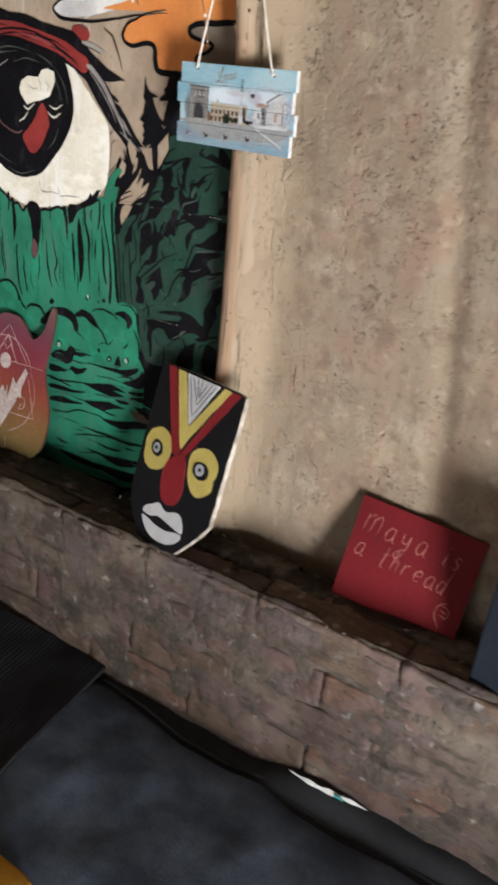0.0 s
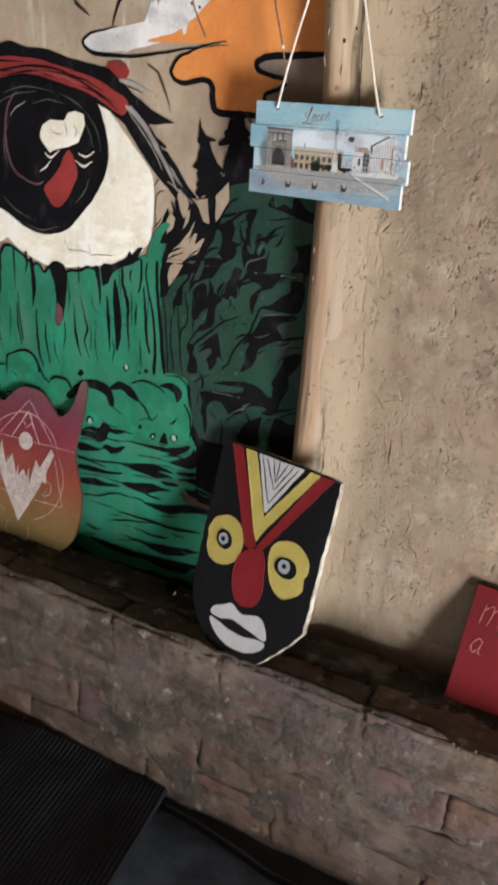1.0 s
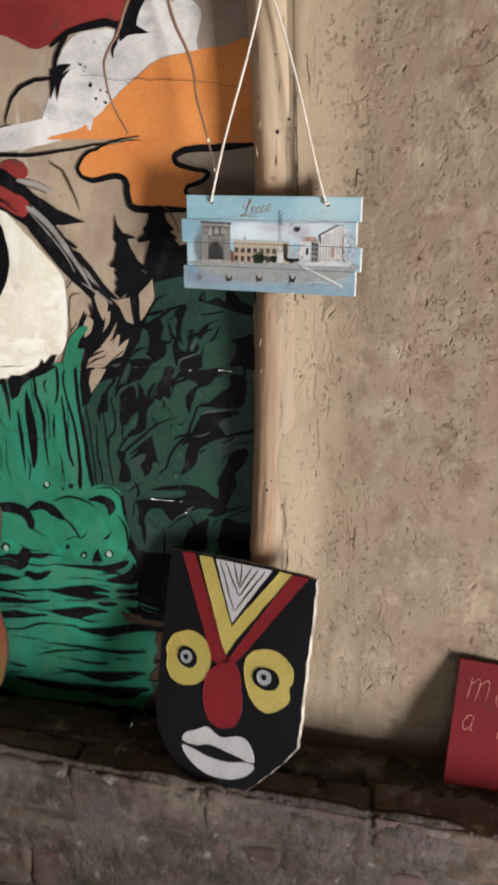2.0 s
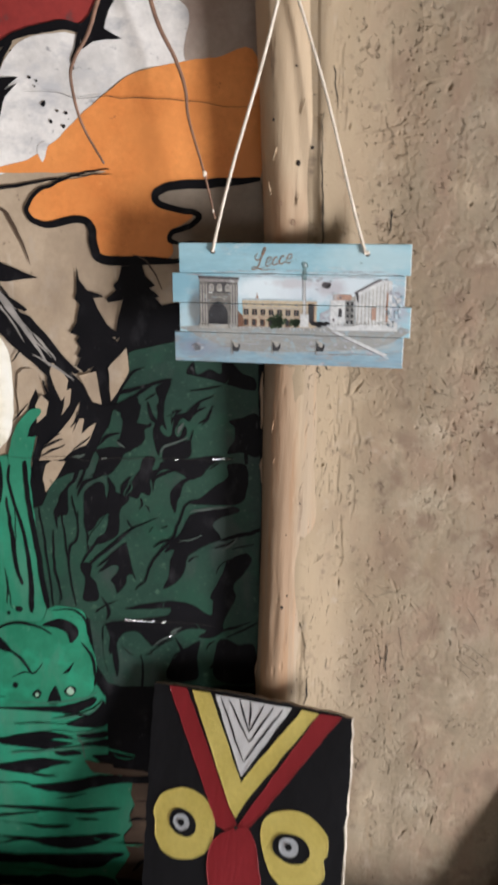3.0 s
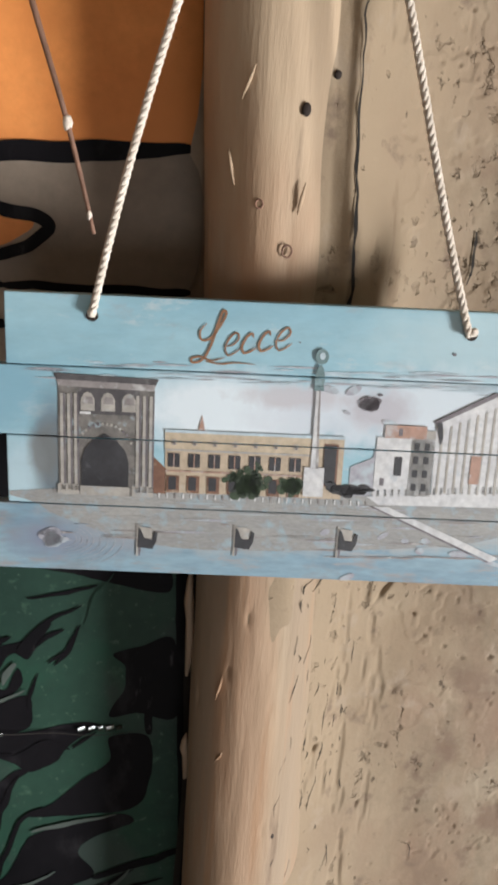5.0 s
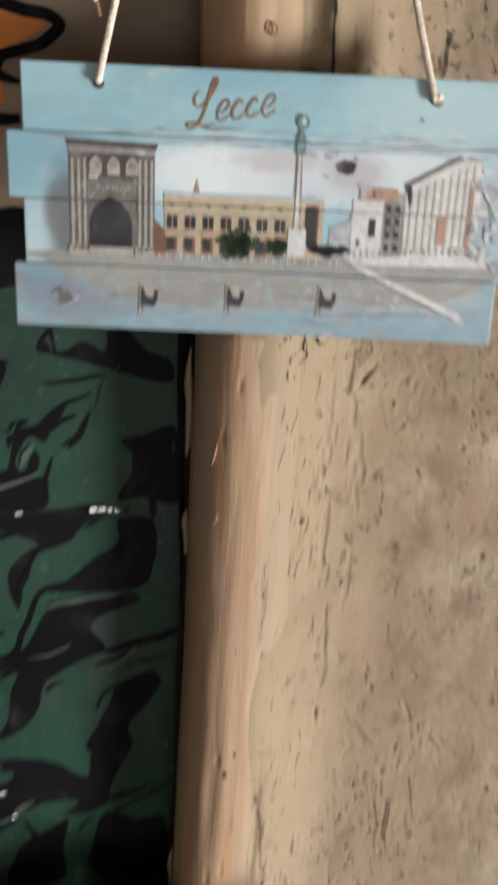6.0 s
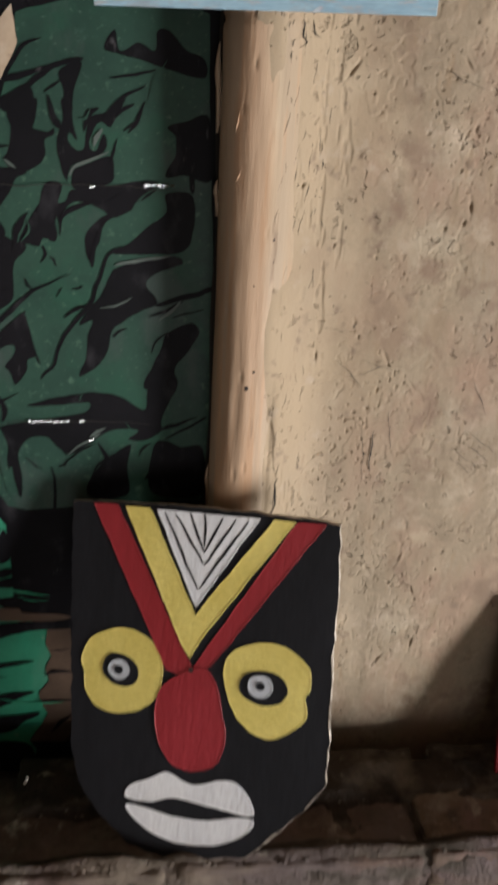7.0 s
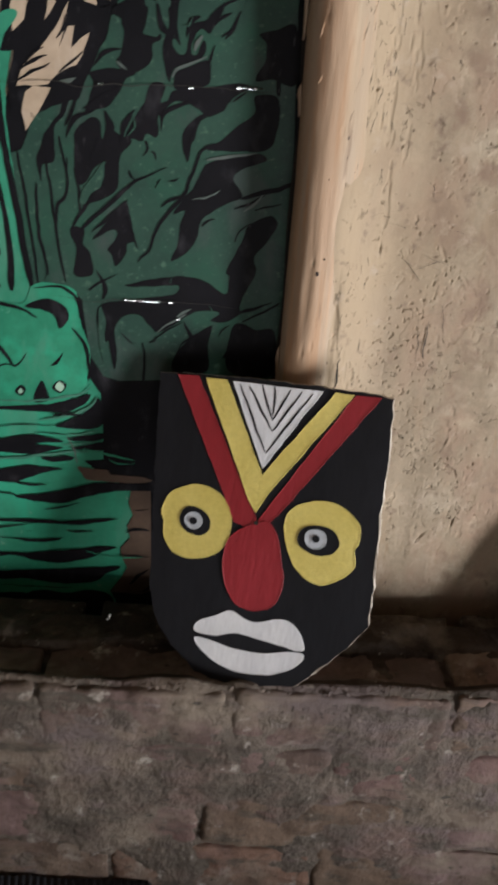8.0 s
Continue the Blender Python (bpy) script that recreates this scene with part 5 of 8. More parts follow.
area("ripple", INK, 8, [(-0.226, 0.504), (-0.206, 0.514), (-0.189, 0.526), (-0.178, 0.54), (-0.174, 0.527), (-0.175, 0.508), (-0.188, 0.503), (-0.206, 0.502)])
area("ripple", INK, 8, [(-0.317, 0.4742), (-0.262, 0.491), (-0.237, 0.49), (-0.218, 0.486), (-0.249, 0.48), (-0.218, 0.478), (-0.232, 0.473), (-0.257, 0.467), (-0.319, 0.4718)])
area("ripple", INK, 8, [(-0.212, 0.489), (-0.195, 0.494), (-0.175, 0.498), (-0.175, 0.491), (-0.195, 0.487)])
area("ripple", INK, 8, [(-0.209, 0.477), (-0.195, 0.482), (-0.175, 0.487), (-0.175, 0.477), (-0.195, 0.476)])
area("ripple", INK, 8, [(-0.242, 0.463), (-0.22, 0.467), (-0.207, 0.466), (-0.213, 0.461), (-0.232, 0.459)])
area("ripple", INK, 8, [(-0.321, 0.4365), (-0.264, 0.452), (-0.24, 0.452), (-0.22, 0.45), (-0.24, 0.445), (-0.259, 0.436), (-0.279, 0.429), (-0.322, 0.4345)])
area("ripple", INK, 8, [(-0.274, 0.411), (-0.248, 0.416), (-0.222, 0.422), (-0.196, 0.431), (-0.177, 0.435), (-0.146, 0.436), (-0.12, 0.434), (-0.121, 0.427), (-0.152, 0.426), (-0.171, 0.422), (-0.197, 0.414), (-0.216, 0.406), (-0.236, 0.404), (-0.261, 0.407)])
area("ripple", INK, 8, [(-0.3398, 0.3761), (-0.256, 0.381), (-0.224, 0.38), (-0.185, 0.385), (-0.158, 0.388), (-0.172, 0.383), (-0.192, 0.378), (-0.211, 0.373), (-0.223, 0.367), (-0.257, 0.364), (-0.28, 0.363), (-0.273, 0.369), (-0.283, 0.373), (-0.3408, 0.3759)])
area("ripple", INK, 8, [(-0.3334, 0.3541), (-0.271, 0.353), (-0.245, 0.354), (-0.224, 0.356), (-0.238, 0.35), (-0.265, 0.349), (-0.284, 0.352), (-0.3344, 0.3539)])
area("ripple", INK, 8, [(-0.322, 0.331), (-0.273, 0.332), (-0.246, 0.336), (-0.219, 0.339), (-0.199, 0.343), (-0.179, 0.347), (-0.161, 0.346), (-0.175, 0.34), (-0.19, 0.33), (-0.206, 0.324), (-0.233, 0.319), (-0.26, 0.322), (-0.273, 0.326)])
area("ripple", INK, 8, [(-0.323, 0.3012), (-0.261, 0.308), (-0.234, 0.31), (-0.2, 0.314), (-0.166, 0.318), (-0.157, 0.317), (-0.173, 0.307), (-0.187, 0.295), (-0.221, 0.289), (-0.248, 0.291), (-0.288, 0.296), (-0.324, 0.3008)])
# darkness low on the wall laid on as black paint, in place of shade
area("ripple", INK, 8, [(-0.3244, 0.2351), (-0.263, 0.275), (-0.222, 0.274), (-0.194, 0.281), (-0.167, 0.27), (-0.171, 0.221), (-0.239, 0.203), (-0.3294, 0.2329)])
line("ripple", INK, 8, [(-0.292, 0.5), (-0.261, 0.504), (-0.225, 0.504)], (0.8, 1.4, 0.6))
line("ripple", INK, 8, [(-0.299, 0.415), (-0.28, 0.414), (-0.264, 0.41)], (1.4, 2.2, 1.2))
line("ripple", INK, 8, [(-0.243, 0.396), (-0.223, 0.399), (-0.202, 0.407)], (0.8, 2.4, 0.8))
line("ripple", INK, 8, [(-0.219, 0.367), (-0.205, 0.366), (-0.187, 0.368)], (1, 3, 0.8))
line("ripple", INK, 8, [(-0.249, 0.495), (-0.228, 0.495), (-0.213, 0.494)], (0.5, 1.2, 0.5))
line("ripple", INK, 8, [(-0.303, 0.283), (-0.256, 0.282), (-0.215, 0.283)], (0.8, 1.6, 0.8))
line("ripple", RIPPLE, 9, [(-0.289, 0.532), (-0.247, 0.533), (-0.211, 0.541), (-0.193, 0.546), (-0.183, 0.556)], (1.5, 3.0, 0.8))
line("ripple", RIPPLE, 9, [(-0.242, 0.51), (-0.218, 0.516), (-0.197, 0.523), (-0.185, 0.533), (-0.179, 0.543)], (1.5, 4.0, 1.0))
line("ripple", RIPPLE, 9, [(-0.295, 0.458), (-0.251, 0.465), (-0.214, 0.472), (-0.177, 0.477)], (2.5, 3.6, 1.0))
line("ripple", RIPPLE, 9, [(-0.213, 0.494), (-0.194, 0.497), (-0.178, 0.502)], (1, 2.6, 0.8))
line("ripple", RIPPLE, 9, [(-0.219, 0.482), (-0.198, 0.484), (-0.18, 0.489)], (0.6, 1.8, 0.5))
area("bare_streak", BROWN, 9, [(-0.203, 0.455), (-0.19, 0.453), (-0.171, 0.452), (-0.166, 0.447), (-0.142, 0.446), (-0.123, 0.443), (-0.122, 0.44), (-0.139, 0.437), (-0.171, 0.437), (-0.192, 0.438), (-0.199, 0.446)])
line("brush_line", INK, 9, [(-0.151, 0.368), (-0.139, 0.374), (-0.122, 0.372)], (1, 4.5, 2))
line("brush_line", INK, 9, [(-0.162, 0.336), (-0.142, 0.335), (-0.123, 0.335)], (0.8, 2.4, 1))
line("brush_line", INK, 9, [(-0.146, 0.292), (-0.136, 0.305), (-0.123, 0.316)], (2, 5, 1.5))
line("brush_line", INK, 9, [(-0.142, 0.401), (-0.133, 0.4), (-0.123, 0.403)], (0.5, 1.4, 0.5))
line("brush_line", INK, 9, [(-0.133, 0.281), (-0.124, 0.287), (-0.12, 0.296)], (1, 3, 1))
# dark bush
# its lower part also paints the shadow left of the face board black
area("bush_ground", INK, 4, [(-0.175, 0.2), (-0.175, 0.211), (-0.163, 0.265), (-0.17, 0.279), (-0.164, 0.289), (-0.156, 0.302), (-0.149, 0.317), (-0.154, 0.328), (-0.157, 0.346), (-0.145, 0.361), (-0.149, 0.377), (-0.142, 0.392), (-0.147, 0.409), (-0.144, 0.427), (-0.162, 0.438), (-0.183, 0.45), (-0.196, 0.462), (-0.174, 0.465), (-0.176, 0.545), (-0.21, 0.6), (-0.262, 0.66), (-0.268, 0.8), (-0.25, 0.84), (-0.215, 0.9), (-0.175, 0.955), (-0.16, 0.965), (-0.145, 0.99), (-0.138, 1.01), (-0.09, 1.02), (0.02, 1.02), (0.02, 0.2)], False)
area("bush_green", BUSH, 5, [(-0.257, 0.782), (-0.242, 0.789), (-0.23, 0.818), (-0.209, 0.836), (-0.206, 0.848), (-0.183, 0.863), (-0.164, 0.883), (-0.159, 0.902), (-0.151, 0.907), (-0.156, 0.907), (-0.145, 0.936), (-0.141, 0.966), (-0.102, 0.98), (-0.033, 0.983), (-0.004, 0.973), (0.0, 0.884), (0.008, 0.757), (0.012, 0.655), (0.003, 0.574), (-0.156, 0.562), (-0.173, 0.566), (-0.186, 0.589), (-0.192, 0.648), (-0.204, 0.661), (-0.249, 0.656), (-0.256, 0.74), (-0.258, 0.783)], False)
area("dark_gap", INK, 6, [(-0.148, 0.904), (-0.129, 0.911), (-0.13, 0.899), (-0.132, 0.89), (-0.122, 0.888), (-0.117, 0.891), (-0.117, 0.886), (-0.124, 0.882), (-0.125, 0.87), (-0.134, 0.861), (-0.147, 0.858), (-0.153, 0.862), (-0.155, 0.868), (-0.151, 0.873), (-0.149, 0.889), (-0.151, 0.897)])
area("dark_gap", INK, 6, [(-0.179, 0.856), (-0.164, 0.861), (-0.154, 0.861), (-0.139, 0.858), (-0.147, 0.853), (-0.154, 0.841), (-0.162, 0.831), (-0.174, 0.826), (-0.184, 0.824), (-0.179, 0.837), (-0.176, 0.849)])
area("dark_gap", INK, 6, [(-0.199, 0.844), (-0.196, 0.841), (-0.199, 0.827), (-0.204, 0.818), (-0.212, 0.809), (-0.212, 0.793), (-0.214, 0.78), (-0.224, 0.775), (-0.226, 0.761), (-0.229, 0.779), (-0.226, 0.79), (-0.222, 0.801), (-0.212, 0.815), (-0.205, 0.824)])
area("dark_gap", INK, 6, [(-0.193, 0.806), (-0.185, 0.816), (-0.177, 0.82), (-0.171, 0.817), (-0.168, 0.802), (-0.164, 0.811), (-0.152, 0.806), (-0.142, 0.802), (-0.152, 0.789), (-0.154, 0.776), (-0.155, 0.761), (-0.163, 0.752), (-0.182, 0.743), (-0.187, 0.738), (-0.189, 0.751), (-0.181, 0.762), (-0.171, 0.775), (-0.166, 0.783), (-0.176, 0.777), (-0.186, 0.763), (-0.192, 0.762), (-0.195, 0.781)])
area("dark_gap", INK, 6, [(-0.199, 0.721), (-0.188, 0.719), (-0.189, 0.705), (-0.183, 0.695), (-0.181, 0.675), (-0.199, 0.674), (-0.196, 0.699), (-0.201, 0.713)])
area("dark_gap", INK, 6, [(-0.18, 0.71), (-0.166, 0.728), (-0.152, 0.743), (-0.147, 0.747), (-0.143, 0.73), (-0.14, 0.711), (-0.147, 0.707), (-0.149, 0.697), (-0.158, 0.684), (-0.162, 0.696), (-0.166, 0.701), (-0.159, 0.71), (-0.157, 0.718), (-0.163, 0.719), (-0.173, 0.714)])
area("dark_gap", INK, 6, [(-0.125, 0.851), (-0.113, 0.85), (-0.116, 0.836), (-0.109, 0.838), (-0.118, 0.826), (-0.119, 0.807), (-0.128, 0.809), (-0.133, 0.802), (-0.141, 0.804), (-0.148, 0.805), (-0.139, 0.824), (-0.131, 0.835)])
area("dark_gap", INK, 6, [(-0.111, 0.911), (-0.103, 0.91), (-0.105, 0.892), (-0.107, 0.883), (-0.101, 0.876), (-0.095, 0.879), (-0.093, 0.892), (-0.089, 0.901), (-0.079, 0.904), (-0.07, 0.91), (-0.064, 0.913), (-0.072, 0.899), (-0.076, 0.893), (-0.082, 0.897), (-0.088, 0.891), (-0.091, 0.879), (-0.085, 0.877), (-0.08, 0.888), (-0.078, 0.88), (-0.085, 0.872), (-0.102, 0.866), (-0.107, 0.86), (-0.109, 0.853), (-0.112, 0.86), (-0.115, 0.871), (-0.116, 0.884), (-0.11, 0.896)])
area("dark_gap", INK, 6, [(-0.103, 0.862), (-0.09, 0.868), (-0.076, 0.873), (-0.073, 0.865), (-0.075, 0.853), (-0.094, 0.848), (-0.105, 0.849)])
area("dark_gap", INK, 6, [(-0.119, 0.831), (-0.11, 0.839), (-0.104, 0.847), (-0.087, 0.849), (-0.07, 0.852), (-0.05, 0.856), (-0.038, 0.854), (-0.052, 0.845), (-0.061, 0.833), (-0.073, 0.827), (-0.083, 0.832), (-0.092, 0.837), (-0.104, 0.838), (-0.113, 0.83), (-0.116, 0.82)])
area("dark_gap", INK, 6, [(-0.096, 0.81), (-0.091, 0.82), (-0.081, 0.828), (-0.075, 0.828), (-0.085, 0.817), (-0.088, 0.804), (-0.091, 0.787), (-0.095, 0.795)])
area("dark_gap", INK, 6, [(-0.033, 0.896), (-0.019, 0.9), (-0.002, 0.904), (0.002, 0.859), (-0.02, 0.861), (-0.034, 0.86), (-0.027, 0.874), (-0.026, 0.888)])
area("dark_gap", INK, 6, [(-0.049, 0.82), (-0.033, 0.833), (-0.033, 0.847), (-0.013, 0.847), (-0.011, 0.819), (-0.021, 0.802), (-0.057, 0.799), (-0.076, 0.799), (-0.062, 0.807)])
area("dark_gap", INK, 6, [(-0.085, 0.764), (-0.077, 0.781), (-0.069, 0.789), (-0.028, 0.798), (-0.019, 0.793), (-0.04, 0.784), (-0.048, 0.775), (-0.04, 0.759), (-0.054, 0.751), (-0.07, 0.741), (-0.078, 0.731), (-0.08, 0.717), (-0.09, 0.702), (-0.105, 0.694), (-0.098, 0.711), (-0.097, 0.728), (-0.093, 0.742), (-0.103, 0.739), (-0.094, 0.754)])
area("dark_gap", INK, 6, [(-0.033, 0.731), (-0.024, 0.738), (-0.01, 0.743), (-0.004, 0.734), (-0.014, 0.716), (-0.024, 0.702), (-0.023, 0.684), (-0.049, 0.683), (-0.044, 0.701), (-0.036, 0.718)])
area("dark_gap", INK, 6, [(-0.15, 0.666), (-0.118, 0.675), (-0.09, 0.679), (-0.071, 0.676), (-0.05, 0.664), (-0.047, 0.686), (-0.043, 0.7), (-0.028, 0.701), (-0.021, 0.688), (-0.03, 0.666), (-0.035, 0.652), (-0.035, 0.643), (-0.05, 0.634), (-0.064, 0.635), (-0.055, 0.643), (-0.077, 0.644), (-0.095, 0.632), (-0.115, 0.619), (-0.124, 0.624), (-0.134, 0.635), (-0.15, 0.634), (-0.16, 0.618), (-0.158, 0.593), (-0.162, 0.576), (-0.167, 0.606), (-0.173, 0.599), (-0.178, 0.631), (-0.171, 0.646), (-0.14, 0.652), (-0.102, 0.66), (-0.098, 0.669), (-0.128, 0.666)])
area("dark_gap", INK, 6, [(-0.092, 0.605), (-0.076, 0.62), (-0.062, 0.629), (-0.065, 0.607), (-0.065, 0.579), (-0.094, 0.574), (-0.102, 0.584)])
area("dark_gap", INK, 6, [(-0.042, 0.625), (-0.032, 0.634), (-0.019, 0.628), (0.002, 0.626), (0.004, 0.579), (-0.043, 0.581)])
area("dark_gap", INK, 6, [(-0.111, 0.931), (-0.096, 0.937), (-0.101, 0.918), (-0.103, 0.9), (-0.101, 0.883), (-0.108, 0.895), (-0.109, 0.914)])
area("dark_gap", INK, 6, [(-0.078, 0.946), (-0.071, 0.959), (-0.068, 0.946), (-0.055, 0.951), (-0.042, 0.947), (-0.041, 0.961), (-0.032, 0.961), (-0.02, 0.949), (-0.007, 0.944), (-0.006, 0.931), (-0.031, 0.935), (-0.049, 0.94)])
area("dark_gap", INK, 6, [(-0.159, 0.907), (-0.146, 0.914), (-0.135, 0.918), (-0.13, 0.91), (-0.132, 0.892), (-0.142, 0.9), (-0.152, 0.9)])
line("brush_line", INK, 7, [(-0.186, 0.826), (-0.172, 0.835), (-0.154, 0.847)], (1, 4, 1))
line("brush_line", INK, 7, [(-0.166, 0.827), (-0.162, 0.812), (-0.167, 0.788)], (2, 8, 2))
line("brush_line", INK, 7, [(-0.153, 0.797), (-0.148, 0.817), (-0.139, 0.829)], (1, 6, 1))
line("brush_line", INK, 7, [(-0.187, 0.738), (-0.174, 0.755), (-0.16, 0.768)], (1, 5, 1))
line("brush_line", INK, 7, [(-0.181, 0.717), (-0.159, 0.736), (-0.146, 0.749)], (1, 5, 1))
line("brush_line", INK, 7, [(-0.201, 0.801), (-0.194, 0.817), (-0.175, 0.825)], (1, 5, 1))
line("brush_line", INK, 7, [(-0.116, 0.811), (-0.113, 0.827), (-0.099, 0.836), (-0.083, 0.839)], (1, 4, 2))
line("brush_line", INK, 7, [(-0.094, 0.793), (-0.087, 0.809), (-0.08, 0.825)], (1, 4, 1))
line("brush_line", INK, 7, [(-0.083, 0.836), (-0.066, 0.843), (-0.054, 0.84)], (1, 6, 1))
line("brush_line", INK, 7, [(-0.12, 0.914), (-0.115, 0.895), (-0.105, 0.888)], (2, 6, 1))
line("brush_line", INK, 7, [(-0.095, 0.889), (-0.091, 0.902), (-0.083, 0.907)], (1, 5, 1))
line("brush_line", INK, 7, [(-0.162, 0.911), (-0.152, 0.921), (-0.136, 0.926), (-0.12, 0.933)], (1, 5, 2))
line("brush_line", INK, 7, [(-0.176, 0.861), (-0.165, 0.873), (-0.151, 0.878)], (1, 4, 1))
line("brush_line", INK, 7, [(-0.186, 0.77), (-0.177, 0.787), (-0.173, 0.803)], (1, 6, 1))
line("brush_line", INK, 7, [(-0.047, 0.748), (-0.032, 0.753), (-0.018, 0.762)], (1, 3, 1))
line("brush_line", INK, 7, [(-0.091, 0.632), (-0.083, 0.617), (-0.083, 0.599)], (1, 5, 2))
line("brush_line", INK, 7, [(-0.177, 0.68), (-0.169, 0.663), (-0.171, 0.65)], (1, 5, 2))
line("brush_line", INK, 7, [(-0.045, 0.642), (-0.026, 0.648), (-0.003, 0.658)], (1, 4, 1))
area("leaf", BUSH, 7, [(-0.191, 0.745), (-0.186, 0.759), (-0.178, 0.769), (-0.17, 0.78), (-0.167, 0.782), (-0.17, 0.762), (-0.179, 0.754), (-0.187, 0.743)])
area("leaf", BUSH, 7, [(-0.175, 0.642), (-0.169, 0.629), (-0.17, 0.61), (-0.166, 0.588), (-0.17, 0.577), (-0.176, 0.606)])
line("brush_line", INK, 7, [(-0.189, 0.845), (-0.193, 0.829), (-0.198, 0.818), (-0.202, 0.811)], (2, 3.2, 1))
line("brush_line", INK, 7, [(-0.198, 0.722), (-0.188, 0.737), (-0.18, 0.748)], (2, 3.2, 0.8))
line("brush_line", INK, 7, [(-0.19, 0.719), (-0.174, 0.735), (-0.155, 0.753), (-0.137, 0.768), (-0.109, 0.781)], (3, 4, 0.8))
line("brush_line", INK, 7, [(-0.147, 0.735), (-0.142, 0.719), (-0.136, 0.703)], (2, 2.4, 1))
line("brush_line", INK, 7, [(-0.137, 0.69), (-0.126, 0.704), (-0.118, 0.724), (-0.105, 0.743), (-0.094, 0.757), (-0.085, 0.781), (-0.079, 0.797), (-0.067, 0.805)], (2, 3.4, 2))
line("brush_line", INK, 7, [(-0.041, 0.758), (-0.018, 0.764), (0.009, 0.774)], (3, 5, 4))
line("brush_line", INK, 7, [(-0.044, 0.716), (-0.039, 0.728), (-0.029, 0.735)], (1, 1.6, 1))
line("brush_line", INK, 7, [(-0.076, 0.73), (-0.071, 0.734), (-0.063, 0.736)], (2, 1.8, 0.6))
line("brush_line", INK, 7, [(-0.231, 0.76), (-0.231, 0.719), (-0.227, 0.692), (-0.224, 0.672)], (2, 3.4, 2))
line("brush_line", INK, 7, [(-0.202, 0.783), (-0.203, 0.752), (-0.212, 0.739), (-0.214, 0.715), (-0.209, 0.673)], (2, 3, 2))
line("brush_line", INK, 7, [(-0.196, 0.775), (-0.191, 0.753), (-0.192, 0.736)], (1, 2.6, 2))
line("brush_line", INK, 7, [(-0.208, 0.802), (-0.206, 0.788), (-0.203, 0.773)], (1.5, 2.4, 1))
line("brush_line", INK, 7, [(-0.125, 0.795), (-0.121, 0.793), (-0.12, 0.787)], (1, 2.2, 0.6))
line("brush_line", INK, 7, [(-0.13, 0.803), (-0.128, 0.797), (-0.132, 0.79)], (2, 2.4, 0.6))
line("brush_line", INK, 7, [(-0.145, 0.777), (-0.143, 0.771), (-0.137, 0.767)], (1.5, 2.4, 1))
line("brush_line", INK, 7, [(-0.108, 0.768), (-0.103, 0.769), (-0.099, 0.772)], (0.8, 1.8, 0.6))
line("brush_line", INK, 7, [(-0.121, 0.762), (-0.118, 0.767), (-0.116, 0.77)], (0.6, 1.2, 0.6))
line("brush_line", INK, 7, [(-0.103, 0.832), (-0.099, 0.835), (-0.094, 0.837)], (1.5, 2.2, 0.5))
line("brush_line", INK, 7, [(-0.062, 0.89), (-0.055, 0.899), (-0.05, 0.912)], (1, 3.2, 1))
line("brush_line", INK, 7, [(-0.072, 0.9), (-0.064, 0.907), (-0.058, 0.911)], (1, 2.8, 0.8))
line("brush_line", INK, 7, [(-0.074, 0.863), (-0.074, 0.874), (-0.07, 0.885)], (1, 2.2, 0.6))
line("brush_line", INK, 7, [(-0.027, 0.748), (-0.017, 0.751), (-0.001, 0.755)], (1, 2, 1))
line("brush_line", INK, 7, [(-0.053, 0.841), (-0.047, 0.846), (-0.04, 0.851)], (1, 2, 0.6))
line("brush_line", INK, 7, [(-0.016, 0.898), (-0.013, 0.876), (-0.013, 0.848)], (3, 5, 4))
line("brush_line", INK, 7, [(-0.151, 0.923), (-0.138, 0.944), (-0.124, 0.951)], (3, 2.8, 0.6))
line("brush_line", INK, 7, [(-0.158, 0.907), (-0.136, 0.918), (-0.117, 0.933), (-0.094, 0.939)], (2, 4, 3))
line("brush_line", INK, 7, [(-0.076, 0.928), (-0.057, 0.93), (-0.041, 0.935)], (1, 2.2, 1))
line("brush_line", INK, 7, [(-0.081, 0.899), (-0.068, 0.913), (-0.049, 0.924)], (2, 2.8, 0.8))
line("brush_line", INK, 7, [(-0.065, 0.891), (-0.055, 0.9), (-0.05, 0.912)], (1, 2.4, 0.8))
line("brush_line", INK, 7, [(-0.123, 0.915), (-0.117, 0.92), (-0.11, 0.924)], (0.8, 1.8, 0.5))
line("brush_line", INK, 7, [(-0.247, 0.787), (-0.242, 0.754), (-0.238, 0.707), (-0.234, 0.66)], (2, 2.6, 2))
line("brush_line", INK, 7, [(-0.222, 0.798), (-0.219, 0.769), (-0.215, 0.723), (-0.208, 0.666)], (1.5, 2.2, 2))
line("brush_line", INK, 7, [(-0.132, 0.607), (-0.129, 0.589), (-0.131, 0.563)], (1.5, 2.6, 3))
line("brush_line", INK, 7, [(-0.12, 0.61), (-0.105, 0.623), (-0.092, 0.632)], (0.8, 1.8, 0.5))
line("brush_line", INK, 7, [(-0.185, 0.659), (-0.174, 0.667), (-0.156, 0.677)], (2, 2, 0.6))
line("brush_line", INK, 7, [(-0.14, 0.669), (-0.123, 0.669), (-0.109, 0.675)], (1, 1.8, 0.6))
line("brush_line", INK, 7, [(-0.032, 0.636), (-0.013, 0.646), (0.005, 0.658)], (1.5, 2.6, 2))
line("brush_line", INK, 7, [(-0.076, 0.62), (-0.089, 0.61), (-0.097, 0.595)], (1, 2, 0.6))
line("brush_line", INK, 7, [(-0.055, 0.618), (-0.049, 0.626), (-0.044, 0.631)], (1, 2.2, 0.6))
line("brush_line", INK, 7, [(-0.172, 0.646), (-0.175, 0.62), (-0.17, 0.581)], (1.5, 2.2, 1))
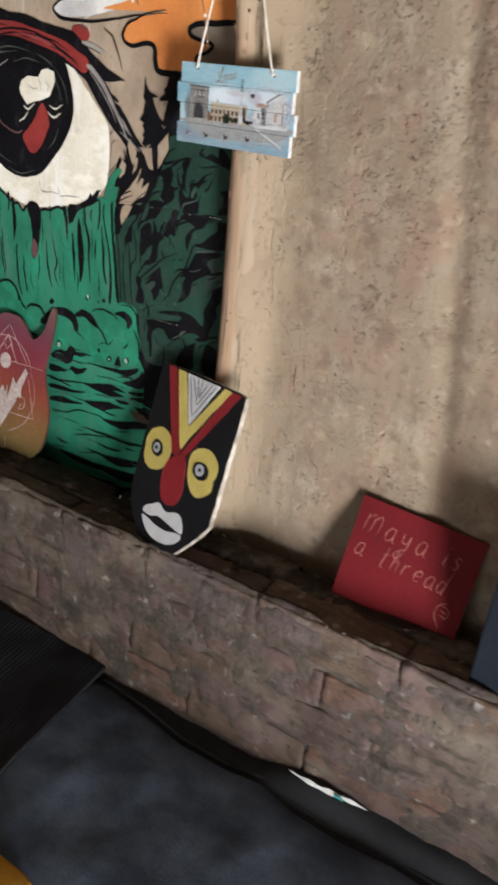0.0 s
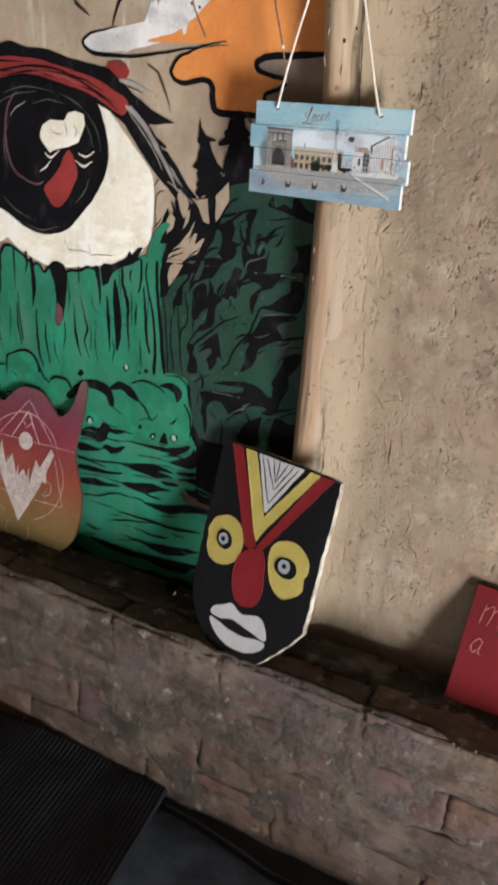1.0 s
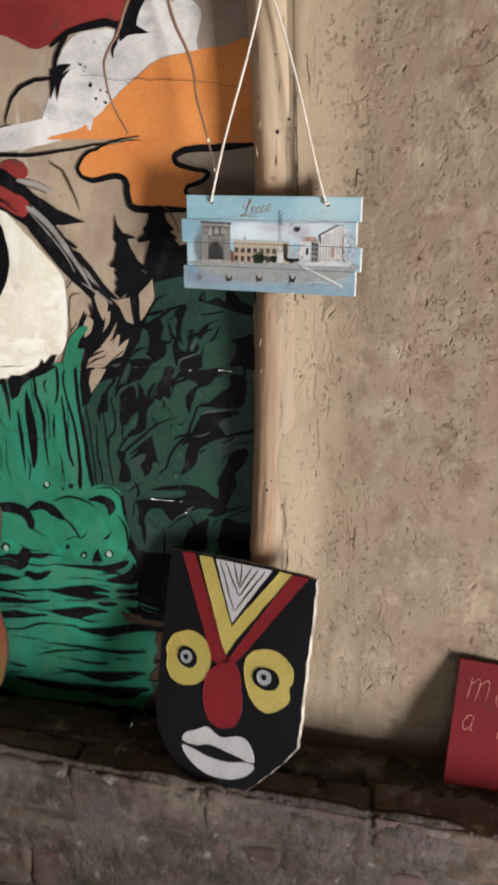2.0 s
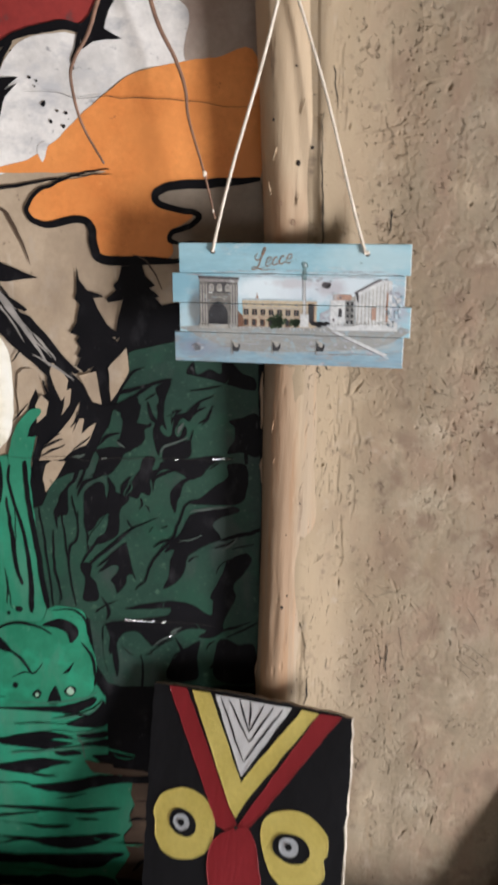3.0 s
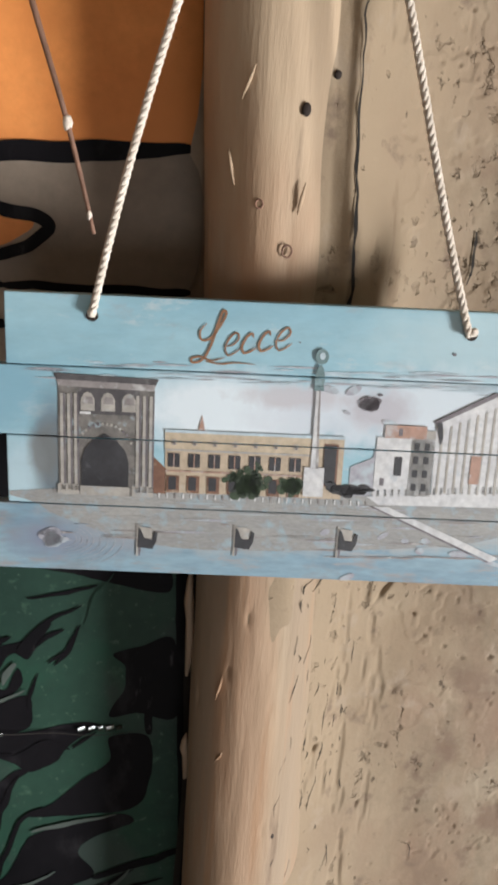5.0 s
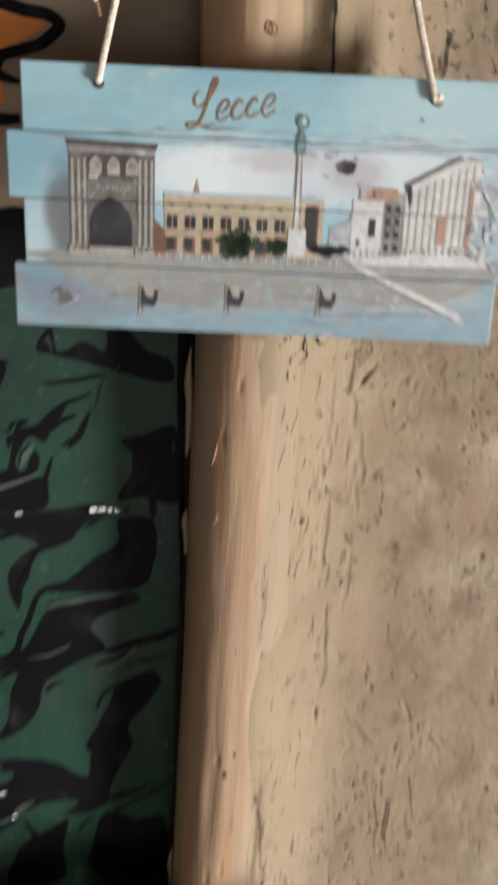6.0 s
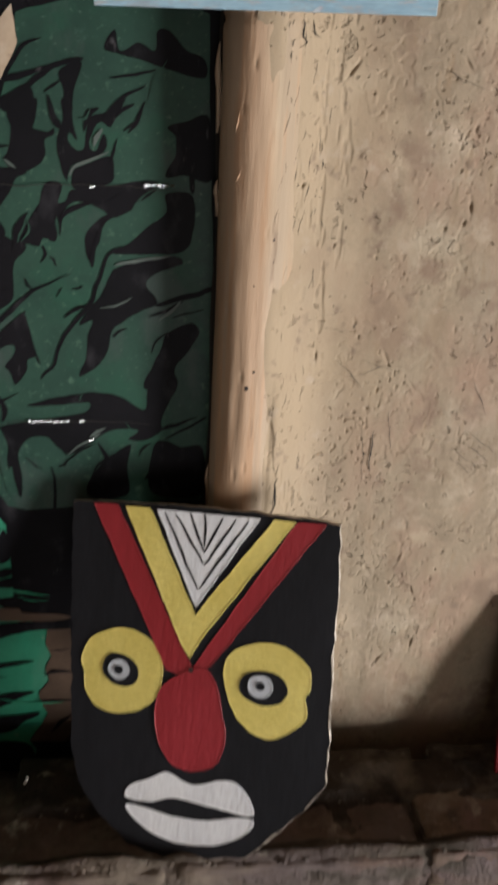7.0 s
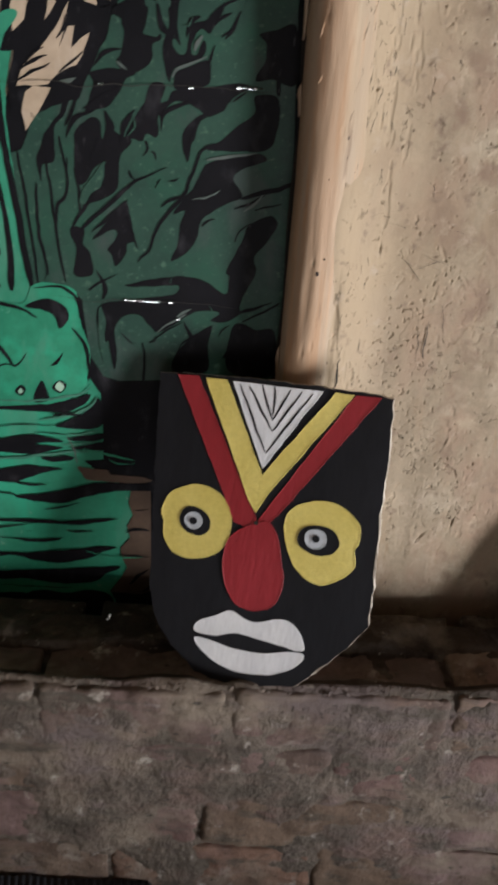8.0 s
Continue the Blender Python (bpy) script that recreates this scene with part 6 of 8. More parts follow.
line("brush_line", INK, 7, [(-0.154, 0.617), (-0.145, 0.608), (-0.139, 0.606)], (1, 1.8, 0.5))
line("leaf_light", SAGE, 8, [(-0.107, 0.857), (-0.102, 0.864), (-0.09, 0.87), (-0.077, 0.876)], (1.5, 2.6, 1))
line("leaf_light", SAGE, 8, [(-0.073, 0.79), (-0.056, 0.794), (-0.028, 0.799)], (1.5, 3, 1))
line("leaf_light", SAGE, 8, [(-0.155, 0.868), (-0.151, 0.864), (-0.146, 0.861)], (1, 2.8, 0.6))
line("leaf_light", SAGE, 8, [(-0.206, 0.848), (-0.197, 0.849), (-0.191, 0.852)], (1, 4, 1))
line("leaf_light", SAGE, 8, [(-0.06, 0.764), (-0.073, 0.756), (-0.086, 0.754)], (1, 2, 0.6))
line("leaf_light", SAGE, 8, [(-0.088, 0.879), (-0.086, 0.886), (-0.082, 0.893)], (1.5, 4, 2))
line("leaf_light", SAGE, 8, [(-0.038, 0.745), (-0.028, 0.752), (-0.02, 0.762)], (1, 3, 1))
line("leaf_light", SAGE, 8, [(-0.097, 0.636), (-0.091, 0.641), (-0.083, 0.645)], (1.5, 3, 1))
line("leaf_light", SAGE, 8, [(-0.118, 0.619), (-0.102, 0.631), (-0.088, 0.64)], (1, 2, 1.5))

# finer brush work in the three greens
stroke_rng = random.Random(11)


def brush(material, layer, x, z, angle, length, w, bow):
    d, e = Vector((math.cos(angle), math.sin(angle))), Vector((-math.sin(angle), math.cos(angle)))
    m = Vector((x, z))
    line("brush_line", material, layer, [tuple(m - d * length / 2), tuple(m + e * bow), tuple(m + d * length / 2)], (w * 0.4, w, w * 0.3))


for k in range(10):
    brush(stroke_rng.choice((INK, INK, INK, BUSH)), 8, stroke_rng.uniform(-0.24, -0.01), stroke_rng.uniform(0.60, 0.98), radians(stroke_rng.gauss(62, 24)), stroke_rng.uniform(0.008, 0.038), stroke_rng.uniform(0.8, 4.2), stroke_rng.uniform(-0.004, 0.004))
for k in range(10):
    x = stroke_rng.uniform(-0.60, -0.262)
    brush(stroke_rng.choice((INK, INK, FOAM)), 7, x, stroke_rng.uniform(0.66, 0.80), radians(stroke_rng.gauss(92, 4)), stroke_rng.uniform(0.015, 0.07), stroke_rng.uniform(0.7, 1.9), stroke_rng.uniform(-0.003, 0.003))
for k in range(10):
    brush(stroke_rng.choice((INK, INK, INK, FOAM)), 9, stroke_rng.uniform(-0.42, -0.15), stroke_rng.uniform(0.33, 0.535), radians(stroke_rng.gauss(-4, 7)), stroke_rng.uniform(0.02, 0.09), stroke_rng.uniform(1.0, 4.5), stroke_rng.uniform(-0.004, 0.003))

# hairline joints of the wall, their varnish standing up in beads that catch the door's light
for z0, slope, xa, xb in ((0.849, 0.03, -0.30, 0.0), (0.6505, 0.012, -0.22, -0.03), (1.215, -0.04, -0.24, -0.01)):
    xs = np.arange(xa, xb, 0.012)
    zs = z0 + slope * (xs + 0.12) + 0.0022 * lattice(xs, xs * 0, 0.016, 5)
    part("joint_crack", ribbon(bmesh.new(), np.stack([xs, zs], 1), (0.3, 0.7, 0.4), -PAINT_STEP * 12, 2), CRACK, mural_wall)
for xa, xb, z, turn in ((-0.050, -0.030, 0.853, 0.445), (-0.150, -0.116, 0.6515, 0.535), (-0.106, -0.102, 0.6520, 0.46), (-0.092, -0.088, 0.8500, 0.40), (-0.172, -0.166, 0.8475, 0.42), (-0.098, -0.094, 0.634, 0.5)):
    # facets are turned so that the door lamp glints towards the camera
    facet = Vector((turn, -math.sqrt(1 - turn * turn), 0.14 if z < 0.7 else 0.03))
    x = xa
    while x < xb:
        w, h_ = random.uniform(0.0018, 0.0052), random.uniform(0.0016, 0.0030)
        n_ = (facet + Vector((random.uniform(-0.03, 0.03), 0, random.uniform(-0.04, 0.04)))).normalized()
        bm = bmesh.new()
        place = Matrix.Translation((x + w / 2, -0.0032, z + random.uniform(-0.0003, 0.0003))) @ n_.to_track_quat("Z", "Y").to_matrix().to_4x4()
        curve = [(h_ * q, 0.06 * h_ * (1 - 4 * q * q)) for q in np.linspace(-0.5, 0.5, 13)] + [(h_ * 0.5, -0.0012), (-h_ * 0.5, -0.0012)]
        ends = [[bm.verts.new(place @ Vector((e * w / 2, v, n))) for v, n in curve] for e in (-1, 1)]
        for k in range(len(curve)):
            bm.faces.new((ends[0][k - 1], ends[0][k], ends[1][k], ends[1][k - 1]))
        bm.faces.new(ends[0])
        bm.faces.new(ends[1])
        bmesh.ops.recalc_face_normals(bm, faces=bm.faces)
        part("varnish_bead", bm, VARNISH, mural_wall)
        x += w + random.uniform(0.0003, 0.0012)
bm = bmesh.new()
for pts in ([(-0.385, 0.768), (-0.38, 0.748), (-0.368, 0.735)], [(-0.368, 0.735), (-0.35, 0.737), (-0.325, 0.728), (-0.30, 0.731)]):
    ribbon(bm, pts, (0.4, 1.2, 0.5), -PAINT_STEP * 13)
part("joint_crack", bm, CRACK, mural_wall)

# the mud plastered wall: one uneven sheet that swells up on to the pole
rng = np.random.default_rng(7)
gx = np.concatenate([np.arange(0.0255, 0.30, 0.0009), np.arange(0.30, 0.62, 0.0017), np.linspace(0.64, X1 + 0.05, 30)])
gz = np.concatenate([np.linspace(GROUND, 0.25, 14)[:-1], np.arange(0.25, 0.50, 0.0017), np.arange(0.50, 1.26, 0.0009), np.arange(1.26, 1.38, 0.0017), np.linspace(1.4, ROOF, 16)])
wx, wz = np.meshgrid(gx, gz)
PR = 0.0305


def pole_x(z):
    """The pole's middle: it stands straight below and leans to the left above."""
    up = np.maximum(z - 0.78, 0)
    return 0.0372 - 0.075 * up * np.minimum(up, 0.6)


def pole_y(z):
    return -0.0248 - 0.026 * np.clip(z - 0.85, 0, 0.6)


swell = wx + 0.006 * lattice(wx, wz, 0.12, 20) + 0.003 * lattice(wx, wz, 0.03, 21)
lean = wx - pole_x(wz)
# over the pole the plaster is a thin skin, beside it it falls away to the wall
skin = -pole_y(wz) + np.sqrt(np.maximum(PR**2 - np.clip(lean, -PR, 0.018) ** 2, 1e-6)) - 0.0009 + 0.0016 * ease(0.034, 0.062, swell)
fall = np.arange(0.0, 0.30, 0.001)
slope = np.interp(fall, [0.046, 0.056, 0.066, 0.076, 0.089, 0.105, 0.127, 0.17], [0.0545, 0.0505, 0.0440, 0.0360, 0.0272, 0.0222, 0.0202, 0.0190])
slope = np.convolve(np.pad(slope, 12, mode="edge"), np.hanning(25) / np.hanning(25).sum(), "valid")
flank = np.interp(swell + (0.0372 - pole_x(wz)) * 0.6, fall, slope)
flank += 0.0115 * ease(1.02, 1.10, wz) * ease(0.040, 0.052, wx) * (1 - ease(0.075, 0.13, wx))
away = ease(0.046, 0.062, swell)
rise = skin * (1 - away) + flank * away
# above, bare wood and plaster part along a seam
rise -= 0.0014 * ease(1.03, 1.07, wz) * (1 - ease(-0.0035, 0.0, wx - 0.0560 + 0.048 * (wz - 1.085)))
rough_zone = 0.35 + 0.28 * ease(0.86, 1.02, wz) * ease(0.07, 0.12, wx)
rise += (0.0035 * layers(wx, wz, 0.16, 30, 3) + rough_zone * 0.0006 * layers(wx, wz, 0.035, 40, 5, 0.62)) * ease(0.05, 0.10, wx)
flake = layers(wx, wz * 0.8, 0.06, 44, 5, 0.62)
rise += rough_zone * (0.0008 * ease(0.10, 0.18, flake) - 0.0012 * ease(0.34, 0.40, -flake)) * ease(0.06, 0.09, wx)
# crumbly pits in clusters, shallow scrapes and lumps of straw
crumb = layers(wx, wz * 0.9, 0.0075, 141, 3, 0.7) + 0.55 * layers(wx, wz, 0.05, 151, 3, 0.6)
rise += 0.0013 * layers(wx, wz, 0.055, 201, 2, 0.5) * ease(0.06, 0.10, wx)
rise -= (0.0005 + 0.0003 * rough_zone) * ease(1.12, 1.40, crumb) * ease(0.05, 0.075, wx)
speck = lattice(wx, wz, 0.0032, 161) + 0.5 * lattice(wx, wz, 0.0017, 162) + 0.45 * layers(wx, wz, 0.07, 171, 3, 0.6)
rise -= 0.0014 * ease(1.08, 1.30, speck) * ease(0.045, 0.06, wx)
drag = layers(wx * 1.0, wz * 0.16, 0.008, 181, 3, 0.6) + 0.5 * lattice(wx, wz, 0.06, 185)
rise -= 0.0013 * ease(0.72, 1.0, drag) * (1 - ease(0.09, 0.13, wx)) * ease(0.048, 0.056, wx)
lump = layers(wx, wz, 0.018, 191, 3, 0.55) + 0.5 * lattice(wx, wz, 0.09, 195)
rise += rough_zone * 0.0007 * ease(0.35, 0.9, lump) * ease(0.06, 0.09, wx)
rise -= 0.009 * np.exp(-(((wx - 0.335 - 0.13 * (1.19 - wz)) / 0.022) ** 2))
rise += 0.008 * ease(0.0, 0.16, wx - 0.345 - 0.13 * (1.19 - wz))
rise += 0.0004 * lattice(wx, wz * 0.18, 0.012, 50)
for k in range(850):
    cx, cz = rng.uniform(0.058, 0.62), rng.uniform(0.28, 1.36)
    if lattice(np.array(cx), np.array(cz), 0.07, 46) < rng.uniform(-0.75, 0.7) or (cz < 0.9 and rng.uniform() < 0.5):
        continue
    long, wide = rng.uniform(0.0012, 0.0065), rng.uniform(0.0008, 0.0016)
    ang = rng.choice([rng.normal(0.2, 0.5), rng.normal(1.5, 0.4)])
    near = (np.abs(gx - cx) < 0.016).nonzero()[0], (np.abs(gz - cz) < 0.016).nonzero()[0]
    if len(near[0]) < 2 or len(near[1]) < 2:
        continue
    cut = np.s_[near[1][0] : near[1][-1] + 1, near[0][0] : near[0][-1] + 1]
    dx, dz = wx[cut] - cx, wz[cut] - cz
    a, b = dx * math.cos(ang) + dz * math.sin(ang), -dx * math.sin(ang) + dz * math.cos(ang)
    rise[cut] -= rng.choice([1, 1, 1, -0.5]) * rng.choice([0.0005, 0.0009, 0.0014, 0.0030]) * np.exp(-((a / long) ** 2) - (b / wide) ** 2)
mud = tagged(new("wall_mud", sheet("wall_mud", wx, -rise, wz, MUD)), "uneven straw-flecked mud plaster wall beside the wooden pole", "wall", kind="structure")
part("wall_core", boxed(0.05, X1 + 0.05, 0.01, 0.25, GROUND, ROOF), MUD, mud)

# the half-buried pole in the corner of the two walls
pa = np.linspace(radians(-200), radians(20), 110)
pz = np.concatenate([np.linspace(GROUND, 0.3, 8)[:-1], np.arange(0.3, 1.42, 0.003), np.linspace(1.45, ROOF, 8)])
aa, zz = np.meshgrid(pa, pz)
arc = aa * PR
rad = PR + 0.0012 * layers(arc, zz * 0.25, 0.03, 60, 3) + 0.0003 * lattice(arc, zz * 0.06, 0.006, 65) + 0.0022 * lattice(arc * 0.3, zz, 0.18, 67)
rad -= 0.0024 * np.exp(-(((arc - (-0.0165 + 0.003 * lattice(zz, zz * 0, 0.1, 68))) / 0.0016) ** 2)) * ease(1.08, 1.12, zz)
rad -= 0.002 * np.exp(-(((zz - 0.978 - 0.08 * arc) / 0.003) ** 2))
for k in range(45):
    ca, cz, la, lz = rng.uniform(-0.10, 0.0), rng.uniform(0.35, 1.38), rng.uniform(0.0006, 0.0014), rng.uniform(0.0014, 0.005)
    rad -= rng.uniform(0.0008, 0.0024) * np.exp(-(((arc - ca) / la) ** 2) - ((zz - cz) / lz) ** 2)
pole = tagged(new("wooden_pole", sheet("wooden_pole", pole_x(zz) + rad * np.cos(aa), pole_y(zz) + rad * np.sin(aa), zz, POLE)), "pale peeled wooden pole half buried in mud plaster", "pole", kind="structure")


def on_pole(x, z, out=0.0):
    dx = x - float(pole_x(z))
    return Vector((x, float(pole_y(z)) - math.sqrt(max(1e-6, (PR + out) ** 2 - dx * dx)), z))


for x, z, r in ((0.046, 0.825, 0.0021), (0.033, 0.706, 0.0019), (0.034, 0.79, 0.0010), (0.038, 0.72, 0.0011), (0.032, 1.157, 0.0019), (0.044, 1.171, 0.0016), (0.008, 1.194, 0.0012), (0.027, 1.238, 0.0012)):
    p = on_pole(x, z, -0.0002)
    bm = bmesh.new()
    bmesh.ops.create_uvsphere(bm, u_segments=10, v_segments=6, radius=1, matrix=Matrix.LocRotScale(p, None, (r, 0.0008, r * random.uniform(0.9, 1.5))))
    part("worm_hole", bm, DARKPIT, pole, "dark worm hole", smooth=True)
# a knot and a dry stain in the bare wood
for x, z, r in ((0.029, 1.105, 0.0024), (0.017, 1.122, 0.0017), (0.012, 0.858, 0.0026)):
    ring = [on_pole(x + r * math.cos(a) * 0.8, z + r * math.sin(a), 0.0002) for a in np.linspace(0, math.tau, 15)]
    part("wood_knot", tube(bmesh.new(), ring, 0.0004, 6), TWIG, pole, "brown knot ring", smooth=True)
# slivers of bark that stand off the wood
for x, z, dx, dz in ((0.010, 1.165, 0.004, 0.012), (0.006, 1.135, -0.003, 0.013), (0.033, 1.125, 0.002, 0.012), (0.034, 1.205, 0.003, 0.014), (0.016, 0.905, 0.002, 0.014), (0.018, 0.868, 0.003, 0.008)):
    sliver = [on_pole(x + dx * q, z + dz * q, 0.0006 + 0.0006 * math.sin(q * 5)) for q in np.linspace(-0.5, 0.5, 6)]
    part("bark_splinter", tube(bmesh.new(), sliver, [0.0002, 0.0006, 0.0008, 0.0007, 0.0005, 0.0002], 6), POLE, pole, smooth=True)
# cracks between pole, plaster and painted wall
def crack(pts, widths, parent_, seed_, lift=0.0012):
    """A dark split that follows the swell of the pole and the plaster."""
    c = smooth_path(pts, False, 10)
    c = wobble(c, min(0.0022, 0.16 * float(np.hypot(*(c[-1] - c[0])))), seed_)
    s_ = np.linspace(0, 1, len(c))
    w = np.interp(s_, [0, 0.5, 1], widths) / 2000 * (0.6 + 0.8 * np.abs(lattice(s_ * 3, s_, 0.1, seed_)))
    ix = np.clip(np.searchsorted(gx, c[:, 0]), 1, len(gx) - 1)
    iz = np.clip(np.searchsorted(gz, c[:, 1]), 1, len(gz) - 1)
    bm_ = bmesh.new()
    rows_ = []
    for k in range(len(c)):
        y = min(on_pole(c[k][0], c[k][1]).y if c[k][0] < 0.060 else 0, -rise[iz[k], ix[k]]) - lift
        rows_.append((bm_.verts.new((c[k][0] - w[k], y, c[k][1])), bm_.verts.new((c[k][0] + w[k], y, c[k][1] + 0.3 * w[k]))))
    for (a_, b_), (c_, d_) in zip(rows_, rows_[1:]):
        bm_.faces.new((a_, b_, d_, c_))
    part("crack", bm_, CRACK, parent_, "dark crack")


crack([(0.052, 1.200), (0.0535, 1.16), (0.056, 1.12), (0.0575, 1.085)], (0.5, 1.3, 1.6), pole, 91)
crack([(0.060, 1.24), (0.063, 1.225), (0.066, 1.205)], (0.6, 1.5, 0.5), mud, 92)
crack([(0.049, 0.995), (0.051, 0.985), (0.056, 0.979), (0.061, 0.985), (0.063, 0.994)], (0.5, 1.6, 0.8), pole, 93)
crack([(0.066, 0.972), (0.068, 0.965), (0.074, 0.963)], (0.5, 1.4, 0.5), mud, 94)
crack([(0.066, 0.622), (0.063, 0.610), (0.0645, 0.597), (0.061, 0.585)], (0.5, 1.9, 0.8), mud, 95)
crack([(0.152, 0.655), (0.1515, 0.635), (0.1525, 0.615)], (0.4, 1.3, 0.6), mud, 96)
crack([(0.080, 0.755), (0.10, 0.760), (0.115, 0.762)], (0.3, 1.2, 0.4), mud, 97)
crack([(0.095, 0.698), (0.125, 0.705), (0.150, 0.715), (0.170, 0.714)], (0.3, 1.3, 0.6), mud, 98)
crack([(0.125, 1.018), (0.145, 1.026), (0.16, 1.03)], (0.4, 1.5, 0.4), mud, 99)
crack([(0.122, 1.118), (0.1235, 1.104), (0.121, 1.095)], (1.2, 1.7, 0.5), mud, 100)
crack([(0.225, 0.637), (0.241, 0.628), (0.255, 0.617)], (0.25, 0.65, 0.25), mud, 300, 0.0008)
crack([(0.232, 0.645), (0.249, 0.635), (0.265, 0.623)], (0.25, 0.65, 0.25), mud, 301, 0.0008)
crack([(0.238, 0.654), (0.255, 0.643), (0.270, 0.630)], (0.25, 0.65, 0.25), mud, 302, 0.0008)
crack([(0.227, 0.628), (0.238, 0.620), (0.248, 0.611)], (0.25, 0.65, 0.25), mud, 303, 0.0008)
crack([(0.235, 0.702), (0.245, 0.687), (0.254, 0.671)], (0.25, 0.65, 0.25), mud, 304, 0.0008)
crack([(0.141, 0.658), (0.145, 0.631), (0.147, 0.602)], (0.25, 0.65, 0.25), mud, 305, 0.0008)
crack([(0.163, 0.672), (0.167, 0.655), (0.169, 0.636)], (0.25, 0.65, 0.25), mud, 306, 0.0008)
crack([(0.165, 0.948), (0.177, 0.944), (0.188, 0.938)], (0.25, 0.65, 0.25), mud, 307, 0.0008)
crack([(0.174, 0.943), (0.189, 0.940), (0.201, 0.935)], (0.25, 0.65, 0.25), mud, 308, 0.0008)
crack([(0.113, 0.720), (0.126, 0.708), (0.136, 0.695)], (0.25, 0.65, 0.25), mud, 309, 0.0008)
crack([(0.154, 0.746), (0.163, 0.745), (0.169, 0.742)], (0.25, 0.65, 0.25), mud, 310, 0.0008)
crack([(0.098, 0.750), (0.108, 0.748), (0.115, 0.745)], (0.25, 0.65, 0.25), mud, 311, 0.0008)
crack([(0.133, 0.721), (0.149, 0.716), (0.163, 0.709)], (0.25, 0.65, 0.25), mud, 312, 0.0008)
crack([(0.129, 0.788), (0.134, 0.782), (0.136, 0.775)], (0.25, 0.65, 0.25), mud, 313, 0.0008)
crack([(0.190, 0.762), (0.198, 0.768), (0.203, 0.772)], (0.25, 0.65, 0.25), mud, 314, 0.0008)
crack([(0.13, 1.075), (0.14, 1.082), (0.152, 1.078)], (0.4, 1.7, 0.5), mud, 101)
crack([(0.059, 0.972), (0.06, 0.968), (0.058, 0.962), (0.061, 0.958), (0.056, 0.954)], (0.6, 1.6, 0.5), mud, 320, 0.0010)
crack([(0.058, 0.961), (0.052, 0.959), (0.051, 0.955)], (0.5, 1.2, 0.4), mud, 321, 0.0008)
# fine upright slits where the plaster runs thin over the wood
for k in range(95):
    x, z = rng.uniform(0.047, 0.088), rng.choice([rng.uniform(0.56, 0.98), rng.uniform(0.80, 0.98)])
    t_, h_ = rng.normal(1.5, 0.12), rng.choice([0.0012, 0.002, 0.0035, 0.007])
    crack([(x - h_ * math.cos(t_), z - h_ * math.sin(t_)), (x + rng.normal(0, 0.0006), z), (x + h_ * math.cos(t_), z + h_ * math.sin(t_))], (0.2, rng.uniform(0.3, 0.8), 0.2), mud, 200 + k, 0.0006)
part("joint_crack", ribbon(bmesh.new(), [(float(pole_x(z)) - PR + 0.0005 + 0.0010 * math.sin(z * 40), z) for z in np.linspace(0.50, 0.99, 28)], (3.0, 3.6, 4.0), -0.006, 2), CRACK, mural_wall)

# bark splinter along the pole's edge
for x, za, zb in ((0.0035, 0.895, 0.955), (0.0055, 0.835, 0.862), (0.0070, 0.575, 0.62)):
    bm = tube(bmesh.new(), [(x + 0.001 * math.sin(i), -0.022, za + (zb - za) * i / 6) for i in range(7)], [0.0008, 0.002, 0.0025, 0.002, 0.0026, 0.0016, 0.0005], 6)
    part("bark_splinter", bm, POLE, pole, smooth=True)

# ---- the brick ledge ----
ledge = empty("brick_ledge", "low ledge of worn bricks under smeared mortar and dirt", "ledge", Matrix.Translation((0, 0, 0)), "structure")
LX0, LX1, LY, LTOP = -1.4, 1.35, -0.1775, 0.288
lx = np.concatenate([np.linspace(LX0, -0.85, 12), np.arange(-0.84, 0.8, 0.0032), np.linspace(0.82, LX1, 10)])
# profile runs up the front face, over the worn edge and back to the wall
prof = [(LY, -0.06 + 0.003 * i) for i in range(114)] + [(LY + 0.003, 0.284), (LY + 0.007, 0.287)] + [(LY + 0.011 + 0.005 * i, LTOP) for i in range(21)] + [(-0.064 + 0.006 * i, LTOP - 0.056 * min(1, 0.2 + i * 0.3)) for i in range(13)]
prof = np.array(prof)
run = np.concatenate([[0], np.cumsum(np.hypot(*np.diff(prof, axis=0).T))])
mx, mv = np.meshgrid(lx, run)
off = 0.0023 + 0.0050 * layers(mx, mv, 0.07, 80, 4, 0.5) + 0.003 * lattice(mx, mv, 0.2, 88) + 0.0007 * layers(mx, mv, 0.014, 89, 3, 0.7)
front = (run < 0.345)[:, None]
my = np.repeat(prof[:, :1], len(lx), 1) - np.where(front, off, 0)
back = np.repeat(prof[:, :1], len(lx), 1) + 0.004 * lattice(mx, mx * 0, 0.04, 83)
trough = ease(-0.163, -0.154, back) * (1 - ease(-0.122, -0.112, back)) * ease(-0.4, 0.2, lattice(mx, mx * 0, 0.11, 84))
mz = np.repeat(prof[:, 1:], len(lx), 1) + np.where(front, 0, off * 0.9 + 0.0125 * (np.repeat(prof[:, :1], len(lx), 1) < -0.07)) - 0.013 * trough + 0.008 * ease(-0.4, 0.5, mx) * (np.repeat(prof[:, 1:], len(lx), 1) > 0.2)
part_me = sheet("mortar", mx, my, mz, MORTAR)
part_me.materials.append(SOOT_SHADE)
top_row = int((run < 0.352).sum())
for poly in part_me.polygons:
    if poly.index // (len(lx) - 1) >= top_row:
        poly.material_index = 1
mortar = new("mortar", part_me)
mortar.parent = ledge
tagged(mortar, "smeared grey mortar, dark on top from dirt and painted shade")


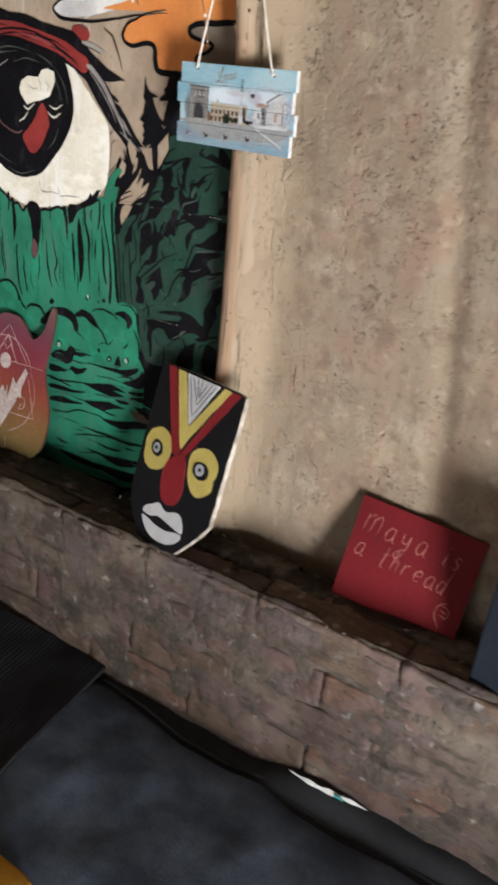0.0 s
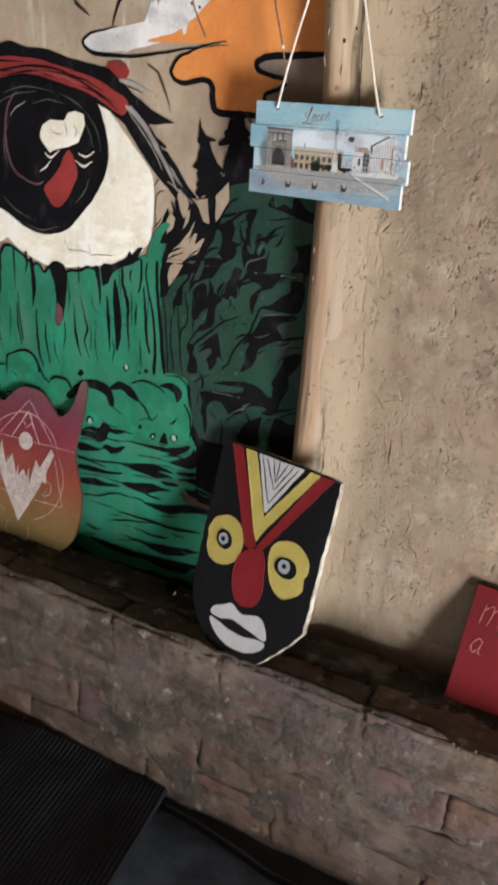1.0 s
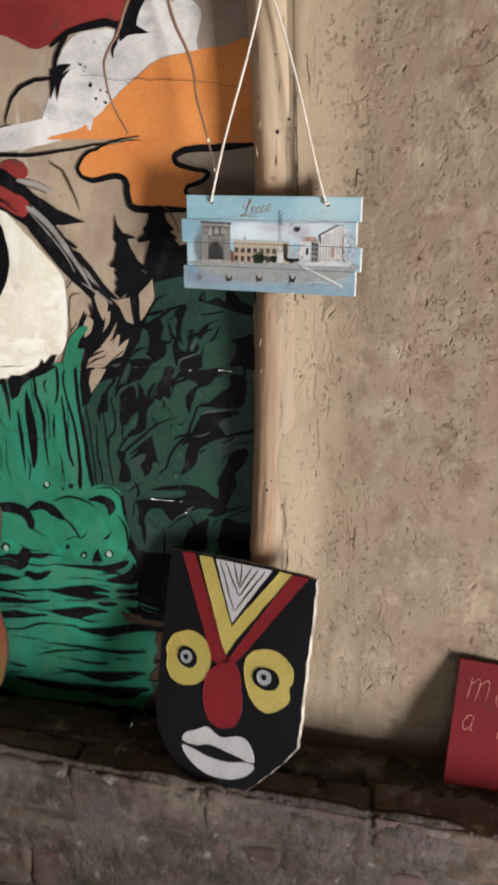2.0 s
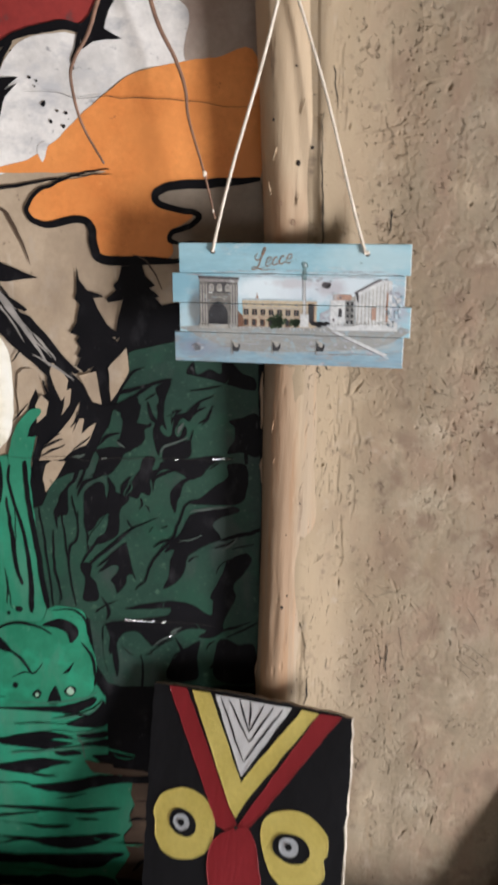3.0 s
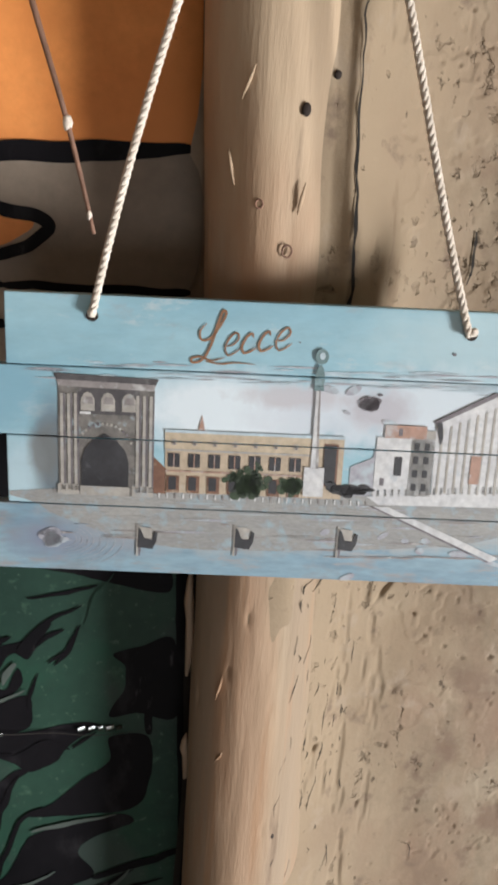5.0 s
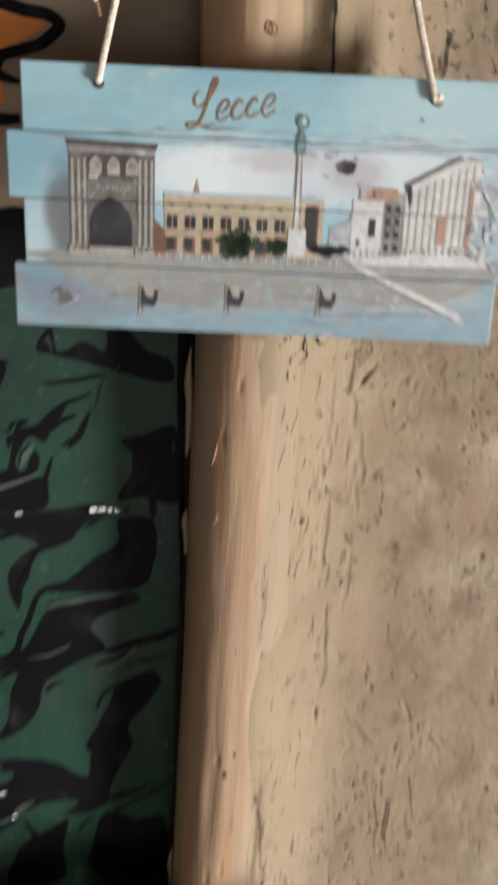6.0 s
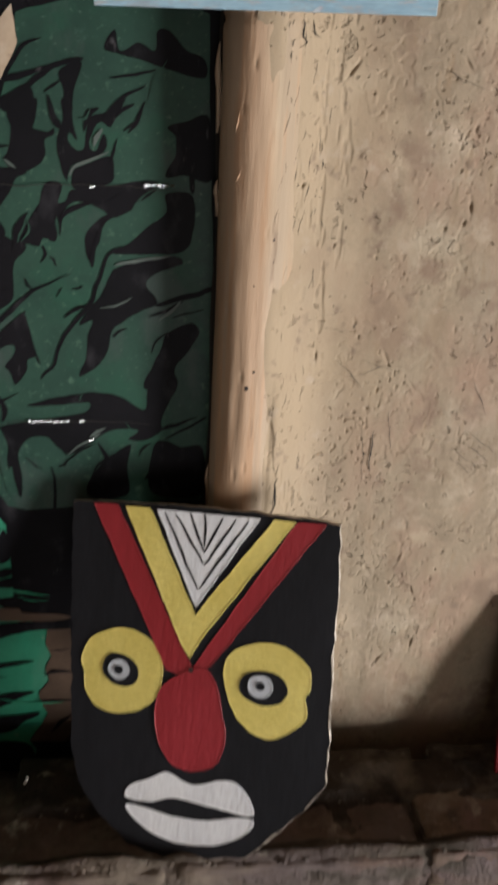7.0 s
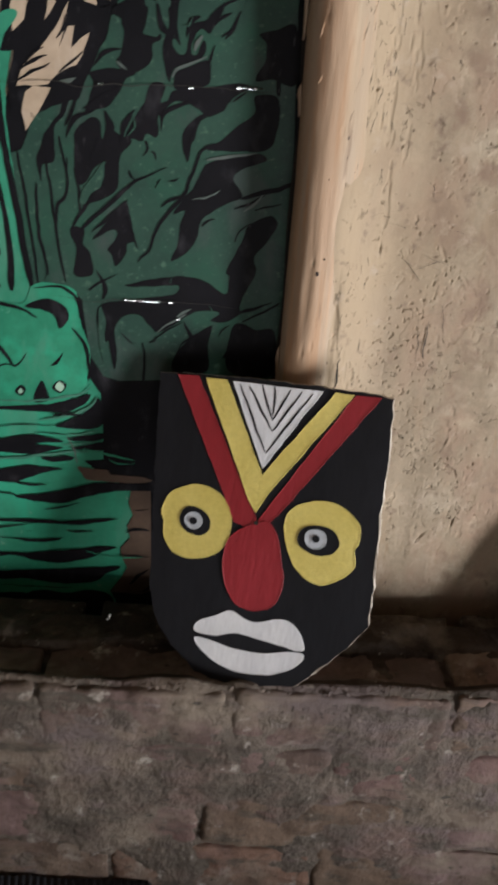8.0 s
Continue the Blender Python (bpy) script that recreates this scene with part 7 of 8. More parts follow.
def worn_brick(x0, x1, z0, z1, y0, y1, seed, cuts=13):
    """A brick with chipped, rounded edges and an uneven face."""
    bm = bmesh.new()
    bmesh.ops.create_cube(bm, size=1)
    bmesh.ops.subdivide_edges(bm, edges=bm.edges, cuts=cuts, use_grid_fill=True)
    size, mid = Vector((x1 - x0, y1 - y0, z1 - z0)), Vector(((x0 + x1) / 2, (y0 + y1) / 2, (z0 + z1) / 2))
    for v in bm.verts:
        q = Vector((v.co.x * size.x, v.co.y * size.y, v.co.z * size.z))
        r = 0.0055
        inner = Vector([max(-s / 2 + r, min(s / 2 - r, c)) for c, s in zip(q, size)])
        d = q - inner
        if d.length > 1e-6:
            q = inner + d.normalized() * min(d.length, r)
        p = (q + mid) * 1.0
        n = 0.0042 * noise.fractal((p.x * 22 + seed, p.y * 22, p.z * 22), 0.8, 2.1, 5) + 0.0013 * noise.noise((p.x * 130, p.y * 130 + seed, p.z * 130)) - 0.0016 * max(0, noise.noise((p.x * 70 + seed, p.y * 70, p.z * 110)) - 0.25)
        v.co = q + mid + (d.normalized() if d.length > 1e-6 else Vector()) * n
    return bm


courses = ((0.221, 0.298, (-1.21, -0.965, -0.715, -0.468, -0.222, -0.022, 0.212, 0.47, 0.72, 0.96, 1.2)), (0.142, 0.214, (-1.14, -0.89, -0.64, -0.39, -0.145, 0.095, 0.35, 0.60, 0.85, 1.1)), (0.058, 0.135, (-1.03, -0.785, -0.54, -0.292, -0.046, 0.190, 0.45, 0.70, 0.95)), (-0.03, 0.051, (-0.9, -0.65, -0.40, -0.15, 0.09, 0.34, 0.59, 0.84)))
seed = 0
for row, (z0, z1, joints) in enumerate(courses):
    for xa, xb in zip(joints, joints[1:]):
        seed += 1
        up = 0.008 * float(ease(-0.4, 0.5, np.array((xa + xb) / 2)))
        proud = random.uniform(-0.0015, 0.0025)
        g = random.uniform(0.001, 0.004)
        bm = worn_brick(xa + g, xb - g, z0 + up, z1 + up + random.uniform(-0.003, 0.002), -0.1795 - proud, -0.078, seed * 7.3, 36 if -0.6 < xa < 0.6 else 13)
        part("brick", bm, BRICK, ledge, smooth=True)

# the row of bricks behind the front course, black with soot and painted shade
for xa, xb in ((-0.92, -0.67), (-0.655, -0.43), (-0.415, -0.19), (-0.169, 0.04), (0.055, 0.228), (0.246, 0.47), (0.485, 0.70), (0.715, 0.94)):
    seed += 1
    up = 0.008 * float(ease(-0.4, 0.5, np.array((xa + xb) / 2)))
    bm = worn_brick(xa, xb, 0.24 + up, 0.3015 + up + random.uniform(-0.003, 0.003), -0.118 + random.uniform(-0.004, 0.004), -0.048, seed * 7.3)
    part("brick", bm, SOOT_SHADE, ledge, "brick blackened by soot and painted shade", smooth=True)

# crumbs of mortar and grit on the ledge
bm = bmesh.new()
for k in range(420):
    x, y = random.uniform(-0.65, 0.7), random.triangular(-0.172, -0.03, -0.09)
    r = random.uniform(0.0008, 0.0034)
    bmesh.ops.create_icosphere(bm, subdivisions=1, radius=r, matrix=Matrix.LocRotScale((x, y, (0.293 if y < -0.078 else 0.235) + 0.008 * float(ease(-0.4, 0.5, np.array(x)))), Euler((random.random() * 3, random.random() * 3, 0)), (1, random.uniform(0.6, 1.3), 0.6)))
for k in range(70):
    x, r = random.uniform(-0.7, 0.72), random.uniform(0.0007, 0.0030)
    bmesh.ops.create_icosphere(bm, subdivisions=1, radius=r, matrix=Matrix.LocRotScale((x, random.triangular(-0.181, -0.160, -0.176), 0.2995 + random.uniform(-0.003, 0.004) + 0.008 * float(ease(-0.4, 0.5, np.array(x)))), Euler((random.random() * 3, random.random() * 3, 0)), (random.uniform(0.8, 1.8), 1, random.uniform(0.5, 1.0))))
single("grit", bm, MORTAR, "loose crumbs of mortar and grit on the ledge", "grit", "stuff")

# white colour stands in for the sparkle of a foil crumb
bm = bmesh.new()
for dx, dz, r in ((0, 0, 0.0022), (0.0025, 0.0066, 0.0018)):
    bmesh.ops.create_icosphere(bm, subdivisions=2, radius=r, matrix=Matrix.Translation((-0.1615 + dx, -0.081, 0.3035 + dz)) @ Matrix.Diagonal((0.8, 0.8, 1.3, 1)))
tube(bm, [(-0.1615, -0.0806, 0.298), (-0.160, -0.0806, 0.304), (-0.159, -0.0806, 0.3095)], 0.0006, 6)
single("glint_crumb", bm, PAPER, "tiny foil crumb on the dark ledge, white for its glint", "crumb", smooth=True)

# ---- the bench below the ledge, with its mats ----
# bench and mats run on unseen, lengthened to hold low light off the wall
single("bench", boxed(-1.6, 1.25, -2.05, -0.05, GROUND, -0.075, bevel=0.01), ROOM, "low plastered bench in front of the ledge", "bench", "structure")
sx, sy = np.meshgrid(np.linspace(-0.9, 1.2, 200), np.linspace(-2.0, -0.17, 150))
single_me = sheet("grey_mat", sx, sy, -0.045 + 0.006 * layers(sx, sy, 0.2, 120, 3) + (0.012 + 0.028 * ease(0.22, 0.34, sx)) * ease(-0.26, -0.195, sy), GREY_CLOTH)
tagged(new("grey_mat", single_me), "thin dark grey mat tucked against the ledge", "mat")


def cushion_edge(x):
    return float(np.interp(x, [-0.6, -0.15, -0.034, 0.06, 0.11, 0.22, 0.29, 0.36, 0.45, 0.54, 0.9, 1.2], [-0.196, -0.196, -0.201, -0.216, -0.227, -0.226, -0.213, -0.232, -0.237, -0.226, -0.250, -0.255]))


cu = np.linspace(-0.55, 1.18, 320)
cv = np.linspace(0, 1, 120)
ux, vv = np.meshgrid(cu, cv)
edge = np.vectorize(cushion_edge)(ux)
uy = edge + (-1.98 - edge) * vv
puff = 0.034 * (1 - np.exp(-vv / 0.014)) * (1 - np.exp(-(1 - vv) / 0.03))
uz = -0.045 + puff + 0.007 * layers(ux, uy, 0.22, 140, 4) * ease(0, 0.08, vv) + 0.0012 * lattice(ux + uy, uy - ux, 0.05, 150) * ease(0, 0.1, vv)
tagged(new("blue_mattress", sheet("blue_mattress", ux[::-1], uy[::-1], uz[::-1], BLUE_CLOTH)), "faded blue-grey cloth mattress on the bench", "mattress")

mattress_edge = [(x, cushion_edge(x) + 0.001, -0.030 + 0.002 * math.sin(x * 23)) for x in np.linspace(-0.1, 1.17, 100)]
part("piping", tube(bmesh.new(), mattress_edge, 0.0035, 8), GREY_CLOTH, bpy.data.objects["blue_mattress"], "dark seam piping", smooth=True)

# black ribbed blanket whose hem runs slantwise over the mattress
hem_a, hem_b = Vector((-0.098, -0.186)), Vector((-0.052, -0.56))
along = (hem_b - hem_a).normalized()
across = Vector((along.y, -along.x))
ru, rv = np.meshgrid(np.arange(0, 0.62, 0.0013), np.linspace(-0.02, 0.72, 60))
bx = hem_a.x + across.x * ru + along.x * rv
by = np.minimum(hem_a.y + across.y * ru + along.y * rv, -0.184)
ribs = 0.0024 * np.abs(np.sin(ru / 0.0082 * math.pi + 0.6 * lattice(ru, rv, 0.2, 160)))
bz = -0.0095 + 0.007 * layers(bx, by, 0.22, 140, 4) + ribs + 0.0035 * ease(0.0, 0.004, ru) + 0.02 * ease(0.05, 0.35, ru)
tagged(new("ribbed_blanket", sheet("ribbed_blanket", bx[:, ::-1], by[:, ::-1], bz[:, ::-1], RIB_CLOTH)), "black ribbed blanket with a straight hem over the mattress", "blanket")

CUSHION_X, CUSHION_Y = 0.150, -0.612
# ochre cushion of which a corner shows
bm = boxed(-0.24, CUSHION_X, -0.88, CUSHION_Y, -0.014, 0.050, bevel=0.025)
bmesh.ops.subdivide_edges(bm, edges=bm.edges, cuts=3, use_grid_fill=True)
for v in bm.verts:
    v.co.z = max(v.co.z, -0.014) + 0.006 * noise.noise(v.co * 14)
single("cushion", bm, YELLOW_CLOTH, "ochre yellow cushion lying on the mattress", "cushion", smooth=True)

# a sliver of paper between mat and bricks
paper = empty("paper_scrap", "narrow white paper scrap with a teal mark below the bricks", "paper", Matrix.Translation((0, 0, 0)))
px_, pd_ = np.meshgrid(np.linspace(0.322, 0.470, 30), np.linspace(0, 1, 4))
wide = 0.007 * np.sin(np.clip((px_ - 0.322) / 0.148, 0, 1) * math.pi) ** 0.6 * (1 + 0.3 * np.sin(px_ * 160))
strip = new("sheet", sheet("sheet", px_, -0.192 + 0.004 * np.sin(px_ * 30) - wide * (1 - pd_) * 0.5, -0.004 + wide * pd_, PAPER))
strip.parent = paper
part("mark", boxed(0.412, 0.428, -0.1985, -0.1975, -0.002, 0.004), TEAL, paper, "teal printed mark")


# ---- the painted face board ----
def axes_pose(o, u, v, n):
    """Local x along u, local y into the board (against n), local z along v."""
    m = Matrix((u, -Vector(n), v)).transposed().to_4x4()
    m.translation = o
    return m


FACE = axes_pose((0.0035, -0.1179, 0.449), (0.9382, -0.3461, 0), (0.1107, 0.3002, 0.9474), (-0.3279, -0.8889, 0.32))
face = empty("face_board", "black painted face on a cut board leaning on the ledge", "board", FACE)
cut_line = [(-0.1392, 0.1454), (-0.0405, 0.1573), (0.0434, 0.1646), (0.0957, 0.1663), (0.1011, 0.1224), (0.1048, 0.0789), (0.1085, 0.0289), (0.1145, -0.0217), (0.1161, -0.0568), (0.1062, -0.0779), (0.0858, -0.1057), (0.0693, -0.1265), (0.0571, -0.1412), (0.0285, -0.1506), (-0.0132, -0.1612), (-0.0488, -0.1585), (-0.0818, -0.1364), (-0.1045, -0.1109), (-0.1156, -0.0755), (-0.121, -0.0264), (-0.1312, 0.0631)]
outline = wobble(dense_path(cut_line, True, 0.003), 0.0018, 3)
part("board", flat(bmesh.new(), outline, 0.0, 0.0085), (M_BLACK, RAW_EDGE), face, "black board with raw white edges")
count = 0


def face_area(name, material, layer, pts, soft=True, label=""):
    global count
    count += 1
    p = smooth_path(pts) if soft else dense_path(pts)
    p = wobble(p, 0.0010, count)
    patch = part(name, flat(bmesh.new(), p, -0.0004 * layer, 0.0004 * layer - 0.0001), (material, material), face, label)
    # the thick paint stands up in a rounded rim
    rim = [(x, -0.0004 * layer, z) for x, z in p]
    part("paint_rim", tube(bmesh.new(), rim + rim[:2], 0.00035, 6), material, patch, smooth=True)


def disc(cx, cz, rx, rz, turn=0.0, k=12):
    return [(cx + rx * math.cos(a) * math.cos(turn) - rz * math.sin(a) * math.sin(turn), cz + rx * math.cos(a) * math.sin(turn) + rz * math.sin(a) * math.cos(turn)) for a in (i * math.tau / k for i in range(k))]


face_area("red_band", M_RED, 1, [(-0.1193, 0.1459), (-0.0976, 0.1486), (-0.0118, 0.0176), (0.0605, 0.1616), (0.0848, 0.1646), (0.007, 0.0284), (-0.0097, 0.0062), (-0.0349, 0.0116)], False)
face_area("yellow_band", M_YELLOW, 2, [(-0.0897, 0.1485), (-0.0679, 0.1512), (-0.0153, 0.0656), (0.0415, 0.1604), (0.0594, 0.1619), (-0.008, 0.0452), (-0.0147, 0.0269), (-0.0246, 0.0381)], False)
face_area("white_triangle", M_WHITE, 2, [(-0.0612, 0.1509), (0.029, 0.1589), (-0.016, 0.0724)], False)
for pts in ([(-0.054, 0.1501), (-0.016, 0.0881), (0.0201, 0.1559)], [(-0.044, 0.1504), (-0.0131, 0.1105), (0.009, 0.1547)], [(-0.0316, 0.1535), (-0.0152, 0.1215), (-0.0023, 0.154)], [(-0.0186, 0.1551), (-0.0148, 0.1255)]):
    for a, b in zip(pts, pts[1:]):
        part("fine_line", ribbon(bmesh.new(), wobble(dense_path([a, b], False, 0.006), 0.0011, 5 + len(face.children)), (1.6, 2.4, 1.4), -0.0010, 3), M_BLACK, face)
face_area("eye_patch", M_YELLOW, 1, [(-0.1137, 0.0034), (-0.1086, 0.0231), (-0.0831, 0.0397), (-0.0579, 0.0375), (-0.0416, 0.0218), (-0.0375, -0.0012), (-0.0444, -0.0213), (-0.0667, -0.0366), (-0.092, -0.0374), (-0.1074, -0.0228), (-0.1098, -0.0079)])
face_area("eye_patch", M_YELLOW, 1, [(0.0165, 0.022), (0.0222, 0.0411), (0.043, 0.0533), (0.0653, 0.0549), (0.083, 0.0451), (0.0908, 0.0345), (0.0917, 0.0215), (0.0888, 0.0137), (0.092, -0.0017), (0.08, -0.0186), (0.0591, -0.0294), (0.0369, -0.0201), (0.023, -0.0)])
face_area("pupil", M_BLACK, 2, disc(-0.0766, 0.0019, 0.0172, 0.0142, -0.15))
face_area("pupil", M_BLACK, 2, disc(0.0525, 0.0149, 0.0212, 0.015, 0.1))
for cx, cz, r in ((-0.0782, 0.002, 0.0096), (0.0497, 0.016, 0.0106)):
    face_area("pupil_ring", M_GREY, 3, disc(cx, cz, r, r * 0.95))
    face_area("pupil_dot", M_BLACK, 4, disc(cx, cz, 0.0036, 0.0036))
face_area("nose", M_RED, 2, [(-0.0277, 0.0056), (-0.0032, 0.0198), (0.0108, 0.0086), (0.0206, -0.0186), (0.0261, -0.0412), (0.0209, -0.0611), (0.005, -0.0732), (-0.0165, -0.0733), (-0.0317, -0.0578), (-0.0394, -0.0353), (-0.0389, -0.0107)])
face_area("upper_lip", M_WHITE, 1, [(-0.057, -0.1145), (-0.0541, -0.1021), (-0.038, -0.0922), (-0.0212, -0.0816), (0.0015, -0.0873), (0.0325, -0.0748), (0.0485, -0.0804), (0.0599, -0.0997), (0.0378, -0.1029), (0.0073, -0.1024), (-0.0171, -0.1042), (-0.0344, -0.1127)])
face_area("lower_lip", M_WHITE, 1, [(-0.0559, -0.1212), (-0.0365, -0.1191), (-0.0142, -0.1204), (0.0162, -0.1172), (0.0446, -0.107), (0.0597, -0.1047), (0.0558, -0.1184), (0.0318, -0.1356), (0.0024, -0.1432), (-0.0228, -0.1424), (-0.0434, -0.1341)])
chip_rng = random.Random(12)
worn = [q for q in outline if q[0] > 0.05 and -0.150 < q[1] < 0.06]
for k in range(0, len(worn) - 5, 4):
    wide = chip_rng.choice((0.3, 0.5, 0.9, 1.5))
    part("edge_chip", ribbon(bmesh.new(), worn[k : k + 6], (wide, wide * chip_rng.uniform(0.8, 1.8), wide), -0.0004, 2), RAW_EDGE, face)
part("nail_hole", flat(bmesh.new(), disc(-0.0125, 0.0165, 0.0022, 0.0022), -0.0014), DARKPIT, face)

# ---- the hanging picture of planks ----
PLAQUE = axes_pose((0.0302, -0.0786, 1.0335), (0.9901, -0.1405, 0), (0, 0, 1), (-0.1405, -0.9901, 0)) @ pose(0, 0, 0, 0, -1.5, 0)
plaque = empty("plank_picture", "hanging picture of four staggered planks printed with a blue town view", "picture", PLAQUE)
SLATS = ((-0.1078, 0.1085, 0.0256, 0.0530), (-0.1150, 0.1045, -0.0024, 0.0252), (-0.1085, 0.1105, -0.0304, -0.0028), (-0.1138, 0.1050, -0.0590, -0.0308))
THICK = 0.0065
planks = []
for i, (xa, xb, za, zb) in enumerate(SLATS):
    bm = boxed(xa, xb, 0.0, THICK, za, zb, bevel=0.0006)
    bmesh.ops.recalc_face_normals(bm, faces=bm.faces)
    for fc in bm.faces:
        fc.material_index = 1 if abs(fc.normal.x) > 0.7 else 0
    planks.append(part("plank", bm, (SLAT_LOW if i == 3 else SLAT, SLAT_EDGE), plaque, "blue printed plank with white sawn edges"))
for x in (-0.075, 0.06):
    part("back_batten", boxed(x - 0.008, x + 0.008, THICK + 0.0002, THICK + 0.006, -0.052, 0.046), SLAT_EDGE, plaque)


def clip(p, at, keep_above):
    out = []
    for i in range(len(p)):
        a, b = p[i - 1], p[i]
        ina, inb = (a[1] >= at, b[1] >= at) if keep_above else (a[1] <= at, b[1] <= at)
        if ina != inb:
            s = (at - a[1]) / (b[1] - a[1])
            out.append((a[0] + s * (b[0] - a[0]), at))
        if inb:
            out.append(tuple(b))
    return out


def printed(name, material, layer, pts, soft=False, steps=4):
    """A printed patch, cut where it crosses from plank to plank."""
    p = [tuple(q) for q in (smooth_path(pts, True, steps) if soft else pts)]
    for i, (xa, xb, za, zb) in enumerate(SLATS):
        q = clip(clip(p, za + 0.0001, True), zb - 0.0001, False)
        q = [(min(max(x, xa + 0.0006), xb - 0.0006), z) for x, z in q]
        if len(q) > 2 and max(z for _, z in q) - min(z for _, z in q) > 0.0004:
            part(name, flat(bmesh.new(), q, -0.00012 * layer), material, planks[i])


def block(name, material, layer, x0, x1, z0, z1):
    printed(name, material, layer, [(x0, z0), (x1, z0), (x1, z1), (x0, z1)])


# clouded sky
haze_rng = random.Random(4)
for cx, cz, n, sx_, sz_ in ((0.030, 0.013, 5, 0.007, 0.006), (0.091, 0.004, 5, 0.006, 0.008), (0.05, -0.046, 8, 0.03, 0.006)):
    for k in range(n):
        printed("printed_blot", P_HAZE, 2, disc(haze_rng.gauss(cx, sx_), haze_rng.gauss(cz, sz_), haze_rng.uniform(0.001, 0.0042), haze_rng.uniform(0.0006, 0.0018), haze_rng.uniform(-0.5, 0.6), 9), True, 3)
for cx, cz, r in ((0.0325, 0.0155, 0.0040), (-0.092, -0.0455, 0.0038), (0.037, 0.0195, 0.0012), (0.064, 0.0365, 0.0011), (0.0045, 0.0385, 0.0005)):
    for k in range(12 if r > 0.002 else 1):
        printed("knot", P_HAZE if cx < -0.05 else P_KNOT, 3, disc(cx + haze_rng.gauss(0, r * 0.5) * (r > 0.002), cz + haze_rng.gauss(0, r * 0.3) * (r > 0.002), r * haze_rng.uniform(0.4, 1.0), r * haze_rng.uniform(0.3, 0.7), 0.2, 10), True, 3)
for k in range(60):
    x, z = haze_rng.uniform(-0.105, 0.1), haze_rng.choice((0.0268, 0.0236, 0.0222, 0.0275)) + haze_rng.gauss(0, 0.0008)
    w = haze_rng.uniform(0.003, 0.012)
    printed("cloud_streak", haze_rng.choice((P_CLOUD, P_CLOUD, P_HAZE)), 2, [(x - w, z), (x, z - 0.0003), (x + w, z + 0.0002), (x, z + 0.0005)])
for r in (0.0085, 0.0105, 0.0125, 0.0145, 0.017, 0.0195, 0.022, 0.025):
    ring = [(-0.091 + r * 1.15 * math.cos(a), -0.0455 + r * 0.52 * math.sin(a)) for a in np.linspace(-1.25, 0.9, 9)]
    ring = [q for q in ring if -0.0580 < q[1] < -0.0315]
    part("growth_ring", ribbon(bmesh.new(), ring, (0.1, 0.24, 0.1), -0.00013, 4), P_HAZE, planks[3])
# paving of the square
printed("paving", P_PLAZA, 1, [(-0.094, -0.0245), (0.099, -0.0205), (0.100, -0.0315), (0.085, -0.039), (0.06, -0.043), (0.03, -0.0455), (-0.03, -0.048), (-0.06, -0.0445), (-0.085, -0.037), (-0.096, -0.031)], True)
for k in range(46):
    x, z = haze_rng.uniform(-0.092, 0.092), haze_rng.uniform(-0.049, -0.026)
    w = haze_rng.uniform(0.003, 0.012)
    printed("paving_streak", haze_rng.choice((P_PLAZA, P_GROOVE, P_HAZE, SLAT_LOW)), 2, [(x - w, z), (x, z - 0.0004), (x + w, z + 0.0003), (x, z + 0.0006)])
printed("kerb", P_WHITE, 2, [(0.034, -0.0215), (0.0985, -0.0165), (0.099, -0.0245), (0.04, -0.0255)])
for k in range(22):
    x = 0.036 + 0.0028 * k
    printed("railing_gap", P_PLAZA, 3, [(x, -0.0222 + 0.0002 * k), (x + 0.0012, -0.022 + 0.0002 * k), (x + 0.001, -0.0192 + 0.0002 * k), (x, -0.0192 + 0.0002 * k)])
for k in range(40):
    x = -0.09 + 0.0032 * k
    printed("bollard", P_WHITE if k % 3 else P_GROOVE, 3, [(x, -0.0262), (x + 0.0006, -0.0262), (x + 0.0006, -0.0242), (x, -0.0242)])
printed("road_edge", P_WHITE, 3, [(0.038, -0.0262), (0.044, -0.0262), (0.091, -0.0465), (0.088, -0.0482)])
printed("road_line", P_KNOT, 4, [(0.0365, -0.0262), (0.038, -0.0262), (0.0876, -0.0483), (0.0855, -0.0483)])
# stone gateway
printed("side_tower", P_BRICK, 2, [(-0.0508, -0.009), (-0.0455, -0.014), (-0.0455, -0.0245), (-0.0508, -0.0245)])
block("gateway", P_STONE, 2, -0.0880, -0.0505, -0.0262, 0.0195)
printed("cornice", P_ATTIC, 3, [(-0.0895, 0.0228), (-0.0490, 0.0218), (-0.0500, 0.0195), (-0.0885, 0.0203)])
printed("cornice", P_GROOVE, 3, [(-0.0885, 0.0203), (-0.0500, 0.0195), (-0.0508, 0.0170), (-0.0878, 0.0178)])
block("attic_shade", P_ATTIC, 3, -0.0800, -0.0562, 0.0070, 0.0172)
for x in (-0.0764, -0.0685, -0.0604):
    printed("niche", P_COLUMN, 4, [(x - 0.0027, 0.0084), (x + 0.0027, 0.0084), (x + 0.0027, 0.0130), (x + 0.0015, 0.0152), (x, 0.0158), (x - 0.0015, 0.0152), (x - 0.0027, 0.0130)])
    printed("niche_shade", P_GROOVE, 5, [(x - 0.0020, 0.0112), (x + 0.0022, 0.0112), (x + 0.0018, 0.0140), (x - 0.0012, 0.0140)])
block("carving", P_WHITE, 4, -0.0795, -0.0752, 0.0070, 0.0080)
for k in range(16):
    a = math.pi * (0.12 + 0.76 * k / 15)
    cx, cz = -0.0698 + 0.0112 * math.cos(a), -0.0085 + 0.0118 * math.sin(a)
    printed("carving", haze_rng.choice((P_COLUMN, P_COLUMN, P_KNOT)), 4, disc(cx, cz, 0.0007, 0.0006, a, 6))
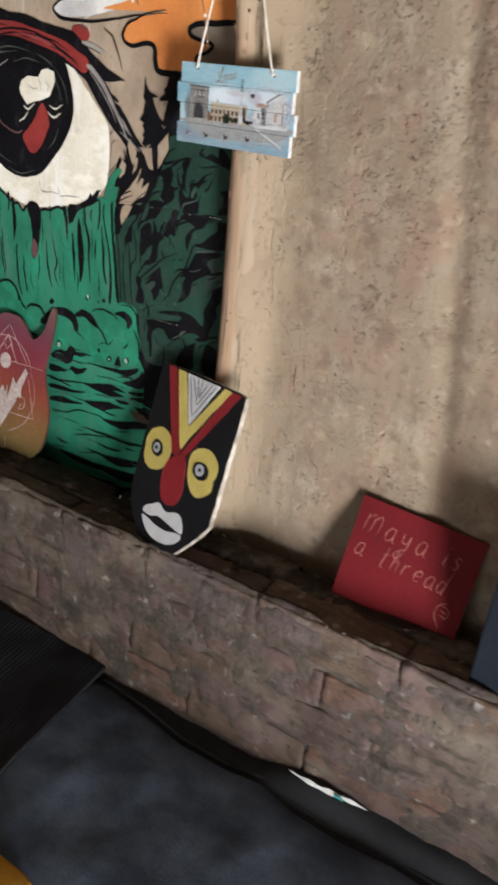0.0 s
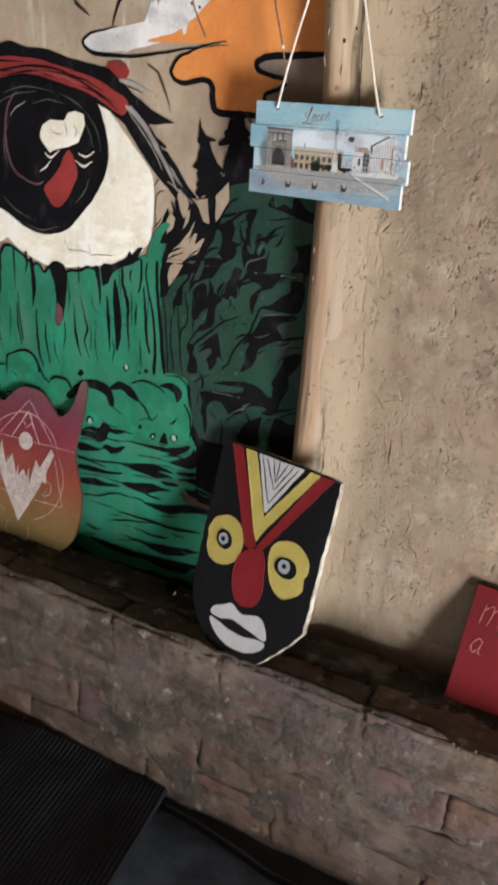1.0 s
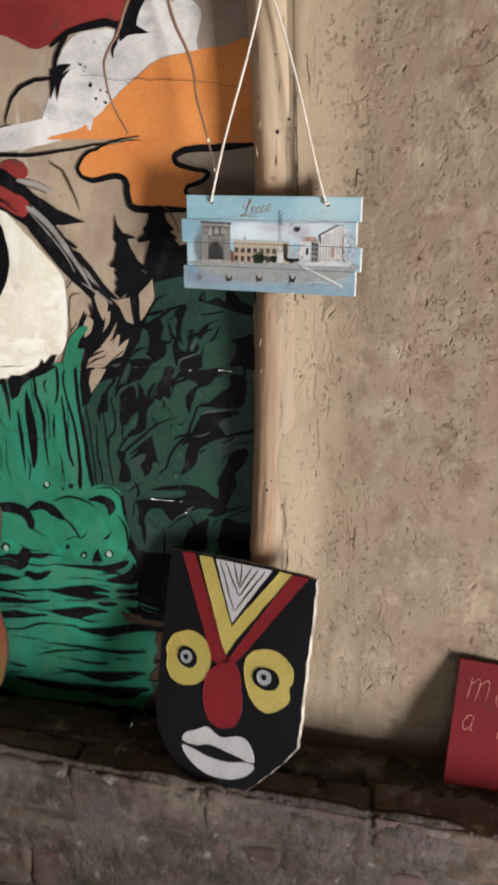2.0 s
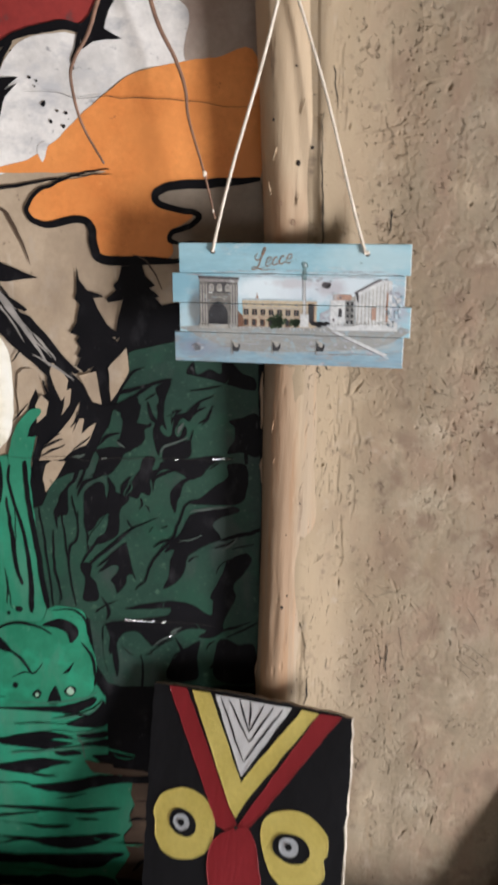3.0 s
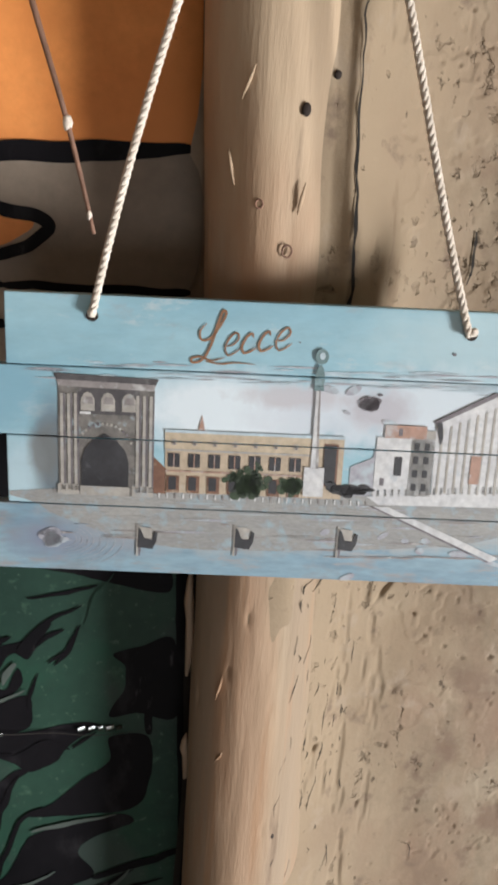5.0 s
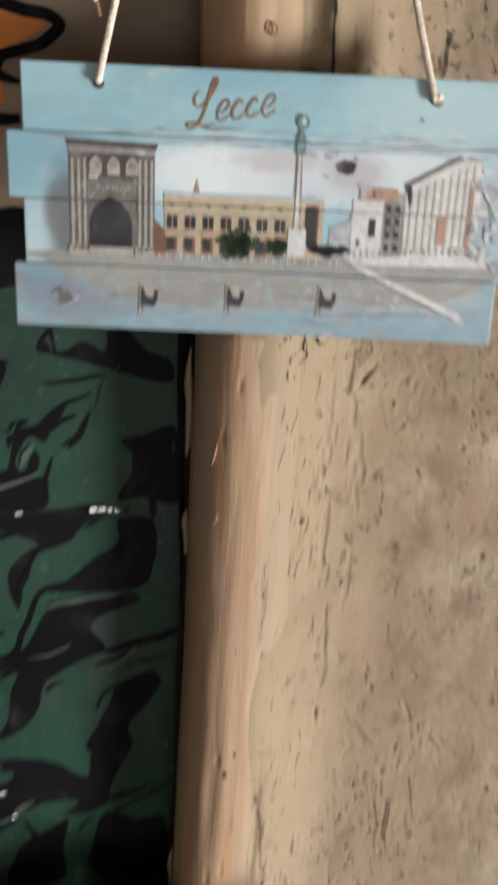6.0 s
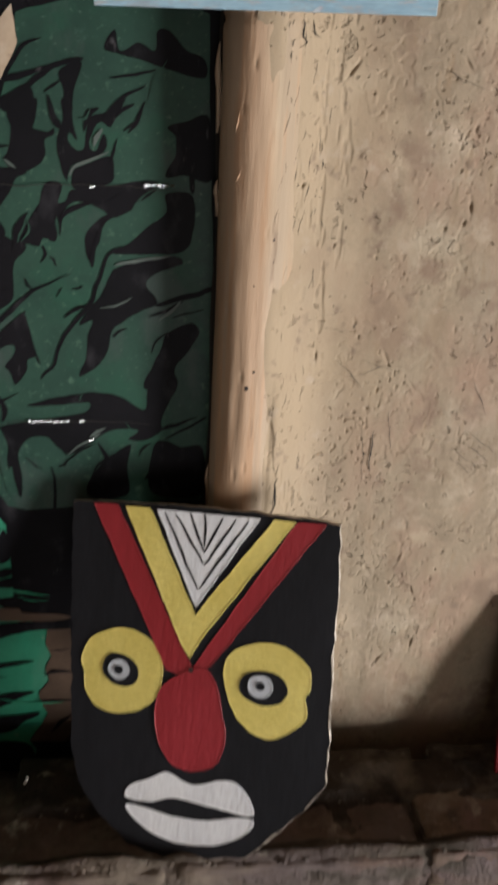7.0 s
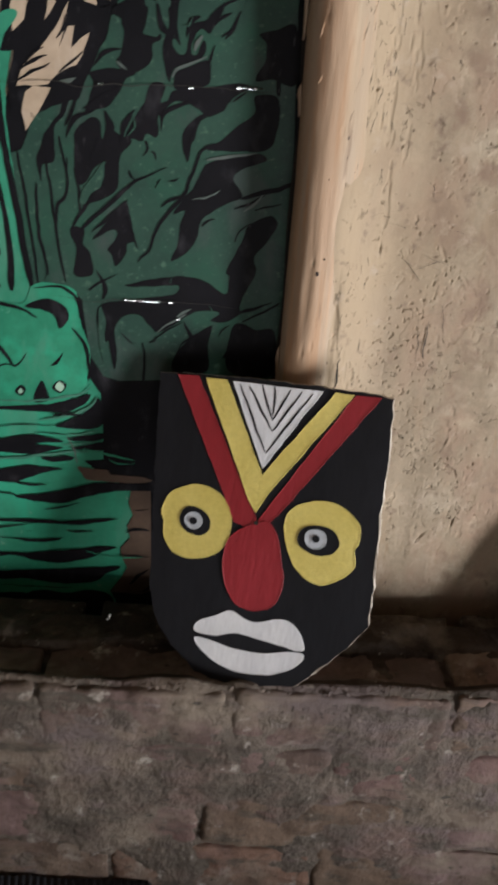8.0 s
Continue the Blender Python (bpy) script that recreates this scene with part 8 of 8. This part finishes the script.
printed("arch", P_DARK, 4, [(-0.0792, -0.0222), (-0.0604, -0.0222), (-0.0604, -0.0120), (-0.0618, -0.0072), (-0.0655, -0.0030), (-0.0698, -0.0006), (-0.0742, -0.0030), (-0.0778, -0.0072), (-0.0792, -0.0120)])
for x in (-0.0866, -0.0838, -0.0812, -0.0570, -0.0544, -0.0518):
    block("pilaster", P_COLUMN, 4, x - 0.0006, x + 0.0006, -0.0245, 0.0150)
    block("pilaster_shade", P_KNOT, 4, x + 0.0007, x + 0.0013, -0.0245, 0.0150)
block("plinth", P_COLUMN, 4, -0.0795, -0.0600, -0.0262, -0.0224)
block("plinth", P_COLUMN, 4, -0.0885, -0.0800, -0.0262, -0.0218)
block("plinth", P_COLUMN, 4, -0.0590, -0.0505, -0.0262, -0.0218)
# long ochre palace
block("palace", P_TAN, 2, -0.0460, 0.0245, -0.0238, 0.0014)
block("attic", P_PALE_TAN, 3, -0.0462, 0.0162, -0.0058, 0.0014)
block("cornice", P_CLOUD, 4, -0.0462, 0.0246, 0.0010, 0.0022)
printed("far_spire", P_ROOF, 2, [(-0.0335, 0.0016), (-0.0305, 0.0016), (-0.0318, 0.0085)])
block("string_course", P_COLUMN, 4, -0.0460, 0.0130, -0.0064, -0.0056)
block("string_course", P_ROOF, 4, -0.0460, 0.0130, -0.0150, -0.0144)
for k in range(7):
    x = -0.0425 + 0.0080 * k
    block("palace_window", P_DARK, 4, x - 0.0023, x + 0.0023, -0.0130, -0.0074)
    block("window_bar", P_ROOF, 5, x - 0.0002, x + 0.0002, -0.0130, -0.0074)
    block("palace_arcade", P_BRICK, 4, x - 0.0027, x + 0.0023, -0.0236, -0.0166)
    block("palace_arcade", P_DARK, 5, x - 0.0020, x + 0.0010, -0.0225, -0.0170)
    block("attic_window", P_COLUMN, 5, x - 0.0008, x + 0.0008, -0.0040, -0.0016)
    block("attic_window", P_KNOT, 6, x - 0.0004, x + 0.0005, -0.0038, -0.0020)
block("shaded_wing", P_BRICK, 4, 0.0166, 0.0224, -0.0185, -0.0010)
block("shaded_wing", P_DARK, 5, 0.0168, 0.0216, -0.0170, -0.0016)
for cx, cz, n, s in ((-0.0125, -0.0180, 70, 0.0050), (0.0048, -0.0194, 30, 0.0027)):
    for k in range(n):
        printed("shrub", P_LEAF, 5, disc(haze_rng.gauss(cx, s * 0.75), haze_rng.gauss(cz, s * 0.52), haze_rng.uniform(0.0010, 0.0026), haze_rng.uniform(0.0008, 0.0019), haze_rng.uniform(0, 3), 7), True, 2)
# column with a statue shape on top
printed("column", P_WHITE, 6, [(0.0120, 0.0205), (0.0136, 0.0205), (0.0148, -0.0112), (0.0116, -0.0112)])
printed("column_shade", P_GROOVE, 7, [(0.0131, 0.0205), (0.0136, 0.0205), (0.0148, -0.0112), (0.0138, -0.0112)])
block("column_base", P_WHITE, 6, 0.0092, 0.0172, -0.0230, -0.0108)
block("capital", P_TEAL, 7, 0.0110, 0.0148, 0.0202, 0.0222)
printed("statue", P_TEAL, 7, [(0.0114, 0.0222), (0.0144, 0.0222), (0.0148, 0.0262), (0.0136, 0.0300), (0.0124, 0.0300), (0.0112, 0.0262)], True)
printed("statue", P_TEAL, 7, disc(0.0133, 0.0335, 0.0026, 0.0030, 0.0, 9), True)
printed("statue", P_CLOUD, 8, disc(0.0135, 0.0338, 0.0011, 0.0014, 0.0, 9), True)
for k in range(26):
    printed("dark_shrub", P_DARK, 5, disc(haze_rng.uniform(0.0190, 0.0355), -0.0203 + haze_rng.gauss(0, 0.0009), haze_rng.uniform(0.0012, 0.003), haze_rng.uniform(0.0006, 0.0016), 0.0, 8), True, 2)
# white houses
block("white_house", P_WHITE, 3, 0.0372, 0.0602, -0.0212, 0.0028)
block("house_wing", P_COLUMN, 3, 0.0508, 0.0602, -0.0212, 0.0060)
block("house_roof", P_ROOF, 4, 0.0400, 0.0565, 0.0026, 0.0078)
printed("far_house", P_HAZE, 2, [(0.0275, -0.010), (0.036, -0.006), (0.0375, 0.0), (0.0375, -0.022), (0.0275, -0.022)])
block("house_door", P_DARK, 4, 0.0448, 0.0478, -0.0128, -0.0050)
block("house_door", P_KNOT, 4, 0.0396, 0.0412, -0.0172, -0.0140)
for r in range(4):
    for k in range(2):
        block("house_window", P_DARK, 4, 0.0522 + 0.0040 * k, 0.0542 + 0.0040 * k, -0.0188 + 0.0056 * r, -0.0158 + 0.0056 * r)
block("house_vent", P_KNOT, 5, 0.0455, 0.0470, 0.0036, 0.0065)
printed("gable_house", P_WHITE, 3, [(0.0605, -0.0205), (0.0930, -0.0178), (0.0930, 0.0205), (0.0815, 0.0215), (0.0600, 0.0100)])
printed("gable_edge", P_KNOT, 4, [(0.0590, 0.0098), (0.0815, 0.0222), (0.0835, 0.0222), (0.0835, 0.0213), (0.0600, 0.0086)])
for k in range(9):
    x = 0.0622 + 0.0033 * k
    printed("gable_groove", P_COLUMN, 4, [(x, -0.0195), (x + 0.0009, -0.0195), (x + 0.0009, 0.0070 + 0.0016 * k), (x, 0.0065 + 0.0016 * k)])
block("gable_door", P_ROOF, 5, 0.0750, 0.0790, -0.0150, -0.0035)
block("gable_door", P_ROOF, 5, 0.0880, 0.0900, -0.0165, 0.0120)
printed("lamp_post", P_DARK, 5, [(0.0600, 0.0095), (0.0622, 0.0095), (0.0630, 0.0035), (0.0622, 0.0005), (0.0612, 0.0040)])
for k in range(26):
    printed("printed_blot", haze_rng.choice((P_CLOUD, SLAT_LOW, P_HAZE, P_WHITE)), 5, disc(haze_rng.uniform(0.089, 0.103), haze_rng.uniform(-0.026, 0.017), haze_rng.uniform(0.0008, 0.003), haze_rng.uniform(0.0006, 0.0022), haze_rng.uniform(0, 3), 7), True, 2)
# three small dark shapes before pale patches
for x, z in ((-0.0525, -0.0445), (-0.0132, -0.0430), (0.0288, -0.0420)):
    printed("hook_plate", P_COLUMN, 4, [(x - 0.0042, z + 0.0005), (x + 0.0018, z + 0.0003), (x + 0.0018, z + 0.0052), (x - 0.0042, z + 0.0058)])
    printed("hook_plate", P_COLUMN, 4, [(x - 0.0046, z - 0.0070), (x - 0.0038, z - 0.0070), (x - 0.0034, z + 0.0062), (x - 0.0044, z + 0.0066)])
    printed("hook", P_DARK, 5, [(x - 0.0040, z - 0.0032), (x + 0.0020, z - 0.0038), (x + 0.0036, z - 0.0005), (x + 0.0040, z + 0.0036), (x + 0.0028, z + 0.0036), (x + 0.0018, z + 0.0004), (x - 0.0012, z + 0.0008), (x - 0.0028, z + 0.0048), (x - 0.0036, z + 0.0052)])
    printed("hook", P_KNOT, 5, [(x - 0.0036, z - 0.0068), (x - 0.0030, z - 0.0068), (x - 0.0026, z - 0.0032), (x - 0.0036, z - 0.0032)])

# the town's name in brown script
def cell(x, z, w, h, pts):
    return [(x + w * (p + 0.22 * q), z + h * q) for p, q in pts]


LETTER_E = [(0.10, 0.38), (0.44, 0.46), (0.70, 0.76), (0.52, 1.02), (0.20, 0.80), (0.04, 0.34), (0.26, -0.02), (0.56, 0.06), (0.92, 0.32)]
LETTER_C = [(0.56, 0.78), (0.44, 1.0), (0.18, 0.78), (0.03, 0.32), (0.22, 0.0), (0.52, 0.06), (0.88, 0.30)]
SCRIPT = (
    ([(-0.0312, 0.0442), (-0.0336, 0.0412), (-0.0330, 0.0380), (-0.0296, 0.0386), (-0.0258, 0.0440), (-0.0240, 0.0482), (-0.0252, 0.0490), (-0.0270, 0.0440), (-0.0294, 0.0360), (-0.0324, 0.0304), (-0.0360, 0.0290), (-0.0366, 0.0306), (-0.0330, 0.0314), (-0.0290, 0.0300), (-0.0240, 0.0316)], (1.0, 1.4, 0.8)),
    ([(-0.0313, 0.0297), (-0.0256, 0.0289), (-0.0199, 0.0296), (-0.0119, 0.0293)], (0.5, 0.9, 0.3)),
    (cell(-0.0246, 0.0326, 0.0066, 0.0084, LETTER_E), (0.75, 0.95, 0.7)),
    (cell(-0.0182, 0.0336, 0.0066, 0.0076, LETTER_C), (1.0, 1.25, 0.8)),
    (cell(-0.0118, 0.0346, 0.0066, 0.0076, LETTER_C), (1.0, 1.25, 0.8)),
    (cell(-0.0054, 0.0354, 0.0070, 0.0084, LETTER_E), (0.75, 0.95, 0.7)),
)
for pts, widths in SCRIPT:
    part("script_letter", ribbon(bmesh.new(), pts, [w * 0.82 for w in widths], -0.0004, 6), P_SCRIPT, planks[0], "brown script of the town name Lecce")
HOLES = ((-0.0745, 0.0452), (0.0695, 0.0442))
for x, z in HOLES:
    part("string_hole", flat(bmesh.new(), disc(x, z, 0.0024, 0.0022), -0.0006), DARKPIT, planks[0], "dark drilled hole")

# its cord, twisted of three strands, over a nail in the pole
NAIL = Vector((0.0165, -0.0735, 1.314))
cord = empty("hanging_cord", "twisted off-white cotton cord over a nail, carrying the picture", "cord", Matrix.Translation(NAIL))


def twisted(a, b, radius, turns, seed_):
    """Three strands twisted round one another from a to b."""
    out = []
    d = (b - a).normalized()
    s1 = d.cross(Vector((0, 1, 0.2))).normalized()
    s2 = d.cross(s1)
    n = int(turns * 8)
    for k in range(3):
        pts = []
        for i in range(n + 1):
            s = i / n
            ph = s * turns * math.tau + k * math.tau / 3
            sag = 0.0015 * math.sin(s * math.pi * 2 + seed_)
            pts.append(a.lerp(b, s) + s1 * (sag + radius * 0.46 * math.cos(ph)) + s2 * radius * 0.46 * math.sin(ph) - NAIL)
        out.append(pts)
    return out


for k, (x, z) in enumerate(HOLES):
    start = PLAQUE @ Vector((x, -0.0022, z))
    for pts in twisted(start, NAIL + Vector((0.002 * (2 * k - 1), 0, 0)), 0.0015, 27, k):
        part("strand", tube(bmesh.new(), pts, 0.00095, 6), ROPE, cord, smooth=True)
    bm = bmesh.new()
    bmesh.ops.create_uvsphere(bm, u_segments=12, v_segments=8, radius=0.0018, matrix=Matrix.Translation(start - NAIL + Vector((0.0002, 0, 0.0014))))
    part("cord_end", bm, ROPE, cord, smooth=True)
nail = single("nail", tube(bmesh.new(), [(0.0165, -0.060, 1.310), (0.0165, -0.072, 1.3115), (0.0165, -0.082, 1.313)], 0.0016, 10), STEEL, "small dull steel nail in the wooden pole", "nail", smooth=True)
bm = bmesh.new()
bmesh.ops.create_cone(bm, cap_ends=True, segments=12, radius1=0.004, radius2=0.0035, depth=0.0015, matrix=Matrix.Translation((0.0165, -0.0825, 1.313)) @ pose(0, 0, 0, 90))
part("nail_head", bm, STEEL, nail)


# ---- two dry stems that hang before the wall ----
def stem(pts, r0, r1, knots, label):
    p = smooth_path([(a, c) for a, b, c in pts], False, 6)
    ys = np.interp(np.linspace(0, 1, len(p)), np.linspace(0, 1, len(pts)), [b for a, b, c in pts])
    rad_ = list(np.linspace(r0, r1, len(p)))
    base = Vector((p[0][0], ys[0], p[0][1]))
    root = empty("dry_stem", label, "stem", Matrix.Translation(base), group="dry stems")
    part("stalk", tube(bmesh.new(), [Vector((q[0], y, q[1])) - base for q, y in zip(p, ys)], rad_, 8), TWIG, root, smooth=True)
    for kx, ky, kz, kr in knots:
        b2 = bmesh.new()
        bmesh.ops.create_icosphere(b2, subdivisions=2, radius=kr, matrix=Matrix.Translation(Vector((kx, ky, kz)) - base) @ Matrix.Diagonal((0.8, 0.8, 1.3, 1)))
        for v in b2.verts:
            v.co += 0.0006 * noise.noise_vector(v.co * 500)
        part("knot", b2, ROPE, root, "pale knot", smooth=True)


stem([(-0.125, -0.002, 1.42), (-0.150, -0.07, 1.282), (-0.167, -0.08, 1.240), (-0.170, -0.085, 1.222), (-0.161, -0.088, 1.186), (-0.1405, -0.0915, 1.1515)], 0.0021, 0.0010, [], "thin dry brown stem hanging in front of the painted clouds")
stem([(-0.135, -0.002, 1.42), (-0.109, -0.03, 1.296), (-0.085, -0.036, 1.246), (-0.0755, -0.039, 1.220), (-0.072, -0.041, 1.195), (-0.0566, -0.0423, 1.1467), (-0.0455, -0.0455, 1.106)], 0.0024, 0.0008, [(-0.0566, -0.0423, 1.1467, 0.0024), (-0.0475, -0.045, 1.113, 0.0014)], "thin dry brown stem with pale knots before the orange paint")

# ---- the red card with chalk writing ----
SIGN = axes_pose((0.4135, -0.0610, 0.3860), (0.9991, 0.0, -0.0424), (0.0399, 0.340, 0.9396), (0.0144, -0.9404, 0.3397))
card = empty("red_card", "red card with pale handwritten words leaning on the wall", "card", SIGN)
part("card_sheet", boxed(-0.1055, 0.1055, 0.0, 0.004, -0.088, 0.088, bevel=0.0006), SIGN_RED, card)
GLYPHS = {
    "m": ([(0, 1), (0.05, 0)], [(0.02, 0.7), (0.3, 1), (0.42, 0.7), (0.4, 0)], [(0.42, 0.7), (0.68, 1), (0.82, 0.7), (0.85, 0)]),
    "a": ([(0.55, 0.85), (0.25, 1), (0, 0.5), (0.2, 0), (0.5, 0.3), (0.55, 1)], [(0.55, 1), (0.6, 0.1), (0.78, 0)]),
    "y": ([(0, 1), (0.1, 0.4), (0.4, 0.35), (0.55, 1)], [(0.55, 1), (0.5, -0.4), (0.2, -0.9), (0, -0.5), (0.7, 0.1)]),
    "i": ([(0, 1), (0.02, 0.1), (0.15, 0)], [(0.02, 1.4), (0.06, 1.46)]),
    "s": ([(0.5, 0.85), (0.25, 1), (0.1, 0.75), (0.4, 0.4), (0.3, 0), (0, 0.1)],),
    "t": ([(0.25, 1.7), (0.2, 0.1), (0.4, 0)], [(0, 1), (0.5, 1.05)]),
    "h": ([(0.05, 1.9), (0, 0)], [(0, 0.6), (0.3, 1), (0.45, 0.7), (0.45, 0)]),
    "r": ([(0, 1), (0.02, 0)], [(0, 0.6), (0.2, 0.95), (0.4, 0.9)]),
    "e": ([(0, 0.5), (0.5, 0.6), (0.35, 1), (0.05, 0.7), (0.1, 0.1), (0.5, 0.15)],),
    "d": ([(0.5, 0.8), (0.2, 1), (0, 0.5), (0.2, 0), (0.5, 0.3)], [(0.55, 2), (0.5, 0.1), (0.65, 0)]),
}


def handwrite(word, x, z, size, pace):
    """Chalk letters drawn stroke by stroke along a slightly falling line."""
    for k, ch in enumerate(word):
        for stroke in GLYPHS[ch]:
            pts = [(x + size * (p + 0.18 * q), z + size * q) for p, q in stroke]
            part("chalk_letter", ribbon(bmesh.new(), pts, (1.1, 1.6, 0.9), -0.0008, 5), CHALK, card, "pale chalk handwriting reading Maya is a thread")
        x += size * (1.15 if ch == "m" else 0.45 if ch == "i" else 0.95) * pace
        z -= size * 0.02


handwrite("m", -0.091, 0.033, 0.031, 1.0)
handwrite("aya", -0.052, 0.031, 0.0235, 1.22)
handwrite("is", 0.050, 0.031, 0.021, 1.4)
handwrite("a", -0.092, -0.009, 0.0215, 1.0)
handwrite("thread", -0.047, -0.012, 0.0210, 1.0)
for pts in ([(0.078, -0.024), (0.068, -0.03), (0.064, -0.045), (0.070, -0.058), (0.076, -0.066), (0.074, -0.078)], [(0.070, -0.030), (0.082, -0.032), (0.086, -0.042), (0.078, -0.050)], [(0.072, -0.038), (0.082, -0.040)], [(0.072, -0.046), (0.082, -0.046)]):
    part("chalk_line", ribbon(bmesh.new(), pts, (1.0, 1.6, 0.8), -0.0008), CHALK, card)
for x, z in ((-0.062, 0.028), (0.005, 0.045)):
    part("pin_hole", flat(bmesh.new(), disc(x, z, 0.0022, 0.0016), -0.0007), DARKPIT, card)

# ---- the slate blue panel beside it ----
PANEL = axes_pose((0.688, -0.172, 0.480), (0.985, -0.1725, 0), (0.0052, 0.0296, 0.9995), (-0.1724, -0.9846, 0.0301))
single("painted_board", boxed(-0.125, 0.125, 0, 0.012, -0.178, 0.064, bevel=0.003), PANEL_BLUE, "slate blue board leaning on the ledge beside the red card", "board").matrix_world = PANEL

# ---- the plum and ochre cut-out board ----
half = [(0.0226, 0.1011), (0.0395, 0.0884), (0.065, 0.067), (0.0897, 0.0896), (0.1007, 0.1303), (0.1086, 0.1407), (0.115, 0.1282), (0.1138, 0.0737), (0.1071, 0.0167), (0.1175, -0.0253), (0.1321, -0.0665), (0.1332, -0.1122), (0.1194, -0.1576), (0.0737, -0.1960), (0.0254, -0.2080)]
CUT = axes_pose((-0.507, -0.037, 0.476), (1, 0, 0), (0, 0.213, 0.977), (0, -0.977, 0.213))
cutout = empty("cutout_board", "horned cut-out board painted plum to ochre with pale line drawings", "board", CUT)
outline = [(0.0, 0.1035)] + half + [(-x, z) for x, z in reversed(half)]
part("board", flat(bmesh.new(), smooth_path(outline, True, 5), 0.0, 0.006), (SUNSET, BROWN), cutout, "plum to ochre painted board")


def trace(material, pts, w, parent_, layer=2):
    for a, b in zip(pts, pts[1:]):
        part("pale_line", ribbon(bmesh.new(), dense_path([a, b], False, 0.012), w, -0.0003 * layer, 2), material, parent_)


part("moon", flat(bmesh.new(), disc(-0.001, 0.006, 0.0160, 0.0165), -0.0012), G_PALE, cutout)
trace(G_LINE, [(-0.0672, 0.001), (-0.003, 0.082), (0.0591, 0.012)], (1.2, 1.6, 1.2), cutout)
trace(G_LINE, [(-0.035, 0.006), (-0.002, 0.060), (0.030, 0.006)], (1.8, 2.2, 1.8), cutout)
trace(G_LINE, [(-0.014, 0.045), (-0.002, 0.030), (0.010, 0.045), (-0.002, 0.062), (-0.014, 0.045)], (1.5, 1.8, 1.5), cutout)
trace(G_LINE, [(-0.110, 0.003), (0.110, 0.012)], (0.9, 1.1, 0.9), cutout)
part("pale_line", ribbon(bmesh.new(), [(-0.078, 0.002), (-0.062, 0.032), (-0.030, 0.052), (0.0, 0.058), (0.030, 0.050), (0.058, 0.028), (0.070, 0.004)], (1.2, 1.6, 1.2), -0.0007), G_LINE, cutout)
part("pale_line", ribbon(bmesh.new(), [(0.070, 0.0), (0.088, -0.035), (0.088, -0.075), (0.066, -0.115), (0.03, -0.138)], (0.8, 1.5, 1.5), -0.0007), G_LINE, cutout)
part("pale_line", ribbon(bmesh.new(), [(-0.070, 0.0), (-0.088, -0.035), (-0.088, -0.075), (-0.066, -0.115), (-0.03, -0.138)], (0.8, 1.5, 1.5), -0.0007), G_LINE, cutout)
for sgn in (1, -1):
    part("pale_line", ribbon(bmesh.new(), [(sgn * 0.050, -0.055), (sgn * 0.064, -0.060), (sgn * 0.064, -0.078), (sgn * 0.050, -0.084), (sgn * 0.058, -0.070)], (1.2, 1.8, 0.8), -0.0007), G_LINE, cutout)
    trace(G_LINE, [(sgn * 0.030, -0.098), (sgn * 0.094, -0.094), (sgn * 0.066, -0.012)], (1.5, 1.8, 1.2), cutout)
part("pale_figure", flat(bmesh.new(), dense_path([(-0.0631, -0.047), (-0.0560, -0.0050), (-0.041, -0.0468), (-0.0288, -0.0238), (-0.0134, -0.0646), (0.0004, -0.0464), (0.0157, -0.0722), (0.0258, -0.0225), (0.036, -0.0355), (0.0562, 0.0046), (0.0645, -0.0053), (0.0381, -0.0771), (0.0006, -0.1479), (-0.0357, -0.0922)], True, 0.02), -0.0010), G_PALE, cutout)
for k in range(9):
    x = -0.05 + 0.0125 * k
    part("fir_tip", flat(bmesh.new(), [(x - 0.004, -0.072 + 0.012 * abs(k - 4) / 4), (x + 0.004, -0.072 + 0.012 * abs(k - 4) / 4), (x, -0.045 + 0.02 * abs(k - 4) / 4)], -0.0013), G_PALE, cutout)
part("pale_line", ribbon(bmesh.new(), [(-0.022, -0.150), (-0.026, -0.172), (0.0, -0.188), (0.026, -0.172), (0.022, -0.150)], (1.2, 1.8, 1.2), -0.0007), G_LINE, cutout)
